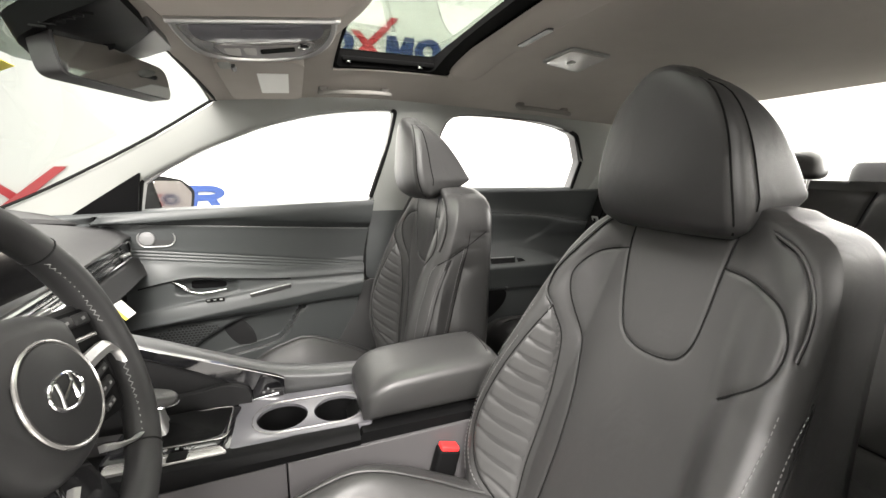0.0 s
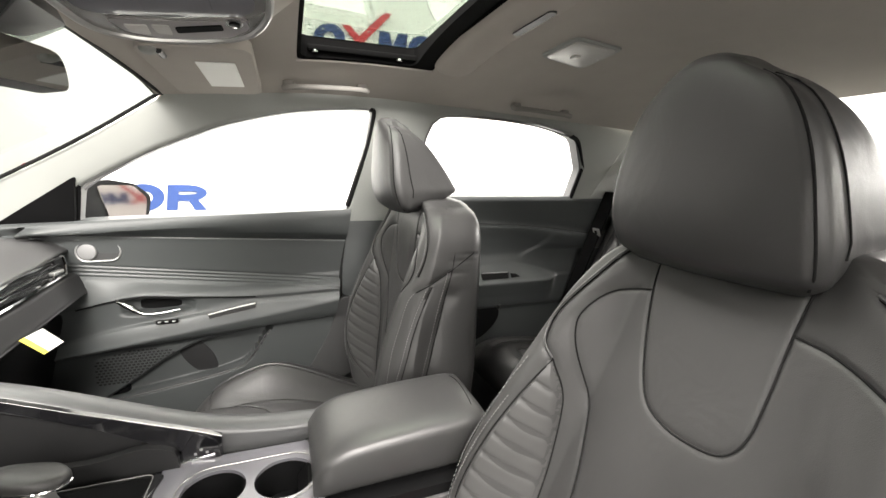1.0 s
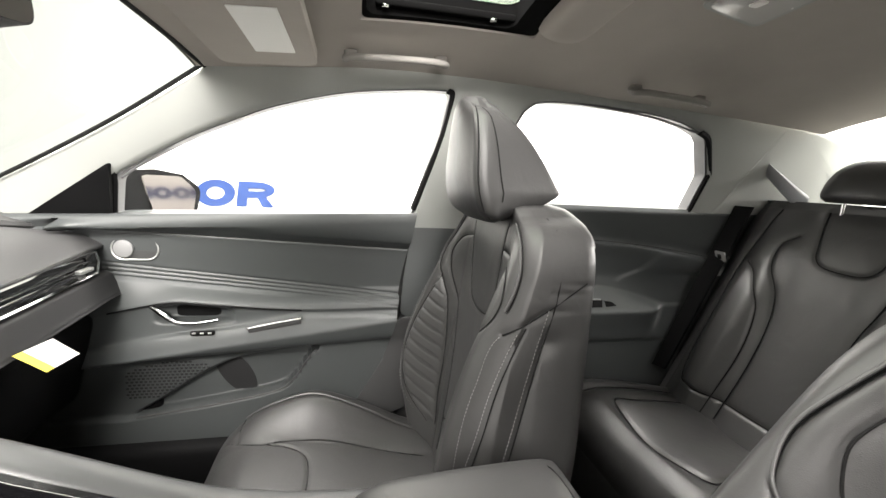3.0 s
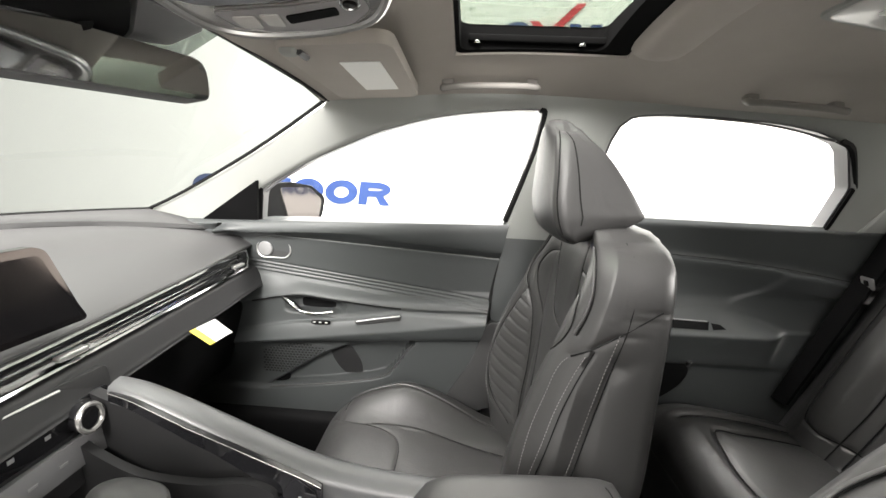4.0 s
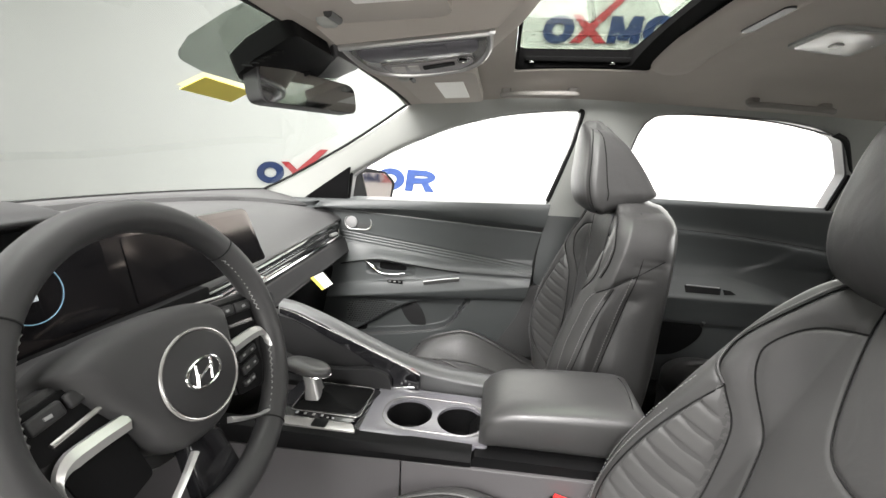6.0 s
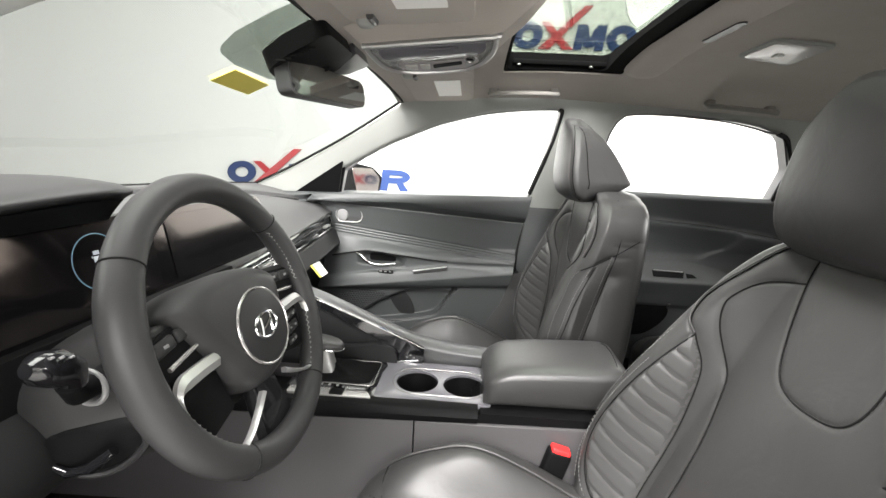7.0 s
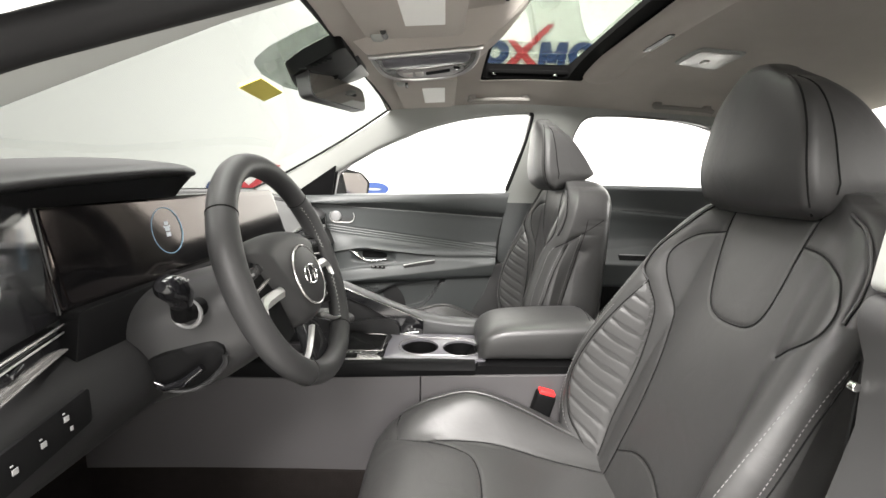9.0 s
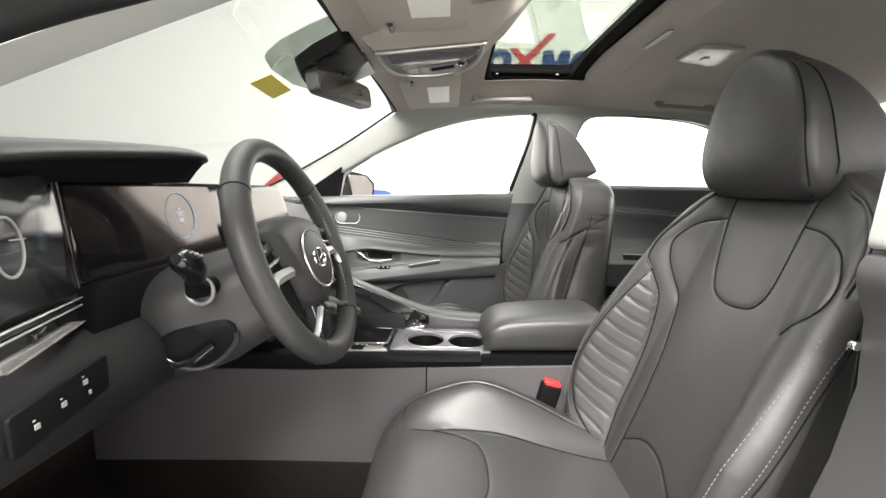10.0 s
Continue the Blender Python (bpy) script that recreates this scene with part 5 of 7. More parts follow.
def rear_headrest(x0, wide=1.0, tall=1.0):
    head = thing("rear_headrest", "rounded dark leather rear headrest on chrome posts", "headrest", "rear headrests", at=(x0, -0.96, 1.03))
    loops = []
    for i in range(14):
        t = i / 13
        z = 1.055 + 0.105 * tall * t
        w = smooth_table([(0, 0.088), (0.1, 0.100), (0.35, 0.100), (0.6, 0.092), (0.8, 0.076), (0.95, 0.048), (1, 0.025)], t) * wide
        d = smooth_table([(0, 0.035), (0.15, 0.048), (0.6, 0.042), (0.9, 0.028), (1, 0.014)], t)
        loops.append([Vector((x0 + w * math.copysign(abs(math.cos(a)) ** 0.6, math.cos(a)), -0.965 - 0.02 * t + d * math.copysign(abs(math.sin(a)) ** 0.6, math.sin(a)), z)) for a in [2 * math.pi * j / 32 for j in range(32)]])
    part("pad", loft(loops), LEATHER, head)
    for s in (-1, 1):
        part("post", tube([(x0 + s * 0.055, -0.965, 1.015), (x0 + s * 0.055, -0.965, 1.07)], 0.006, 10), CHROME, head, "chrome post")
    return head


rear_headrest(0.37)
rear_headrest(-0.37)
rear_headrest(0.03, 0.80, 0.72)
stop = thing("brake_lamp", "dark high-level brake lamp on the parcel shelf", "brake lamp", at=(-0.05, -1.30, 0.97))
part("housing", loft([[Vector((-0.05 + k * 0.11 * math.copysign(abs(math.cos(a)) ** 0.7, math.cos(a)), -1.30 + 0.05 * k * math.sin(a), 0.968 + h)) for a in [2 * math.pi * j / 28 for j in range(28)]] for k, h in ((1.0, 0.0), (1.0, 0.085), (0.97, 0.115), (0.88, 0.133), (0.6, 0.143))]), PLASTIC_MID, stop)
# rear belt with its anchor
rbelt = thing("seat_belt", "dark webbing rear seat belt with a pale tongue", "seat belt", at=(0.63, -0.86, 0.5))
part("webbing", loft([[Vector((0.60 + 0.06 * t, -0.90 + 0.15 * t + b, 1.03 - 0.50 * t)) + Vector((0, c, 0)) for b, c in ((-0.004, 0), (0.004, 0))] + [Vector((0.645 + 0.055 * t, -0.885 + 0.15 * t, 1.03 - 0.50 * t)), Vector((0.645 + 0.055 * t, -0.893 + 0.15 * t, 1.03 - 0.50 * t))] for t in [i / 8 for i in range(9)]]), PLASTIC_DARK, rbelt)
part("tongue", rbox((0.034, 0.006, 0.030), pose(0.628, -0.848, 0.885, -20), 0.003), SILVER, rbelt, "bright metal tongue")
part("tongue_slot", rbox((0.012, 0.007, 0.014), pose(0.628, -0.846, 0.885, -20), 0.002), SEAM, rbelt)
single("seat_tag", rbox((0.003, 0.006, 0.018), pose(0.572, -0.014, 0.849, 30), 0.001), WHITE_CARD, "tiny white cloth tag on the passenger seat's outer edge", "tag")


# ---- dashboard ----
dash = thing("dashboard", "charcoal soft-touch dashboard with long silver vent strip", "dashboard", at=(0, 1.0, 0.38))


def vent_y(x):
    return smooth_table([(-0.70, 0.64), (-0.50, 0.665), (-0.05, 0.672), (0.15, 0.690), (0.35, 0.706), (0.66, 0.724)], x)


def vent_top(x):
    return smooth_table([(-0.70, 0.850), (-0.10, 0.858), (0.15, 0.856), (0.40, 0.860), (0.66, 0.869)], x)


def vent_low(x):
    return vent_top(x) - smooth_table([(-0.1, 0.036), (0.15, 0.038), (0.66, 0.048)], x)


def pad_row(x):
    s = (abs(x) / 0.70)
    drop = 0.034 * s ** 4
    y0, zt_ = vent_y(x) + 0.006, vent_top(x)
    c = 0.010 * (1 - s ** 2)
    pts = [(1.28 - 0.10 * s * s, 0.945), (1.15 - 0.06 * s * s, 0.948 + c - drop), (1.03 - 0.03 * s * s, 0.953 + c - drop), (0.92, 0.950 + c - drop), (0.835, 0.936 + c * 0.6 - drop * 0.8), (0.775, 0.912 - drop * 0.3), (y0 + 0.012, zt_ + 0.016), (y0, zt_ + 0.004), (y0 + 0.03, zt_ - 0.004), (y0 + 0.20, zt_ - 0.02)]
    return smooth_line([(x, y, z) for y, z in pts], 4)


pad = part("pad", loft([pad_row(-0.715 + 1.43 * i / 60) for i in range(61)], False, False), PLASTIC, dash, "charcoal grained dashboard pad", smooth=55)
shelf_rows = []
for i in range(49):
    x = -0.69 + 1.38 * i / 48
    s = abs(x) / 0.70
    yr = smooth_table([(0, 1.10), (0.165, 1.079), (0.336, 1.009), (0.433, 0.955), (0.55, 0.895), (0.69, 0.83)], abs(x))
    zr = 0.953 + 0.010 * (1 - s * s) - 0.034 * s ** 4
    e = screen_point(x, 0.03 + 0.13 * s * s) - Vector((0, 0.004, 0.003))
    k = 1.0 if s < 0.6 else max(0.15, 1 - (s - 0.6) / 0.45)
    shelf_rows.append([Vector((x, yr, zr - 0.006)), Vector((x, yr + 0.003, zr + 0.011 * k)), Vector((x, yr + 0.009, zr + 0.0145 * k)), Vector((x, (yr + e.y) / 2, (zr + 0.015 * k + e.z) / 2 + 0.002)), e, e - Vector((0, 0, 0.02)), Vector((x, yr + 0.02, zr - 0.03))])
part("defrost_shelf", loft(shelf_rows), PLASTIC, dash, "grey defroster shelf below the windscreen", smooth=45)
part("pad_crease", tube([Vector((x, 0.80 + 0.05 * (x - 0.2), 0.922 - 0.02 * (x - 0.2))) for x in [0.10 + 0.04 * i for i in range(12)]], 0.0008, 5), PLASTIC_DARK, dash)
part("vent_recess", loft([[Vector((x, vent_y(x) + 0.012, vent_top(x) + 0.006)), Vector((x, vent_y(x) + 0.055, vent_top(x) - 0.004)), Vector((x, vent_y(x) + 0.055, vent_low(x) + 0.004)), Vector((x, vent_y(x) + 0.008, vent_low(x) - 0.006))] for x in [-0.70 + 1.38 * i / 40 for i in range(41)]], True), GLOSS_BLACK, dash)


def blade(name, k, x0, x1, mat, thick, out):
    loops = []
    for i in range(31):
        x = x0 + (x1 - x0) * i / 30
        z = vent_top(x) + (vent_low(x) - vent_top(x)) * k
        y = vent_y(x) - out
        loops.append([Vector((x, y, z + thick)), Vector((x, y - 0.003, z)), Vector((x, y, z - thick)), Vector((x, y + 0.02, z - thick)), Vector((x, y + 0.02, z + thick))])
    return part(name, loft(loops), mat, dash)


blade("vent_blade", 0.0, -0.06, 0.655, CHROME, 0.0013, 0.002)
blade("vent_blade", 0.42, -0.06, 0.645, CHROME, 0.0014, -0.004)
blade("vent_blade", 0.95, -0.06, 0.655, CHROME, 0.0026, 0.004)
blade("vent_slat", 0.65, -0.05, 0.64, GLOSS_BLACK, 0.003, -0.008)
part("vent_end", tube([Vector((0.655, vent_y(0.655) - 0.002, vent_top(0.655))), Vector((0.664, vent_y(0.66) - 0.002, vent_top(0.66) - 0.022)), Vector((0.655, vent_y(0.655) - 0.003, vent_low(0.655) + 0.003))], 0.003, 8), CHROME, dash)
for x in (0.10, 0.605):
    part("vent_tab", rbox((0.045, 0.012, 0.008), Matrix.Translation((x, vent_y(x) - 0.004, vent_top(x) - 0.60 * (vent_top(x) - vent_low(x)))), 0.002), SILVER, dash, "silver vent tab")


# fascia under the strip, then the dark glovebox behind it
def fascia_row(x):
    y, z = vent_y(x), vent_low(x)
    pts = [(y + 0.02, z - 0.002), (y - 0.004, z - 0.006), (y - 0.012, z - 0.018), (y - 0.022, z - 0.042), (y - 0.026, z - 0.052), (y - 0.018, z - 0.058), (y + 0.08, z - 0.060)]
    return smooth_line([(x, a, b) for a, b in pts], 4)


part("fascia", loft([fascia_row(-0.10 + 0.80 * i / 30) for i in range(31)], False, False), PLASTIC_MID, dash, smooth=55)
# the lid's black colour stands for the shade below the dashboard
part("glovebox", rbox((0.50, 0.30, 0.22), pose(0.44, 0.91, 0.655, 14), 0.03), PLASTIC_DARK, dash, "glovebox lid, its shadow painted in as black")
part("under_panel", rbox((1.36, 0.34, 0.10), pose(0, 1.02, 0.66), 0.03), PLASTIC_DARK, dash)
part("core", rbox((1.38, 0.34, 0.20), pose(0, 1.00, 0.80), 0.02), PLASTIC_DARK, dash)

# the long screen panel
def screen_y(x):
    return 0.676 + 0.012 * (x + 0.2)


def screen_slab(outline, out, depth, bev=0.003):
    return slab(outline, lambda u, v, w: Vector((u, screen_y(u) - out + depth - w + 0.18 * (v - 0.94), v)), depth, (), bev)


disp = thing("display_panel", "long glossy black twin display panel on the dashboard", "screen", at=(-0.2, 0.69, 0.88))
part("panel", screen_slab(round_corners([(-0.522, 0.886), (0.122, 0.880), (0.112, 0.905), (0.090, 0.985), (0.075, 0.991), (-0.525, 1.000)], 0.010), 0.0, 0.014, 0.001), SCREEN, disp)
part("instrument_screen", screen_slab(round_corners([(-0.512, 0.894), (-0.235, 0.892), (-0.235, 0.990), (-0.515, 0.994)], 0.006), 0.0015, 0.002, 0), SCREEN, disp, "dark instrument screen")
part("centre_screen", screen_slab(round_corners([(-0.205, 0.892), (0.108, 0.888), (0.078, 0.980), (-0.205, 0.986)], 0.006), 0.0015, 0.002, 0), SCREEN, disp, "dark centre touchscreen")
gx, gz = -0.328, 0.948
part("gauge_ring", tube([Vector((gx + 0.033 * math.cos(a), screen_y(gx) - 0.0018 + 0.18 * (gz - 0.94 + 0.033 * math.sin(a)), gz + 0.033 * math.sin(a))) for a in [2 * math.pi * i / 48 for i in range(48)]], 0.0007, 6, True), DISPLAY_BLUE, disp, "lit blue gauge ring")
icon = [rbox((wide, 0.0012, high), pose(gx + dx, screen_y(gx) - 0.0018 + 0.18 * (gz + dz - 0.94), gz + dz, -10.2), 0.0005, 1) for wide, high, dx, dz in ((0.0085, 0.005, 0, 0.0105), (0.0100, 0.0075, 0, 0.003), (0.0095, 0.0065, 0, -0.0055), (0.0014, 0.003, -0.0062, 0.006), (0.0014, 0.003, 0.0062, 0.006))]
part("car_symbol", join(*icon), DISPLAY_WHITE, disp, "small white lit car symbol")
part("panel_edge", tube([Vector((x, screen_y(x) - 0.0, 0.8845 - 0.004 * (x + 0.5) / 0.6)) for x in (-0.52, -0.2, 0.118)], 0.0015, 6), SILVER, disp)

# left-hand black panel with its white ring
side_panel = thing("black_display", "glossy black side panel with a printed white ring", "display", at=(-0.6, 0.64, 0.88))


def sp(u, v, w):
    """u runs leftwards from the instrument screen; w towards the driver."""
    d = Vector((-0.903, -0.429, 0))
    n = Vector((0.429, -0.903, 0))
    return Vector((-0.524, 0.674, 0)) + d * u + n * w + Vector((0, 0.10 * (v - 0.94), v))


part("panel", slab(round_corners([(-0.028, 0.878), (0.165, 0.896), (0.165, 0.994), (0.035, 1.006), (0.0, 0.998)], 0.008), lambda u, v, w: sp(u, v, w - 0.02), 0.022, (), 0.003), GLOSS_BLACK, side_panel)
part("white_ring", tube([sp(0.120 + 0.024 * math.cos(a), 0.946 + 0.024 * math.sin(a), 0.0025) for a in [2 * math.pi * i / 40 for i in range(40)]], 0.0013, 6, True), PRINT, side_panel, "white ring")
part("ring_mark", rbox((0.022, 0.001, 0.0014), Matrix.Translation(sp(0.112, 0.951, 0.003)), 0.0003, 1), PRINT, side_panel)
part("edge_strip", tube([sp(-0.001, 0.885, 0.003), sp(0.0, 0.998, 0.003)], 0.0009, 6), PLASTIC, side_panel, "thin silver edge")
# left vent
lv = thing("side_vent", "silver-framed side air vent below the black panel", "air vent", at=(-0.6, 0.64, 0.82))
frame_pts = [(-0.036, 0.872), (-0.030, 0.848), (0.175, 0.860), (0.175, 0.889)]
part("vent_frame", tube([sp(u, v, 0.004) for u, v in round_corners(frame_pts, 0.012)], 0.0013, 8, True), BEZEL, lv)
part("vent_back", slab(frame_pts, lambda u, v, w: sp(u, v, w - 0.012), 0.012), GLOSS_BLACK, lv)
part("vent_blade", tube([sp(-0.015, 0.866, 0.003), sp(0.172, 0.881, 0.003)], 0.0010, 6), SILVER, lv)
part("vent_lip", slab([(0.0, 0.850), (0.172, 0.861), (0.172, 0.868), (0.03, 0.857)], lambda u, v, w: sp(u, v, w), 0.004, (), 0.001), BEZEL, lv, "bright lower lip")
part("vent_tab", rbox((0.022, 0.008, 0.006), Matrix.Translation(sp(0.105, 0.870, 0.002)) @ pose(0, 0, 0, 0, -5, 25), 0.002), GLOSS_BLACK, lv)


# hood over the instruments
def hood_row(x):
    t = (x + 0.72) / (0.72 - 0.30)
    top = smooth_table([(0, 1.005), (0.25, 1.030), (0.6, 1.043), (0.85, 1.047), (1.0, 1.042)], t)
    lead = smooth_table([(0, 0.640), (0.5, 0.622), (0.9, 0.622), (1.0, 0.650)], t)
    under = smooth_table([(0, 1.0), (0.6, 1.002), (1.0, 1.008)], t)
    pts = [(0.98, top - 0.055), (0.84, top - 0.010), (0.74, top + 0.002), (lead + 0.03, top - 0.001), (lead + 0.004, top - 0.007), (lead, top - 0.013), (lead + 0.008, top - 0.018), (0.672, under), (0.70, under - 0.004), (0.98, under - 0.06)]
    return smooth_line([(x, y, z) for y, z in pts], 4)


hx = [-0.72 + 0.40 * (i / 24) for i in range(25)]
rows = [hood_row(x) for x in hx]
tip = rows[-1]
mid = sum(tip, Vector()) / len(tip)
for k, dx in ((0.96, 0.008), (0.86, 0.015), (0.65, 0.020)):
    rows.append([Vector((p.x + dx, mid.y + (p.y - mid.y) * (0.5 + 0.5 * k), mid.z + (p.z - mid.z) * k)) for p in tip])
hood = part("instrument_hood", loft(rows, True), PLASTIC_MID, dash, "moulded hood over the instruments", smooth=60)

part("hood_underside", loft([[Vector((x, lead_y + 0.006, z1)), Vector((x, 0.667, 1.0005)), Vector((x, 0.667, 0.997)), Vector((x, lead_y + 0.010, z1 - 0.003))] for x, lead_y, z1 in [(xx, smooth_table([(0, 0.640), (0.5, 0.622), (0.9, 0.622), (1.0, 0.650)], (xx + 0.72) / 0.42), smooth_table([(0, 1.005), (0.25, 1.030), (0.6, 1.043), (0.85, 1.047), (1.0, 1.042)], (xx + 0.72) / 0.42) - 0.020) for xx in [-0.715 + 0.40 * i / 20 for i in range(21)]]]), PLASTIC_DARK, dash, "black hood underside")

# lower dashboard on the driver's side
def lower_row(x):
    s = (x + 0.72) / 0.42
    pts = [(0.70, 0.868 - 0.012 * s), (0.655, 0.850 - 0.02 * s), (0.618 + 0.02 * s, 0.835 - 0.03 * s), (0.600 + 0.03 * s, 0.808 - 0.030 * s), (0.603 + 0.03 * s, 0.780 - 0.030 * s), (0.625 + 0.03 * s, 0.758 - 0.03 * s), (0.72, 0.735), (0.95, 0.70)]
    return smooth_line([(x, y, z) for y, z in pts], 4)


part("knee_panel", loft([lower_row(-0.72 + 0.46 * i / 16) for i in range(17)], False, False), KNEE_PLASTIC, dash, smooth=60)
part("driver_fascia", slab(round_corners([(-0.535, 0.815), (-0.08, 0.795), (-0.08, 0.882), (-0.520, 0.888)], 0.008), lambda u, v, w: Vector((u, 0.672 - w + 0.012 * (u + 0.2), v)), 0.020, (), 0.004), PLASTIC_DARK, dash, "black fascia below the displays")
sw = thing("switch_panel", "dark recessed switch panel with small white symbols", "switch panel", at=(-0.66, 0.60, 0.78))


def swp(u, v, w):
    return Vector((-0.672 + u, 0.599 + 0.06 * u - w, 0.806 + 0.10 * u + v))


part("plate", slab(rect(0.0, -0.017, 0.10, 0.017, 0.004), swp, 0.0035, (), 0.001), PLASTIC_DARK, sw)
for u, v in ((0.020, -0.002), (0.046, 0.0), (0.070, 0.006)):
    part("symbol", join(rbox((0.005, 0.001, 0.005), Matrix.Translation(swp(u, v, 0.0052)), 0.0003, 1), rbox((0.0025, 0.001, 0.0014), Matrix.Translation(swp(u - 0.002, v + 0.006, 0.0052)), 0.0003, 1)), PRINT, sw, "small white symbol")
part("symbol", rbox((0.003, 0.001, 0.004), Matrix.Translation(swp(0.074, -0.006, 0.0052)), 0.0003, 1), PRINT, sw, "small white symbol")

# ---- steering column and wheel ----
WHEEL = Matrix.Translation((-0.353, 0.484, 0.902)) @ Matrix(((1, 0, 0, 0), (0, math.sin(radians(20.7)), -math.cos(radians(20.7)), 0), (0, math.cos(radians(20.7)), math.sin(radians(20.7)), 0), (0, 0, 0, 1)))


def W(u, v, n=0.0):
    return WHEEL @ Vector((u, v, n))


col = thing("steering_column", "grey plastic steering column shroud with stalks", "steering column", at=(-0.353, 0.6, 0.80))
loops = []
for i in range(14):
    t = i / 13
    n = -0.035 - 0.19 * t
    hw = 0.072 + 0.036 * min(1, t * 1.6)
    up, dn = 0.050 + 0.015 * t, 0.075 + 0.025 * min(1, t * 1.8)
    loops.append([W(hw * math.copysign(abs(math.cos(a)) ** 0.75, math.cos(a)), (up if math.sin(a) > 0 else dn) * math.copysign(abs(math.sin(a)) ** 0.75, math.sin(a)) - 0.015, n) for a in [2 * math.pi * j / 36 for j in range(36)]])
shroud = part("shroud", loft(loops), SHROUD, col, smooth=60)
upper = smooth_line([(-0.108, -0.046, -0.182), (-0.109, -0.038, -0.155), (-0.101, -0.040, -0.128), (-0.090, -0.047, -0.095), (-0.085, -0.058, -0.086)], 5)
lower = smooth_line([(-0.106, -0.056, -0.184), (-0.092, -0.087, -0.160), (-0.081, -0.094, -0.134), (-0.078, -0.080, -0.100), (-0.082, -0.064, -0.088)], 5)
patch = []
for p, q in zip(upper, lower):
    patch.append([W(*(p.lerp(q, k) + Vector((-0.0016 - 0.010 * k * (1 - k), -0.0012 - 0.010 * k * (1 - k), 0)))) for k in (0, 0.25, 0.5, 0.75, 1)] + [W(*(p.lerp(q, k) + Vector((0.012, 0.010, 0)))) for k in (1, 0)])
# the shroud has no hollow; a black patch over it imitates the shade
part("lever_shade_patch", loft(patch), PLASTIC_DARK, col, "black patch painted as the lever hollow's shade", smooth=60)
part("hollow_lip", tube([W(*(p + Vector((-0.003, -0.003, 0)))) for p in lower], 0.004, 8), PLASTIC_MID, col)
part("tilt_lever", tube([W(-0.112, -0.056, -0.176), W(-0.106, -0.078, -0.163), W(-0.104, -0.080, -0.140), W(-0.100, -0.070, -0.112)], [0.003, 0.005, 0.006, 0.005], 10), GLOSS_BLACK, col, "dark column lever")
# left stalk: boot ring, neck and bright knob
part("stalk_boot", ring(0.0165, 0.0028, WHEEL @ pose(-0.108, 0.0, -0.095, 0, -90, 0), 28, 8), GREY_METAL, col)
lst = part("stalk", tube([W(-0.08, 0.0, -0.095), W(-0.125, 0.004, -0.088), W(-0.135, 0.016, -0.078)], [0.013, 0.012, 0.010], 12), PLASTIC_DARK, col)
part("stalk_knob", tube([W(-0.130, 0.014, -0.080), W(-0.136, 0.026, -0.073), W(-0.148, 0.034, -0.068), W(-0.162, 0.040, -0.065), W(-0.170, 0.042, -0.064)], [0.011, 0.0145, 0.0155, 0.013, 0.006], 16), GLOSS_BLACK, lst, "glossy stalk knob with white marks")
for k in range(3):
    part("stalk_mark", rbox((0.003, 0.002, 0.004), WHEEL @ pose(-0.144 - 0.007 * k, 0.038 + 0.003 * k, -0.053), 0.0004, 1), PRINT, lst)
rst = part("stalk", tube([W(0.09, 0.01, -0.085), W(0.13, 0.02, -0.08), W(0.175, 0.014, -0.077), W(0.205, 0.008, -0.076)], [0.012, 0.013, 0.0145, 0.011], 14), GLOSS_BLACK, col, "glossy black right-hand stalk")
part("stalk_edge", tube([W(0.085, 0.022, -0.078), W(0.13, 0.036, -0.075), W(0.18, 0.030, -0.072)], 0.0014, 6), SILVER, rst)
for k in range(4):
    part("stalk_mark", rbox((0.004, 0.006, 0.002), WHEEL @ pose(0.125 + 0.018 * k, 0.021 - 0.003 * k, -0.063), 0.0004, 1), PRINT, rst)

wheel = thing("steering_wheel", "grey leather steering wheel with silver-trimmed spokes", "steering wheel", at=(-0.353, 0.484, 0.902))
R = 0.152
rim_pts, rim_r = [], []
for i in range(96):
    a = 2 * math.pi * i / 96
    rim_pts.append(W(R * math.cos(a), R * math.sin(a) * (0.985 if math.sin(a) < 0 else 1.0), 0))
    deg = math.degrees(a)
    rim_r.append(0.0162 + 0.0012 * (bell(deg, 22, 14) + bell(deg, 158, 14)))
rim = part("rim", tube(rim_pts, rim_r, 16, True), WHEEL_SKIN, wheel, smooth=80)
for deg in (38, 142, 236, 304):
    a = radians(deg)
    part("rim_seam", ring(0.0166, 0.0009, Matrix.Translation(W(R * math.cos(a), R * math.sin(a) * (0.985 if deg > 180 else 1.0), 0)) @ WHEEL.to_3x3().to_4x4() @ pose(0, 0, 0, 0, 0, deg) @ pose(0, 0, 0, 90, 0, 0), 24, 6), SEAM, rim)
for d0, d1 in ((2, 36), (306, 345), (144, 178), (195, 234)):
    line = []
    for k in range(26):
        a = radians(d0 + (d1 - d0) * k / 25)
        line.append((a, (R - 0.0155)))
    zig = []
    for k, (a, r) in enumerate(line):
        n = 0.004 if k % 2 else 0.0075
        zig.append(W(r * math.cos(a), r * math.sin(a), n))
    part("rim_stitching", join(*[tube([p, q], 0.0006, 4) for p, q in zip(zig, zig[1:])]), STITCH, rim, "pale zigzag stitching")


def dome(outline, n_top, n_low, scale=0.70, steps=10):
    """A padded shield: outline at n_low, rounded up to n_top."""
    loops = []
    for i in range(steps + 1):
        t = math.pi / 2 * i / steps
        k = scale + (1 - scale) * math.cos(t)
        loops.append([W(u * k, (v + 0.01) * k - 0.01, n_low + (n_top - n_low) * math.sin(t)) for u, v in outline])
    loops.insert(0, [W(u * 0.97, v * 0.97, n_low - 0.03) for u, v in outline])
    return loft(loops)


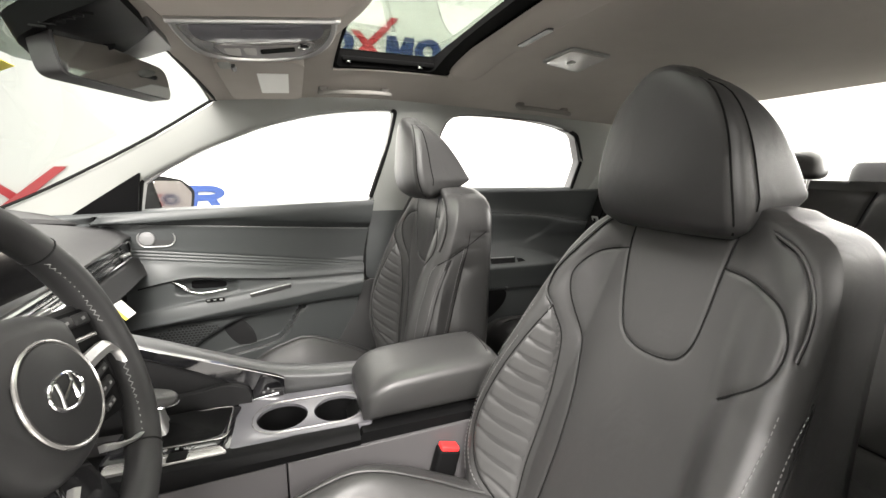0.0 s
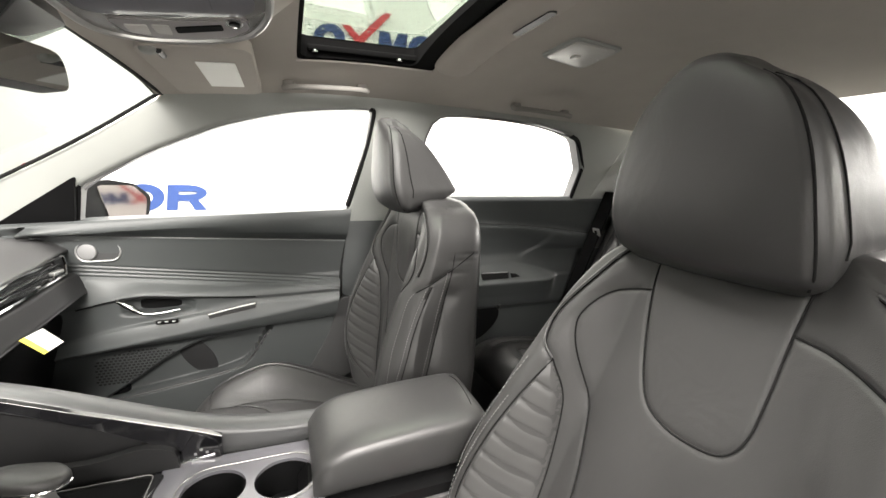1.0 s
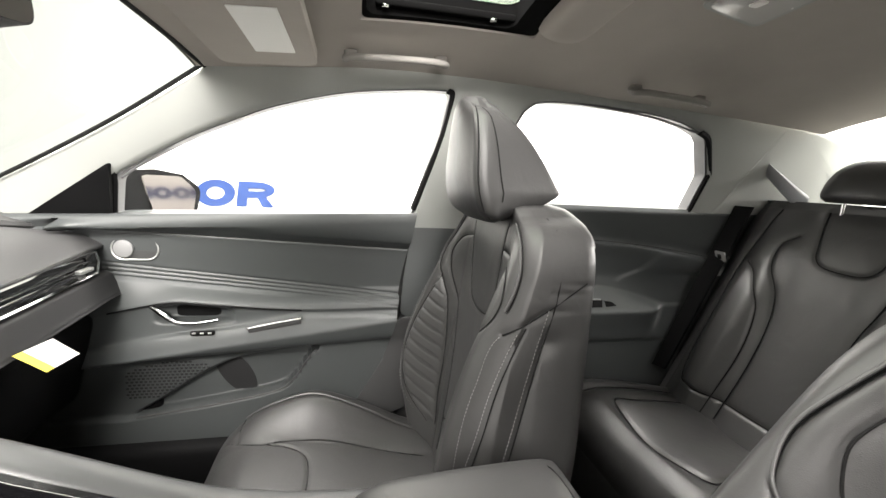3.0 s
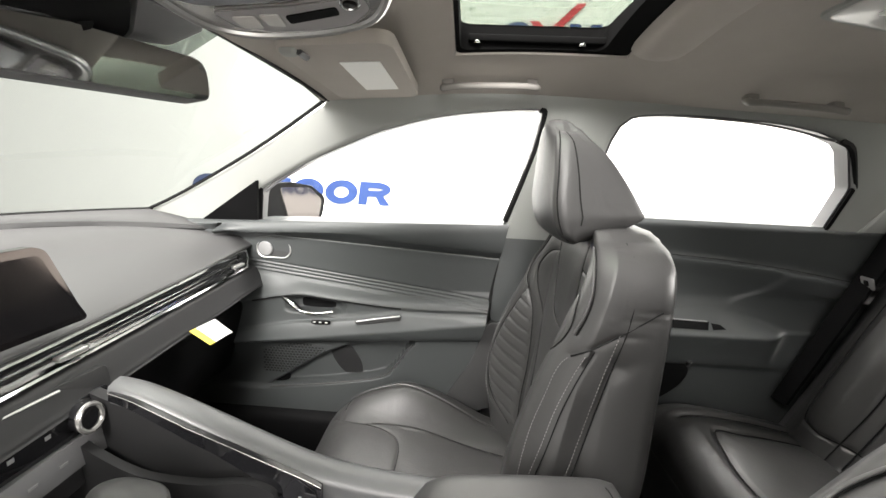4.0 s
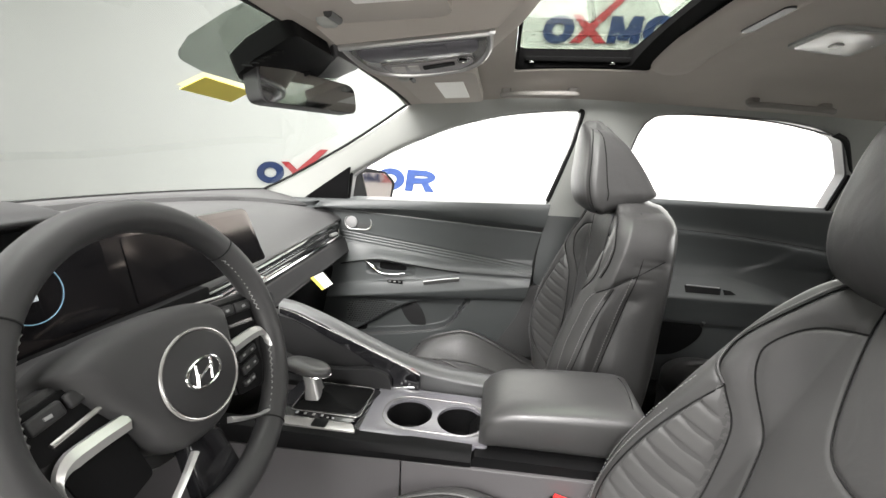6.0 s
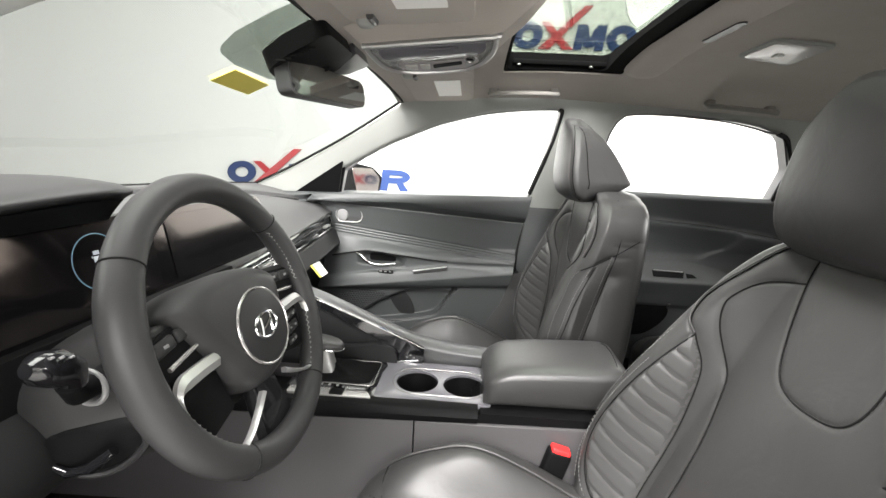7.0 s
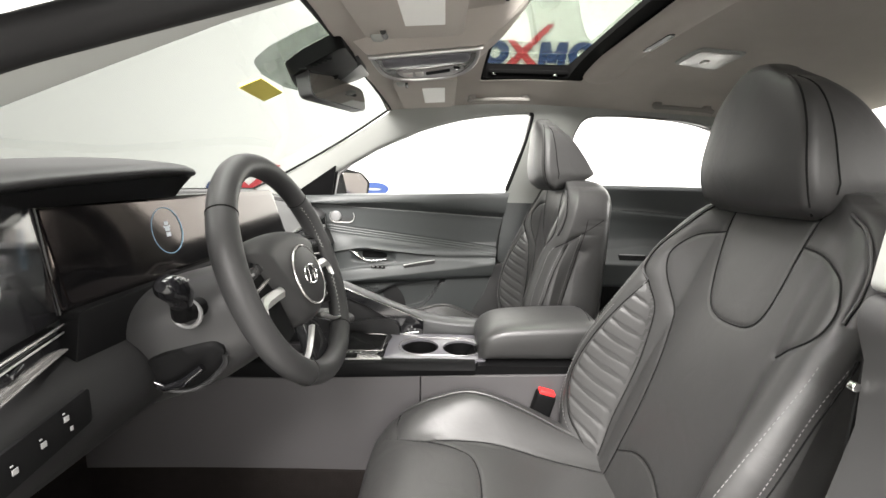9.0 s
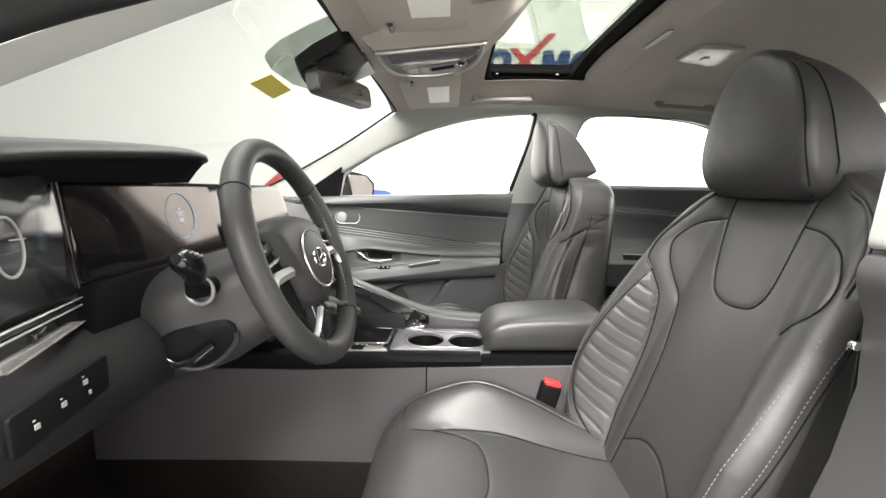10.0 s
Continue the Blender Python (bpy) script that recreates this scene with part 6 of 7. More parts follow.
HUB = WHEEL @ Matrix.Translation((0.006, -0.007, -0.012))


def H(u, v, n=0.0):
    return HUB @ Vector((u, v, n))


hub_line = [(p.x, p.y) for p in smooth_line([(0.0, 0.057), (0.05, 0.049), (0.079, 0.036), (0.084, 0.020), (0.069, -0.028), (0.054, -0.058), (0.024, -0.078), (-0.024, -0.078), (-0.054, -0.058), (-0.070, -0.028), (-0.100, 0.030), (-0.098, 0.046), (-0.06, 0.057)], 5, True)]
part("airbag_cover", dome(hub_line, 0.015, -0.014), HUB_SKIN, wheel, "charcoal padded airbag cover", smooth=70)
part("badge_disc", disc(0.0475, 0.012, HUB @ pose(0, -0.010, 0.0245) @ Matrix.Diagonal((1, 0.90, 1, 1)), 48, bev=0.003), PLASTIC_MID, wheel)
part("badge_ring", ring(0.0485, 0.0018, HUB @ pose(0, -0.010, 0.029) @ Matrix.Diagonal((1, 0.90, 1, 1)), 64, 8), BEZEL, wheel, "satin silver ring")
em = part("emblem", tube([H(0.0225 * math.cos(a), -0.010 + 0.0135 * math.sin(a), 0.0315) for a in [2 * math.pi * i / 40 for i in range(40)]], 0.0016, 8, True), CHROME, wheel, "chrome oval emblem")
for s in (-1, 1):
    part("emblem_bar", tube([H(s * 0.0105 + 0.0035, 0.000, 0.0315), H(s * 0.010, -0.01, 0.032), H(s * 0.0105 - 0.0035, -0.020, 0.0315)], 0.0017, 8), CHROME, em)
part("emblem_bar", tube([H(-0.010, -0.0135, 0.032), H(0.0, -0.010, 0.0325), H(0.010, -0.0065, 0.032)], 0.0016, 8), CHROME, em)
for s in (-1, 1):
    spoke = part("spoke", slab([(s * p, q) for p, q in ((0.060, 0.040), (0.142, 0.032), (0.138, -0.02), (0.128, -0.060), (0.114, -0.086), (0.060, -0.072), (0.066, -0.02))], lambda u, v, w: W(u, v, -0.020 + w), 0.014, (), 0.004), HUB_SKIN, wheel, "charcoal spoke with thumb buttons")
    part("key_plate", slab(round_corners([(s * 0.072, 0.034), (s * 0.134, 0.026), (s * 0.132, -0.013), (s * 0.070, -0.011)], 0.004), lambda u, v, w: W(u, v, -0.008 + w), 0.006, (), 0.002), PLASTIC_DARK, spoke, "black key plate")
    part("key_plate", slab(round_corners([(s * 0.068, -0.024), (s * 0.123, -0.026), (s * 0.118, -0.058), (s * 0.104, -0.082), (s * 0.062, -0.074)], 0.006), lambda u, v, w: W(u, v, -0.008 + w), 0.004, (), 0.002), PLASTIC_DARK, spoke, "black key plate")
    bar = smooth_line([(s * 0.070, -0.018), (s * 0.100, -0.0175), (s * 0.123, -0.020), (s * 0.132, -0.034), (s * 0.127, -0.060), (s * 0.115, -0.085), (s * 0.098, -0.103), (s * 0.086, -0.109), (s * 0.070, -0.106), (s * 0.048, -0.096), (s * 0.026, -0.083)], 6)
    wide = [0.0072 if i < 10 else max(0.0019, 0.0072 - 0.0008 * (i - 10)) + 0.0012 * max(0, i - 50) / 10 for i in range(len(bar))]
    loops = []
    for i, p in enumerate(bar):
        q = bar[min(i + 1, len(bar) - 1)] - bar[max(i - 1, 0)]
        nrm = Vector((-q[1], q[0])).normalized() * wide[i]
        a2, b2 = (p[0] + nrm.x, p[1] + nrm.y), (p[0] - nrm.x, p[1] - nrm.y)
        loops.append([W(*a2, 0.006), W((a2[0] + b2[0]) / 2, (a2[1] + b2[1]) / 2, 0.009), W(*b2, 0.006), W(*b2, 0.001), W(*a2, 0.001)])
    part("spoke_trim", loft(loops), SILVER, wheel, "satin silver spoke trim")
    for k in range(2):
        part("button", rbox((0.027, 0.013, 0.006), WHEEL @ pose(s * (0.088 + 0.029 * k), 0.022 - 0.004 * k, 0.000, 0, 0, -s * 8), 0.003), PLASTIC_MID, spoke, "dark thumb key")
        part("button_mark", rbox((0.006, 0.003, 0.001), WHEEL @ pose(s * (0.088 + 0.029 * k), 0.022 - 0.004 * k, 0.0033), 0.0003, 1), PRINT, spoke)
    part("roller", tube([W(s * 0.082, 0.004, 0.001), W(s * 0.122, -0.002, 0.001)], 0.0024, 10), BEZEL, spoke, "ribbed silver roller switch")
    if s > 0:
        for bu, bv, bw, bh in ((0.097, -0.036, 0.036, 0.009), (0.094, -0.051, 0.032, 0.012), (0.084, -0.066, 0.022, 0.008)):
            part("button", rbox((bw, bh, 0.005), WHEEL @ pose(bu, bv, -0.003, 0, 0, 4), 0.0025), PLASTIC_MID, spoke, "dark thumb key")
            for k in (-1, 1):
                part("button_mark", rbox((0.005, 0.0025, 0.001), WHEEL @ pose(bu + k * bw * 0.22, bv, -0.0002), 0.0003, 1), PRINT, spoke)
part("lower_spoke", slab([(-0.022, -0.070), (0.022, -0.070), (0.030, -0.140), (-0.030, -0.140)], lambda u, v, w: W(u, v, -0.022 + w), 0.016, (), 0.004), GLOSS_BLACK, wheel)
part("hub_rear", disc(0.062, 0.06, WHEEL @ pose(0, -0.01, -0.035), 32, bev=0.006), PLASTIC_DARK, wheel)


# ---- climate controls and centre console ----
cl = thing("climate_panel", "black climate control panel with a silver dial", "control panel", at=(0.04, 0.66, 0.68))


def cp(u, v, w):
    """u across, v up the sloped centre stack, w towards the rear."""
    return Vector((u, 0.668 + 0.16 * (v - 0.80) - w, v))


part("housing", slab(round_corners([(-0.10, 0.66), (0.135, 0.66), (0.140, 0.80), (-0.10, 0.812)], 0.01), lambda u, v, w: cp(u, v, w - 0.09), 0.09, (), 0.006), PLASTIC_MID, cl)
part("upper_plate", slab(rect(-0.095, 0.735, 0.128, 0.775, 0.006), lambda u, v, w: cp(u, v, w - 0.002), 0.006, (), 0.002), GLOSS_BLACK, cl)
part("lower_plate", slab(rect(-0.095, 0.690, 0.124, 0.728, 0.006), lambda u, v, w: cp(u, v, w - 0.002), 0.010, (), 0.003), GREY_PLASTIC, cl, "grey button row")
part("trim_bar", tube([cp(-0.09, 0.808, 0.004), cp(0.06, 0.800, 0.004)], 0.002, 6), SILVER, cl)
for k in range(4):
    part("button_mark", rbox((0.012, 0.001, 0.004), Matrix.Translation(cp(-0.045 + 0.04 * k, 0.709, 0.0085)), 0.0003, 1), PRINT, cl)
for k in range(3):
    part("button_mark", rbox((0.008, 0.001, 0.006), Matrix.Translation(cp(-0.06 + 0.045 * k, 0.752, 0.0045)), 0.0003, 1), PRINT, cl)
    part("legend_mark", rbox((0.018, 0.001, 0.003), Matrix.Translation(cp(-0.05 + 0.035 * k, 0.795, 0.001)), 0.0003, 1), PRINT, cl)
dial = part("dial", disc(0.020, 0.020, Matrix.Translation(cp(0.074, 0.754, 0.012)) @ pose(0, 0, 0, 82), 32, bev=0.002), GLOSS_BLACK, cl, "round temperature dial")
part("dial_ring", ring(0.0185, 0.0036, Matrix.Translation(cp(0.074, 0.754, 0.022)) @ pose(0, 0, 0, 82), 40, 8), BEZEL, dial)

con = thing("centre_console", "charcoal centre console with cup holders and silver trim", "console", at=(0, 0.3, 0.25))
for s in (-1, 1):
    part("side_panel", slab([(-0.12, 0.385), (0.309, 0.385), (0.311, 0.612), (-0.10, 0.626)], lambda y, z, w: Vector((s * (0.075 + w), y, z)), 0.025, (), 0.003), CONSOLE_SIDE, con)
    rows = []
    for i in range(41):
        y = 0.313 + 0.727 * i / 40
        x = 0.0998 + 0.012 * max(0.0, (y - 0.50) / 0.5) ** 2.0
        hi = 0.612 - 0.012 * min(1.0, (y - 0.313) / 0.27)
        rows.append([Vector((s * x, y, 0.385 + (hi - 0.385) * j / 8)) for j in range(9)] + [Vector((s * (x - 0.022), y, hi)), Vector((s * (x - 0.022), y, 0.385))])
    part("side_panel", loft(rows), CONSOLE_SIDE, con)
    part("tunnel_carpet", slab([(-0.12, 0.27), (1.04, 0.27), (1.04, 0.383), (-0.12, 0.383)], lambda y, z, w: Vector((s * (0.0768 + w), y, z)), 0.025, (), 0.004), CARPET, con, "black carpeted tunnel side")
part("tunnel", rbox((0.14, 0.80, 0.33), pose(0, 0.27, 0.42), 0.01), PLASTIC_DARK, con)
# dark rail along the driver's edge and the top round the cups
rail = loft([[Vector((-0.098, y, z0)), Vector((-0.102, y, (z0 + z1) / 2)), Vector((-0.096, y, z1 - 0.003)), Vector((-0.088, y, z1)), Vector((-0.070, y, z1 - 0.001)), Vector((-0.070, y, z0))] for y, z0, z1 in ((0.195, 0.617, 0.641), (0.30, 0.612, 0.641), (0.42, 0.607, 0.640), (0.56, 0.602, 0.638), (0.78, 0.598, 0.634))])
part("rail", rail, PLASTIC_DARK, con)


def circle(cx, cy, r, n=32):
    return [(cx + r * math.cos(2 * math.pi * i / n), cy + r * math.sin(2 * math.pi * i / n)) for i in range(n)]


top = part("cup_plate", slab(round_corners([(-0.074, 0.170), (0.072, 0.170), (0.076, 0.395), (-0.074, 0.395)], 0.008), lambda x, y, w: Vector((x, y, 0.630 + w)), 0.010, (circle(-0.008, 0.222, 0.0425), circle(-0.005, 0.318, 0.0425)), 0.002), SMOKED, con)
for cy, cx in ((0.222, -0.008), (0.318, -0.005)):
    cupm = [[Vector((cx + r * math.cos(a), cy + r * math.sin(a), z)) for a in [2 * math.pi * i / 32 for i in range(32)]] for r, z in ((0.0435, 0.639), (0.042, 0.632), (0.039, 0.58), (0.035, 0.572), (0.002, 0.572))]
    part("cup_holder", loft(cupm, True, False), PLASTIC_DARK, con, "dark round cup holder")
loop = [Vector((x, y, 0.6415)) for x, y in rect(-0.056, 0.174, 0.044, 0.367, 0.046, 10)]
part("cup_trim", tube(loop, 0.0007, 6, True), BEZEL, con, "thin chrome cup trim")
part("cup_front", slab(round_corners([(-0.074, 0.395), (0.076, 0.395), (0.06, 0.425), (-0.074, 0.410)], 0.005), lambda x, y, w: Vector((x, y, 0.624 + w)), 0.014, (), 0.002), GLOSS_BLACK, con)

# shifter plate
part("shift_plate", slab(round_corners([(-0.060, 0.410), (0.050, 0.388), (0.060, 0.56), (-0.062, 0.57)], 0.008), lambda x, y, w: Vector((x, y, 0.630 + w)), 0.013, (), 0.002), GLOSS_BLACK, con, "glossy black shifter surround")
part("silver_strip", slab(round_corners([(-0.084, 0.396), (-0.062, 0.410), (-0.062, 0.56), (-0.086, 0.56)], 0.006), lambda x, y, w: Vector((x, y, 0.638 + w)), 0.005, (), 0.001), BEZEL, con, "satin silver console strip")
part("strip_switch", slab(rect(-0.084, 0.452, -0.064, 0.478, 0.003), lambda x, y, w: Vector((x, y, 0.6425 + w)), 0.003, (), 0.001), PLASTIC_DARK, con)
for k in range(4):
    part("gear_mark", rbox((0.006, 0.005, 0.001), pose(-0.052, 0.470 + 0.016 * k, 0.6435), 0.0003, 1), PRINT, con)
for k in range(2):
    part("gear_mark", rbox((0.004, 0.004, 0.001), pose(-0.060 + 0.004, 0.448 + 0.010 * k, 0.6435), 0.0003, 1), PRINT, con)
boot = [[Vector((0.005 + sx * (1 - 0.80 * t), 0.468 + 0.035 * t + sy * (1 - 0.80 * t), 0.643 + 0.022 * t ** 0.8)) + Vector((0.004 * math.sin(9 * t + 5 * math.atan2(sy, sx)), 0.003 * math.cos(8 * t + 3 * math.atan2(sy, sx)), 0)) for sx, sy in rect(-0.045, -0.062, 0.045, 0.062, 0.012, 6)] for t in [i / 10 for i in range(11)]]
part("boot_trim", tube([Vector((x, y, 0.6445)) for x, y in rect(-0.047, 0.402, 0.052, 0.534, 0.010, 5)], 0.0011, 6, True), BEZEL, con, "thin silver boot frame")
part("gear_boot", loft(boot), PLASTIC_DARK, con, "creased leather gear boot", smooth=80)
part("gear_stem", loft([[Vector((-0.008 + 0.0 * t + sx * k, 0.502 + 0.010 * t + sy * k, 0.652 + 0.056 * t)) for sx, sy in rect(-0.014, -0.013, 0.014, 0.013, 0.005, 4)] for t, k in ((0, 1.25), (0.4, 1.0), (1.0, 0.95))]), SILVER, con, "brushed silver gear stem")
knob_line = round_corners([(-0.030, 0.552), (-0.006, 0.556), (0.012, 0.540), (0.014, 0.494), (-0.006, 0.474), (-0.026, 0.478), (-0.036, 0.500)], 0.016, 5)


def kz(x, y):
    """Slope of the flat gear paddle."""
    return 0.712 + 0.16 * (y - 0.51) - 0.10 * (x + 0.01)


knob = []
for k, h in ((0.88, -0.009), (1.06, -0.008), (1.14, -0.003), (1.14, 0.002), (1.08, 0.006), (0.95, 0.0085), (0.5, 0.0100)):
    knob.append([Vector((-0.011 + (x + 0.011) * k, 0.514 + (y - 0.514) * k, kz(x, y) + h)) for x, y in knob_line])
kn = part("gear_knob", loft(knob), LEATHER, con, "flat dark leather gear paddle", smooth=60)
part("knob_trim", tube([Vector((-0.011 + (x + 0.011) * 1.13, 0.514 + (y - 0.514) * 1.13, kz(x, y) - 0.0055)) for x, y in knob_line], 0.0016, 6, True), CHROME, kn)


# bridge rail from the dashboard down to the armrest on the passenger side
def bridge():
    loops = []
    for t in [i / 24 for i in range(25)]:
        y = 0.630 - 0.480 * t
        z = smooth_table([(0.150, 0.668), (0.256, 0.674), (0.351, 0.692), (0.585, 0.783), (0.68, 0.797)], y)
        h = smooth_table([(0, 0.030), (0.5, 0.034), (0.68, 0.050), (1.0, 0.034)], t)
        x0 = smooth_table([(0, 0.094), (0.2, 0.086), (0.6, 0.082), (1.0, 0.078)], t)
        x1 = smooth_table([(0, 0.134), (0.6, 0.135), (1.0, 0.128)], t)
        loops.append([Vector((x0, y, z - 0.012)), Vector((x0 + 0.003, y, z - 0.004)), Vector((x0 + 0.014, y, z)), Vector((x1 - 0.014, y, z + 0.001)), Vector((x1 - 0.003, y, z - 0.006)), Vector((x1, y, z - 0.018)), Vector((x1 - 0.004, y, z - h)), Vector((x0 + 0.004, y, z - h))])
    return loft(loops)


part("bridge_rail", bridge(), BRIDGE_SKIN, con, "padded grey bridge rail", smooth=60)
under = []
for t in [i / 20 for i in range(21)]:
    y = 0.625 - 0.31 * t
    z = smooth_table([(0.315, 0.684), (0.350, 0.70), (0.570, 0.783), (0.66, 0.797)], y)
    d = smooth_table([(0, 0.010), (0.5, 0.020), (0.8, 0.036), (1.0, 0.040)], t)
    xu = smooth_table([(0.5, 0.074), (0.56, 0.080), (0.63, 0.091)], y)
    under.append([Vector((xu, y, z - 0.010)), Vector((xu - 0.001, y, z - 0.012 - d)), Vector((xu + 0.008, y, z - 0.012 - d)), Vector((xu + 0.008, y, z - 0.010))])
part("rail_trim", loft(under), GLOSS_BLACK, con, "glossy black rail underside")
part("rail_line", tube([Vector((smooth_table([(0.5, 0.0725), (0.56, 0.0785), (0.63, 0.0895)], 0.625 - 0.31 * t), 0.625 - 0.31 * t, smooth_table([(0.315, 0.684), (0.350, 0.70), (0.570, 0.783), (0.66, 0.797)], 0.625 - 0.31 * t) - 0.010)) for t in [i / 20 for i in range(21)]], 0.0005, 6), BEZEL, con)
part("console_wall", slab([(0.82, 0.27), (0.82, 0.74), (0.66, 0.775), (0.47, 0.705), (0.32, 0.655), (0.15, 0.640), (0.15, 0.27)], lambda y, z, w: Vector((0.098 + w, y, z)), 0.020, (), 0.004), PLASTIC_MID, con)
wall_in = smooth_line([(0.68, 0.740), (0.62, 0.700), (0.56, 0.676), (0.48, 0.672), (0.42, 0.680), (0.38, 0.668), (0.372, 0.640)], 6)
part("bin_wall", slab([(p[0], p[1]) for p in wall_in] + [(0.68, 0.63)], lambda y, z, w: Vector((0.062 + w, y, z)), 0.014, (), 0.005), PLASTIC_MID, con, "curved dark bin wall")
part("corner_piece", slab(round_corners([(0.385, 0.634), (0.316, 0.634), (0.322, 0.668), (0.352, 0.690)], 0.006), lambda y, z, w: Vector((0.075 - w, y, z)), 0.004, (), 0.001), GLOSS_BLACK, con, "glossy black corner piece")
for k in range(3):
    part("corner_mark", rbox((0.001, 0.004, 0.004), pose(0.0705, 0.336 + 0.008 * k, 0.652 + 0.006 * (k % 2)), 0.0003, 1), PRINT, con)
part("corner_trim", rbox((0.008, 0.064, 0.007), pose(0.0745, 0.356, 0.6405, -8), 0.002), CHROME, con, "bright trim end piece")

# armrest box
arm = []
for i in range(20):
    t = i / 19
    y = 0.185 - 0.275 * t
    hw = 0.082 * (1 - 0.10 * max(0, 1 - t / 0.06) ** 2)
    z1 = smooth_table([(0, 0.678), (0.04, 0.693), (0.10, 0.706), (0.22, 0.716), (0.8, 0.727), (0.95, 0.722), (1.0, 0.700)], t)
    z0 = 0.634 + 0.004 * t
    row = []
    for a in range(32):
        th = 2 * math.pi * a / 32
        c, s = math.cos(th), math.sin(th)
        row.append(Vector((0.006 + hw * math.copysign(abs(c) ** 0.42, c), y, (z0 + z1) / 2 + (z1 - z0) / 2 * math.copysign(abs(s) ** 0.42, s))))
    arm.append(row)
rest = thing("armrest_box", "charcoal leather armrest box on the centre console", "armrest", at=(0.0, 0.05, 0.62))
part("lid", loft(arm), ARM_SKIN, rest, "soft charcoal lid", smooth=70)
part("base", slab([(0.205, 0.610), (0.190, 0.636), (-0.10, 0.640), (-0.11, 0.612)], lambda y, z, w: Vector((-0.094 + w, y, z)), 0.195, (), 0.004), PLASTIC_DARK, rest)
part("lid_seam", tube([Vector((0.006 + 0.083 * math.cos(a), -0.06, 0.690 + 0.045 * math.sin(a))) for a in [math.pi * i / 12 for i in range(13)]], 0.0008, 5), SEAM, rest)

# belt buckles
def buckle(x, y, z, label):
    b = thing("belt_buckle", label, "belt buckle", "belt buckles", at=(x, y, 0.40))
    m = pose(x, y, z, 14, 0, 0)
    part("case", rbox((0.024, 0.042, 0.062), m, 0.006), PLASTIC_DARK, b)
    part("release", rbox((0.020, 0.034, 0.016), m @ pose(0, 0, 0.029), 0.003), BUCKLE_RED, b, "bright red release button")
    part("strap", rbox((0.006, 0.030, 0.15), m @ pose(0, 0, -0.09), 0.002), PLASTIC_DARK, b)
    return b


buckle(-0.115, 0.052, 0.560, "black belt buckle with red button beside the driver's seat")
buckle(0.118, 0.155, 0.535, "black belt buckle with red button beside the passenger seat")

# floor mat
mat = single("floor_mat", rbox((0.40, 0.52, 0.012), pose(-0.37, 0.66, 0.257), 0.004), CARPET, "black carpet mat in the driver's footwell", "floor mat")

# ---- things under the roof ----
FRAME = thing("sunroof", "tinted glass sunroof in a black frame", "sunroof", at=(0, 0.02, 1.345))


def dense(loop, gap=0.02):
    out = []
    for p, q in zip(loop, loop[1:] + loop[:1]):
        n = max(1, int(math.hypot(q[0] - p[0], q[1] - p[1]) / gap))
        out += [(p[0] + (q[0] - p[0]) * i / n, p[1] + (q[1] - p[1]) * i / n) for i in range(n)]
    return out


part("frame", slab(dense(rect(-0.384, -0.132, 0.384, 0.171, 0.012)), lambda x, y, w: Vector((x, y, roof_z(x, y) + 0.003 + (1.362 - 0.003 - roof_z(x, y)) * w / 0.03)), 0.030, (dense(rect(-0.374, -0.085, 0.374, 0.164, 0.02)),)), ROOF_BLACK, FRAME)
part("glass", slab(rect(-0.380, -0.10, 0.380, 0.170, 0.02), lambda x, y, w: Vector((x, y, 1.366 + w - 0.05 * x * x)), 0.006), ROOF_GLASS, FRAME, "green-tinted roof glass").visible_shadow = False
rng = random.Random(7)
drops = []
for _ in range(90):
    dx, dy = rng.uniform(0.0, 0.34), rng.uniform(-0.06, 0.15)
    r = rng.uniform(0.0010, 0.0030)
    drops.append(disc(r, r * 0.7, pose(dx, dy, 1.373 - 0.05 * dx * dx), 8, r2=r * 0.5))
tagged(part("water_drops", join(*drops), DROPLET, FRAME, "scattered water drops on the glass"), kind="stuff")
part("rail", rbox((0.018, 0.26, 0.012), pose(0.370, 0.02, 1.338), 0.003), ROOF_BLACK, FRAME)
for y in (0.135, -0.045):
    part("screw", disc(0.006, 0.004, pose(0.362, y, 1.330), 16, bev=0.001), CHROME, FRAME, "bright screw head")
# roof glass seal lines on the rear edge
for k in range(3):
    part("rear_seal", tube([Vector((x, -0.098 - 0.011 * k, 1.358 - 0.006 * k)) for x in (-0.34, 0, 0.34)], 0.0022, 6), ROOF_BLACK, FRAME)
# sliding shade with a rounded front lip
shade = thing("sliding_shade", "beige-grey sliding sunroof shade with a rounded lip", "sunshade", at=(0, -0.2, 1.335))
lip_loops = []
for i in range(31):
    x = -0.385 + 0.77 * i / 30
    e = min(1.0, (0.385 - abs(x)) / 0.03) ** 0.5
    lip_loops.append([Vector((x, -0.172 + 0.050 * e * math.cos(a), roof_z(x, -0.16) + 0.004 + 0.020 * e * math.sin(a))) for a in [2 * math.pi * j / 16 for j in range(16)]])
part("lip", loft(lip_loops), HEADLINER, shade)
part("pull_recess", slab(rect(-0.022, -0.192, 0.095, -0.176, 0.007), lambda x, y, w: Vector((x, y, roof_z(x, -0.16) - 0.018 + w)), 0.004, (), 0.0), PLASTIC, shade, "grey pull recess")

# overhead console
oc = thing("overhead_console", "silver-trimmed overhead lamp console on the headliner", "roof console", at=(0, 0.33, 1.29))


def ocz(x, y):
    return 1.262 + 0.10 * (0.40 - y) - 0.22 * (x + 0.085)


def oc_lift(off):
    return lambda x, y, w: Vector((x, y, ocz(x, y) - off - w))


def oc_ring(name, loop, off, r, mat, label=""):
    part(name, tube([Vector((x, y, ocz(x, y) - off)) for x, y in loop], r, 8, True), mat, oc, label)


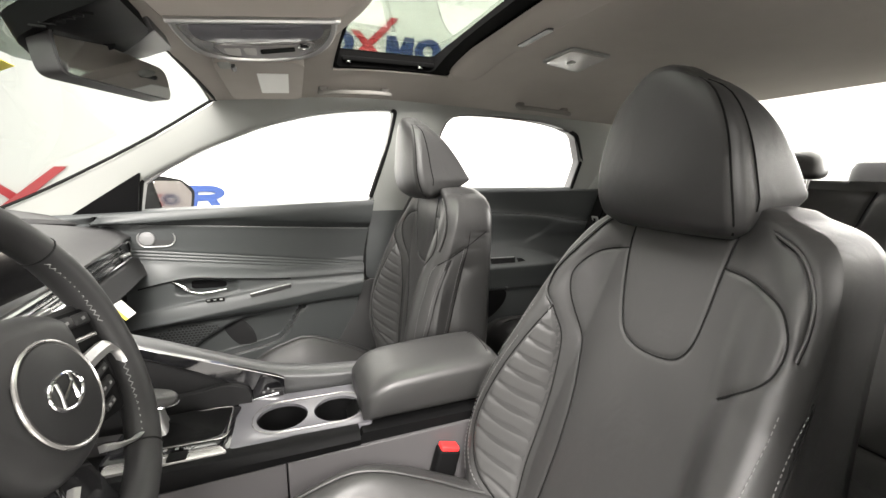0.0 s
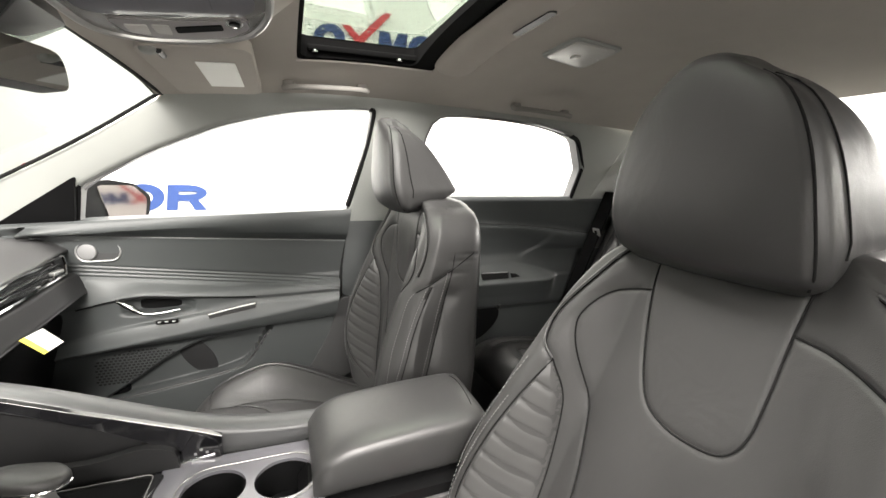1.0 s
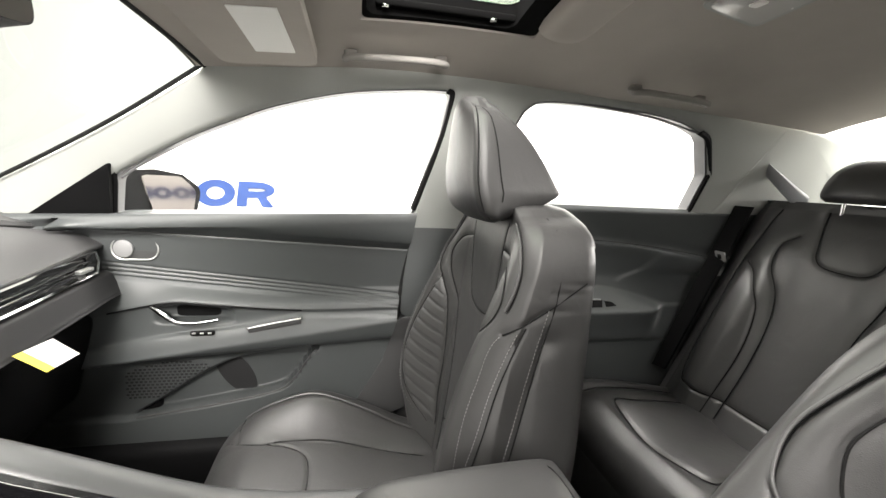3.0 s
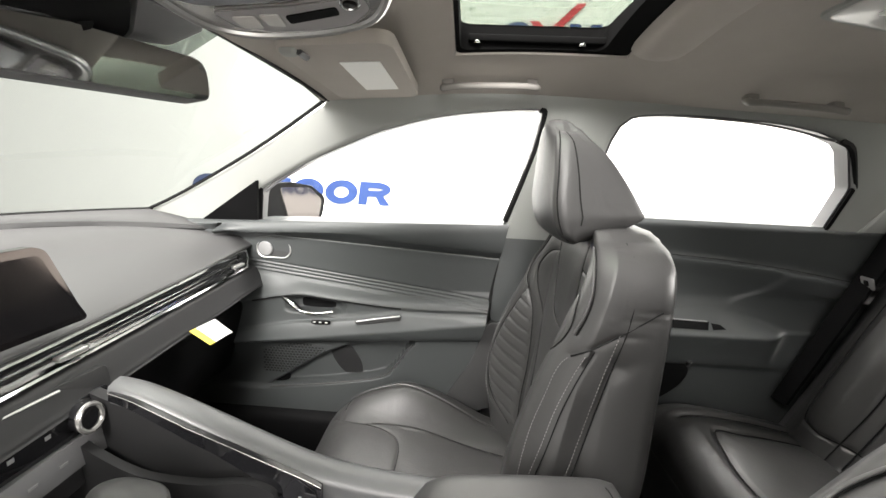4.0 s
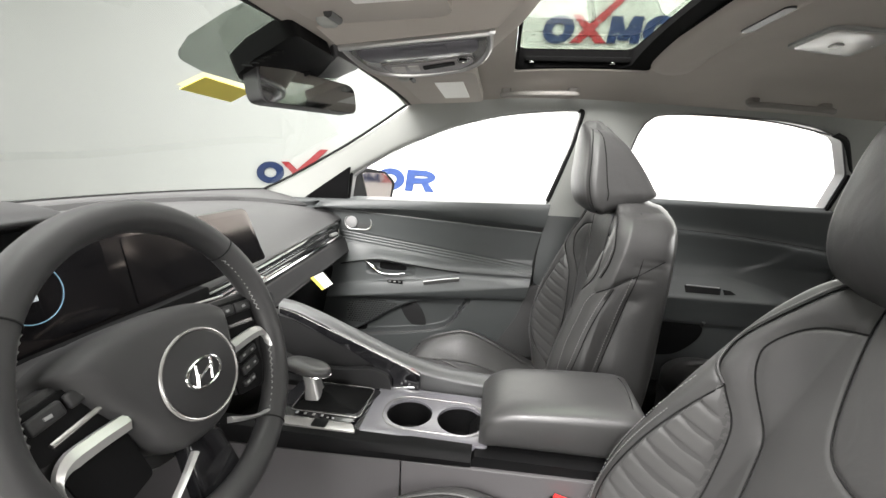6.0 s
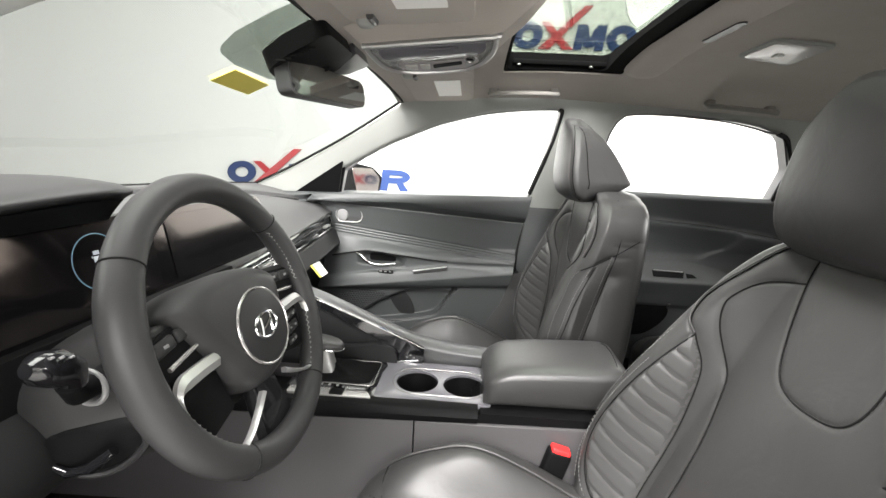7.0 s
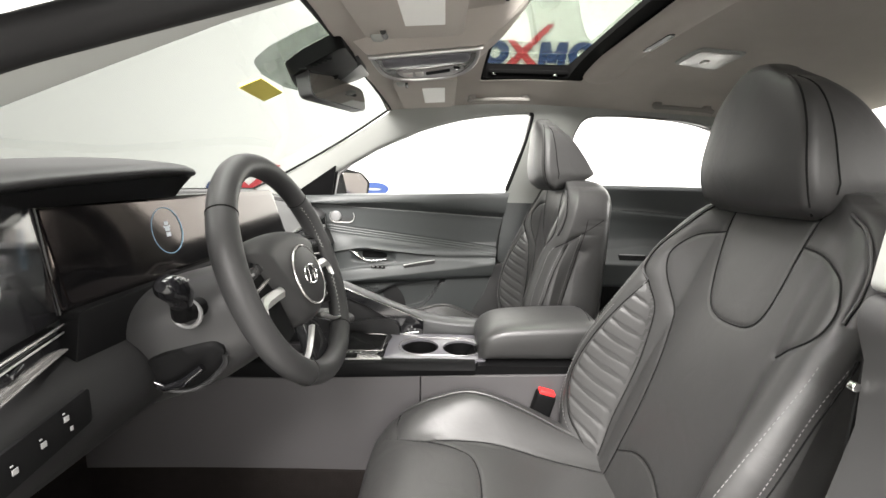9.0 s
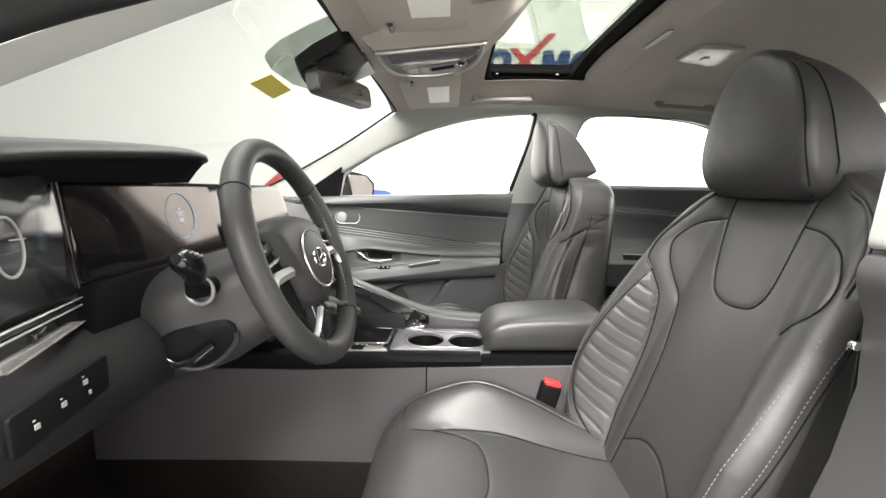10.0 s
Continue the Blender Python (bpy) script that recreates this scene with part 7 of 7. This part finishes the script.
body_o = [(p.x, p.y) for p in smooth_line([(-0.074, 0.416), (-0.036, 0.411), (0.003, 0.397), (0.024, 0.365), (0.031, 0.32), (0.028, 0.27), (0.012, 0.234), (-0.03, 0.213), (-0.077, 0.211), (-0.079, 0.22), (-0.077, 0.405)], 4, True)]
part("pod", loft([[Vector((-0.022 + (x + 0.022) * k, 0.313 + (y - 0.313) * (1 + (k - 1) * 0.7), ocz(x, y) + h)) for x, y in body_o] for k, h in ((1.0, -0.001), (1.08, 0.004), (1.3, 0.018), (1.8, 0.048), (2.4, 0.10))]), HEADLINER, oc, "beige-grey moulded pod", smooth=70)
part("tray", slab([(-0.022 + (x + 0.022) * 0.985, 0.313 + (y - 0.313) * 0.985) for x, y in body_o], oc_lift(-0.003), 0.006, (), 0.002), BEZEL, oc, "satin grey tray")
oc_ring("rim", body_o, 0.002, 0.0046, SILVER, "satin silver rim")
lid_o = round_corners([(-0.073, 0.400), (-0.048, 0.394), (-0.030, 0.374), (-0.028, 0.31), (-0.035, 0.244), (-0.052, 0.226), (-0.073, 0.226)], 0.010)
part("holder_lid", slab(lid_o, lambda x, y, w: Vector((x, y, ocz(x, y) - 0.003 - w - 0.004 * math.sin(math.pi * min(1, max(0, (x + 0.073) / 0.045))))), 0.003, (), 0.0012), SMOKED, oc, "smoked glossy holder lid")
part("lid_inset", slab(round_corners([(-0.068, 0.335), (-0.042, 0.335), (-0.043, 0.270), (-0.068, 0.270)], 0.004), oc_lift(0.0078), 0.0012, (), 0.0005), SMOKED, oc, "dark glossy panel in the lid")
part("lid_edge", tube([Vector((x, y, ocz(x, y) - 0.005)) for x, y in ((-0.029, 0.374), (-0.0265, 0.31), (-0.0335, 0.244))], 0.0016, 8), CHROME, oc, "bright lid edge")
plate_o = round_corners([(-0.022, 0.378), (0.004, 0.368), (0.018, 0.338), (0.021, 0.30), (0.016, 0.258), (-0.006, 0.234), (-0.026, 0.238), (-0.020, 0.30)], 0.008)
part("lamp_plate", slab(plate_o, oc_lift(0.003), 0.003, (), 0.001), LAMP_PLATE, oc, "pale grey lamp plate")
oc_ring("plate_rim", plate_o, 0.0055, 0.0009, BEZEL)
for y0, y1 in ((0.342, 0.364), (0.320, 0.338)):
    part("map_lamp", slab(round_corners([(-0.013, y1), (0.004, y1 - 0.003), (0.008, y0), (-0.012, y0)], 0.003), oc_lift(0.0062), 0.0014, (), 0.0005), LENS, oc, "frosted map lamp")
part("slot", slab(round_corners([(-0.008, 0.315), (0.004, 0.314), (-0.004, 0.264), (-0.015, 0.265)], 0.003), oc_lift(0.0062), 0.0012), PLASTIC_DARK, oc, "black button slot")
part("lamp_button", disc(0.0065, 0.003, Matrix.Translation((-0.018, 0.251, ocz(-0.018, 0.251) - 0.007)), 20, bev=0.001), PLASTIC_DARK, oc, "round black button")
oc_ring("button_rim", [(-0.018 + 0.0085 * math.cos(2 * math.pi * i / 24), 0.251 + 0.0085 * math.sin(2 * math.pi * i / 24)) for i in range(24)], 0.0065, 0.0011, CHROME)

# sun visors
def vis_z(x, y):
    """Underside of a folded sun visor."""
    return 1.272 - 0.052 * abs(x) - 0.06 * (y - 0.32)


def visor(x0, x1, clip_x, label):
    v = thing("sun_visor", label, "sun visor", "sun visors", at=((x0 + x1) / 2, 0.32, 1.27))
    line = round_corners([(x0, 0.405), (x1, 0.405), (x1, 0.245), (x0, 0.245)], 0.03, 6)
    part("blade", slab(line, lambda x, y, w: Vector((x, y, vis_z(x, y) + 0.018 - w)), 0.018, (), 0.007), HEADLINER, v)
    part("label", slab(rect((x0 + x1) / 2 - 0.085, 0.275, (x0 + x1) / 2 + 0.085, 0.335, 0.002), lambda x, y, w: Vector((x, y, vis_z(x, y) - 0.0002 - w)), 0.001), WHITE_CARD, v, "blank white warning label")
    part("clip", rbox((0.022, 0.022, 0.024), pose(clip_x, 0.385, vis_z(clip_x, 0.385) + 0.004), 0.006), PILLAR, v)
    part("pivot", tube([Vector((clip_x, 0.372, vis_z(clip_x, 0.372) - 0.002)), Vector((clip_x + (0.03 if clip_x < (x0 + x1) / 2 else -0.03), 0.372, vis_z(clip_x, 0.372) - 0.003))], 0.005, 8), PLASTIC, v)
    return v


visor(0.150, 0.470, 0.165, "beige cloth sun visor with white label, passenger side")
visor(-0.500, -0.182, -0.205, "beige cloth sun visor with white label, driver side")


# grab handles
def grab(y0, y1, x):
    h = thing("grab_handle", "beige-grey moulded grab handle over the side window", "grab handle", "grab handles", at=(x, (y0 + y1) / 2, 1.28))
    a, b = min(y0, y1), max(y0, y1)
    def hang(dx, y, dz):
        return (x + dx, y, roof_z(x + dx, y) + dz)
    bar = smooth_line([hang(0.020, a + 0.010, -0.002), hang(0.014, a + 0.008, -0.010), hang(0.000, a + 0.005, -0.020), hang(-0.011, a + 0.012, -0.025), hang(-0.016, a + 0.035, -0.026), hang(-0.018, (a + b) / 2, -0.027), hang(-0.016, b - 0.035, -0.026), hang(-0.011, b - 0.012, -0.025), hang(0.000, b - 0.005, -0.020), hang(0.014, b - 0.008, -0.010), hang(0.020, b - 0.010, -0.002)], 5)
    n = len(bar) - 1
    part("bar", tube(bar, [0.0064 + 0.0030 * abs(2 * i / n - 1) ** 3 for i in range(n + 1)], 12), HANDLE, h)
    for y in (a + 0.014, b - 0.014):
        part("foot", rbox((0.022, 0.026, 0.020), pose(x + 0.016, y, roof_z(x + 0.016, y) - 0.004, 0, 22, 0), 0.007), HANDLE, h)
    return h


grab(0.202, 0.006, 0.464)
grab(-0.392, -0.58, 0.462)

# dome lamp
dome_l = thing("dome_lamp", "rectangular frosted dome lamp on the headliner", "dome lamp", at=(0.14, -0.36, 1.325))
dl = round_corners([(0.085, -0.305), (0.205, -0.305), (0.225, -0.425), (0.085, -0.415)], 0.015)
part("rim", slab(dl, lambda x, y, w: Vector((x, y, roof_z(x, y) + 0.004 - w)), 0.008, (), 0.003), PILLAR, dome_l)
part("lens", slab([(0.15 + (x - 0.15) * 0.86, -0.362 + (y + 0.362) * 0.86) for x, y in dl], lambda x, y, w: Vector((x, y, roof_z(x, y) - 0.003 - w)), 0.003, (), 0.001), LENS, dome_l, "frosted lamp lens")
part("switch", rbox((0.02, 0.014, 0.005), pose(0.16, -0.36, roof_z(0.16, -0.36) - 0.007), 0.002), WHITE_CARD, dome_l)

# rear-view mirror, sensor cover and papers at the windscreen
def on_screen(x, y, off=0.0):
    """A point on the windscreen's inner face, off below it."""
    z = (1.144 - 0.32 * y) / 0.775
    return Vector((x, y - off * 0.38, z - off * 0.92))


cover = thing("sensor_cover", "black moulded camera and sensor cover on the windscreen", "sensor cover", at=(-0.03, 0.52, 1.24))
cov = round_corners([(-0.110, 0.575), (-0.135, 0.530), (-0.150, 0.464), (-0.020, 0.464), (0.030, 0.510), (0.030, 0.552), (-0.040, 0.588)], 0.015, 5)
part("shell", slab(cov, lambda x, y, w: on_screen(x, y, 0.004 + w), 0.028, (), 0.012), PLASTIC_DARK, cover)
part("mount_cover", slab(round_corners([(-0.016, 0.460), (0.085, 0.460), (0.085, 0.505), (0.034, 0.522), (0.034, 0.508)], 0.008), lambda x, y, w: on_screen(x, y, 0.004 + w), 0.026, (), 0.008), GREY_PLASTIC, cover, "grey-brown wiring cover")
for k in range(6):
    part("vent_slot", rbox((0.003, 0.016, 0.003), Matrix.Translation(on_screen(-0.128, 0.500 + 0.009 * k, 0.033)), 0.001, 1), SEAM, cover)
single("windscreen_patch", slab(round_corners([(-0.10, 0.622), (-0.168, 0.608), (-0.195, 0.566), (-0.205, 0.51), (-0.205, 0.466), (0.16, 0.466), (0.185, 0.55), (0.155, 0.60), (0.02, 0.624)], 0.02, 5), lambda x, y, w: on_screen(x, y, 0.0015 + w), 0.0015), glass("grey_patch", (0.55, 0.58, 0.55), 0.05), "grey tinted patch on the windscreen round the sensor", "windscreen tint")
rv = thing("rear_view_mirror", "dark frameless rear-view mirror on the windscreen", "car mirror", at=(-0.01, 0.49, 1.20))
MV = Matrix.Translation((0.001, 0.497, 1.205)) @ Matrix.Rotation(radians(-15), 4, "Z") @ Matrix.Rotation(radians(-1), 4, "Y") @ Matrix.Rotation(radians(-7), 4, "X")


def mv(u, v, w):
    """u right, v up, w towards the rear."""
    return MV @ Vector((u, -w, v))


outline_m = round_corners([(-0.118, -0.018), (-0.109, -0.027), (0.107, -0.026), (0.117, -0.017), (0.117, 0.016), (0.105, 0.025), (-0.106, 0.029), (-0.118, 0.020)], 0.014, 4)
part("case", slab(outline_m, lambda u, v, w: mv(u, v, w - 0.026), 0.026, (), 0.003), PLASTIC, rv, "grey mirror case")
part("mirror_glass", slab([(u * 0.975, v * 0.94) for u, v in outline_m], lambda u, v, w: mv(u, v, w + 0.0002), 0.002), MIRROR, rv, "dark mirror glass")
part("stem", tube([mv(0.0, 0.01, -0.02), mv(0.0, 0.035, -0.035), on_screen(-0.02, 0.515, 0.03)], 0.010, 10), PLASTIC_DARK, rv)
tag = single("yellow_tag", slab([(-0.085, 0.674), (-0.085, 0.630), (0.045, 0.637), (0.050, 0.682)], lambda x, y, w: on_screen(x, y, 0.003 + w + 0.06 * abs(x + 0.02) ** 1.5), 0.001), YELLOW, "yellow paper tag stuck to the windscreen", "paper tag")
card = thing("hang_tag", "white and yellow card tag hanging from the dashboard", "card tag", at=(0.37, 0.675, 0.765))
def ct(u, v, w):
    return Vector((0.335 + u * 0.088 + v * 0.045, 0.672 - 0.012 * v + 0.01 * u - w, 0.772 - u * 0.012 - v * 0.048))
part("card", slab(rect(0.28, 0.0, 1.2, 1.0), ct, 0.001), WHITE_CARD, card)
part("yellow_end", slab(rect(0.0, 0.0, 0.28, 1.0), ct, 0.001), YELLOW, card)
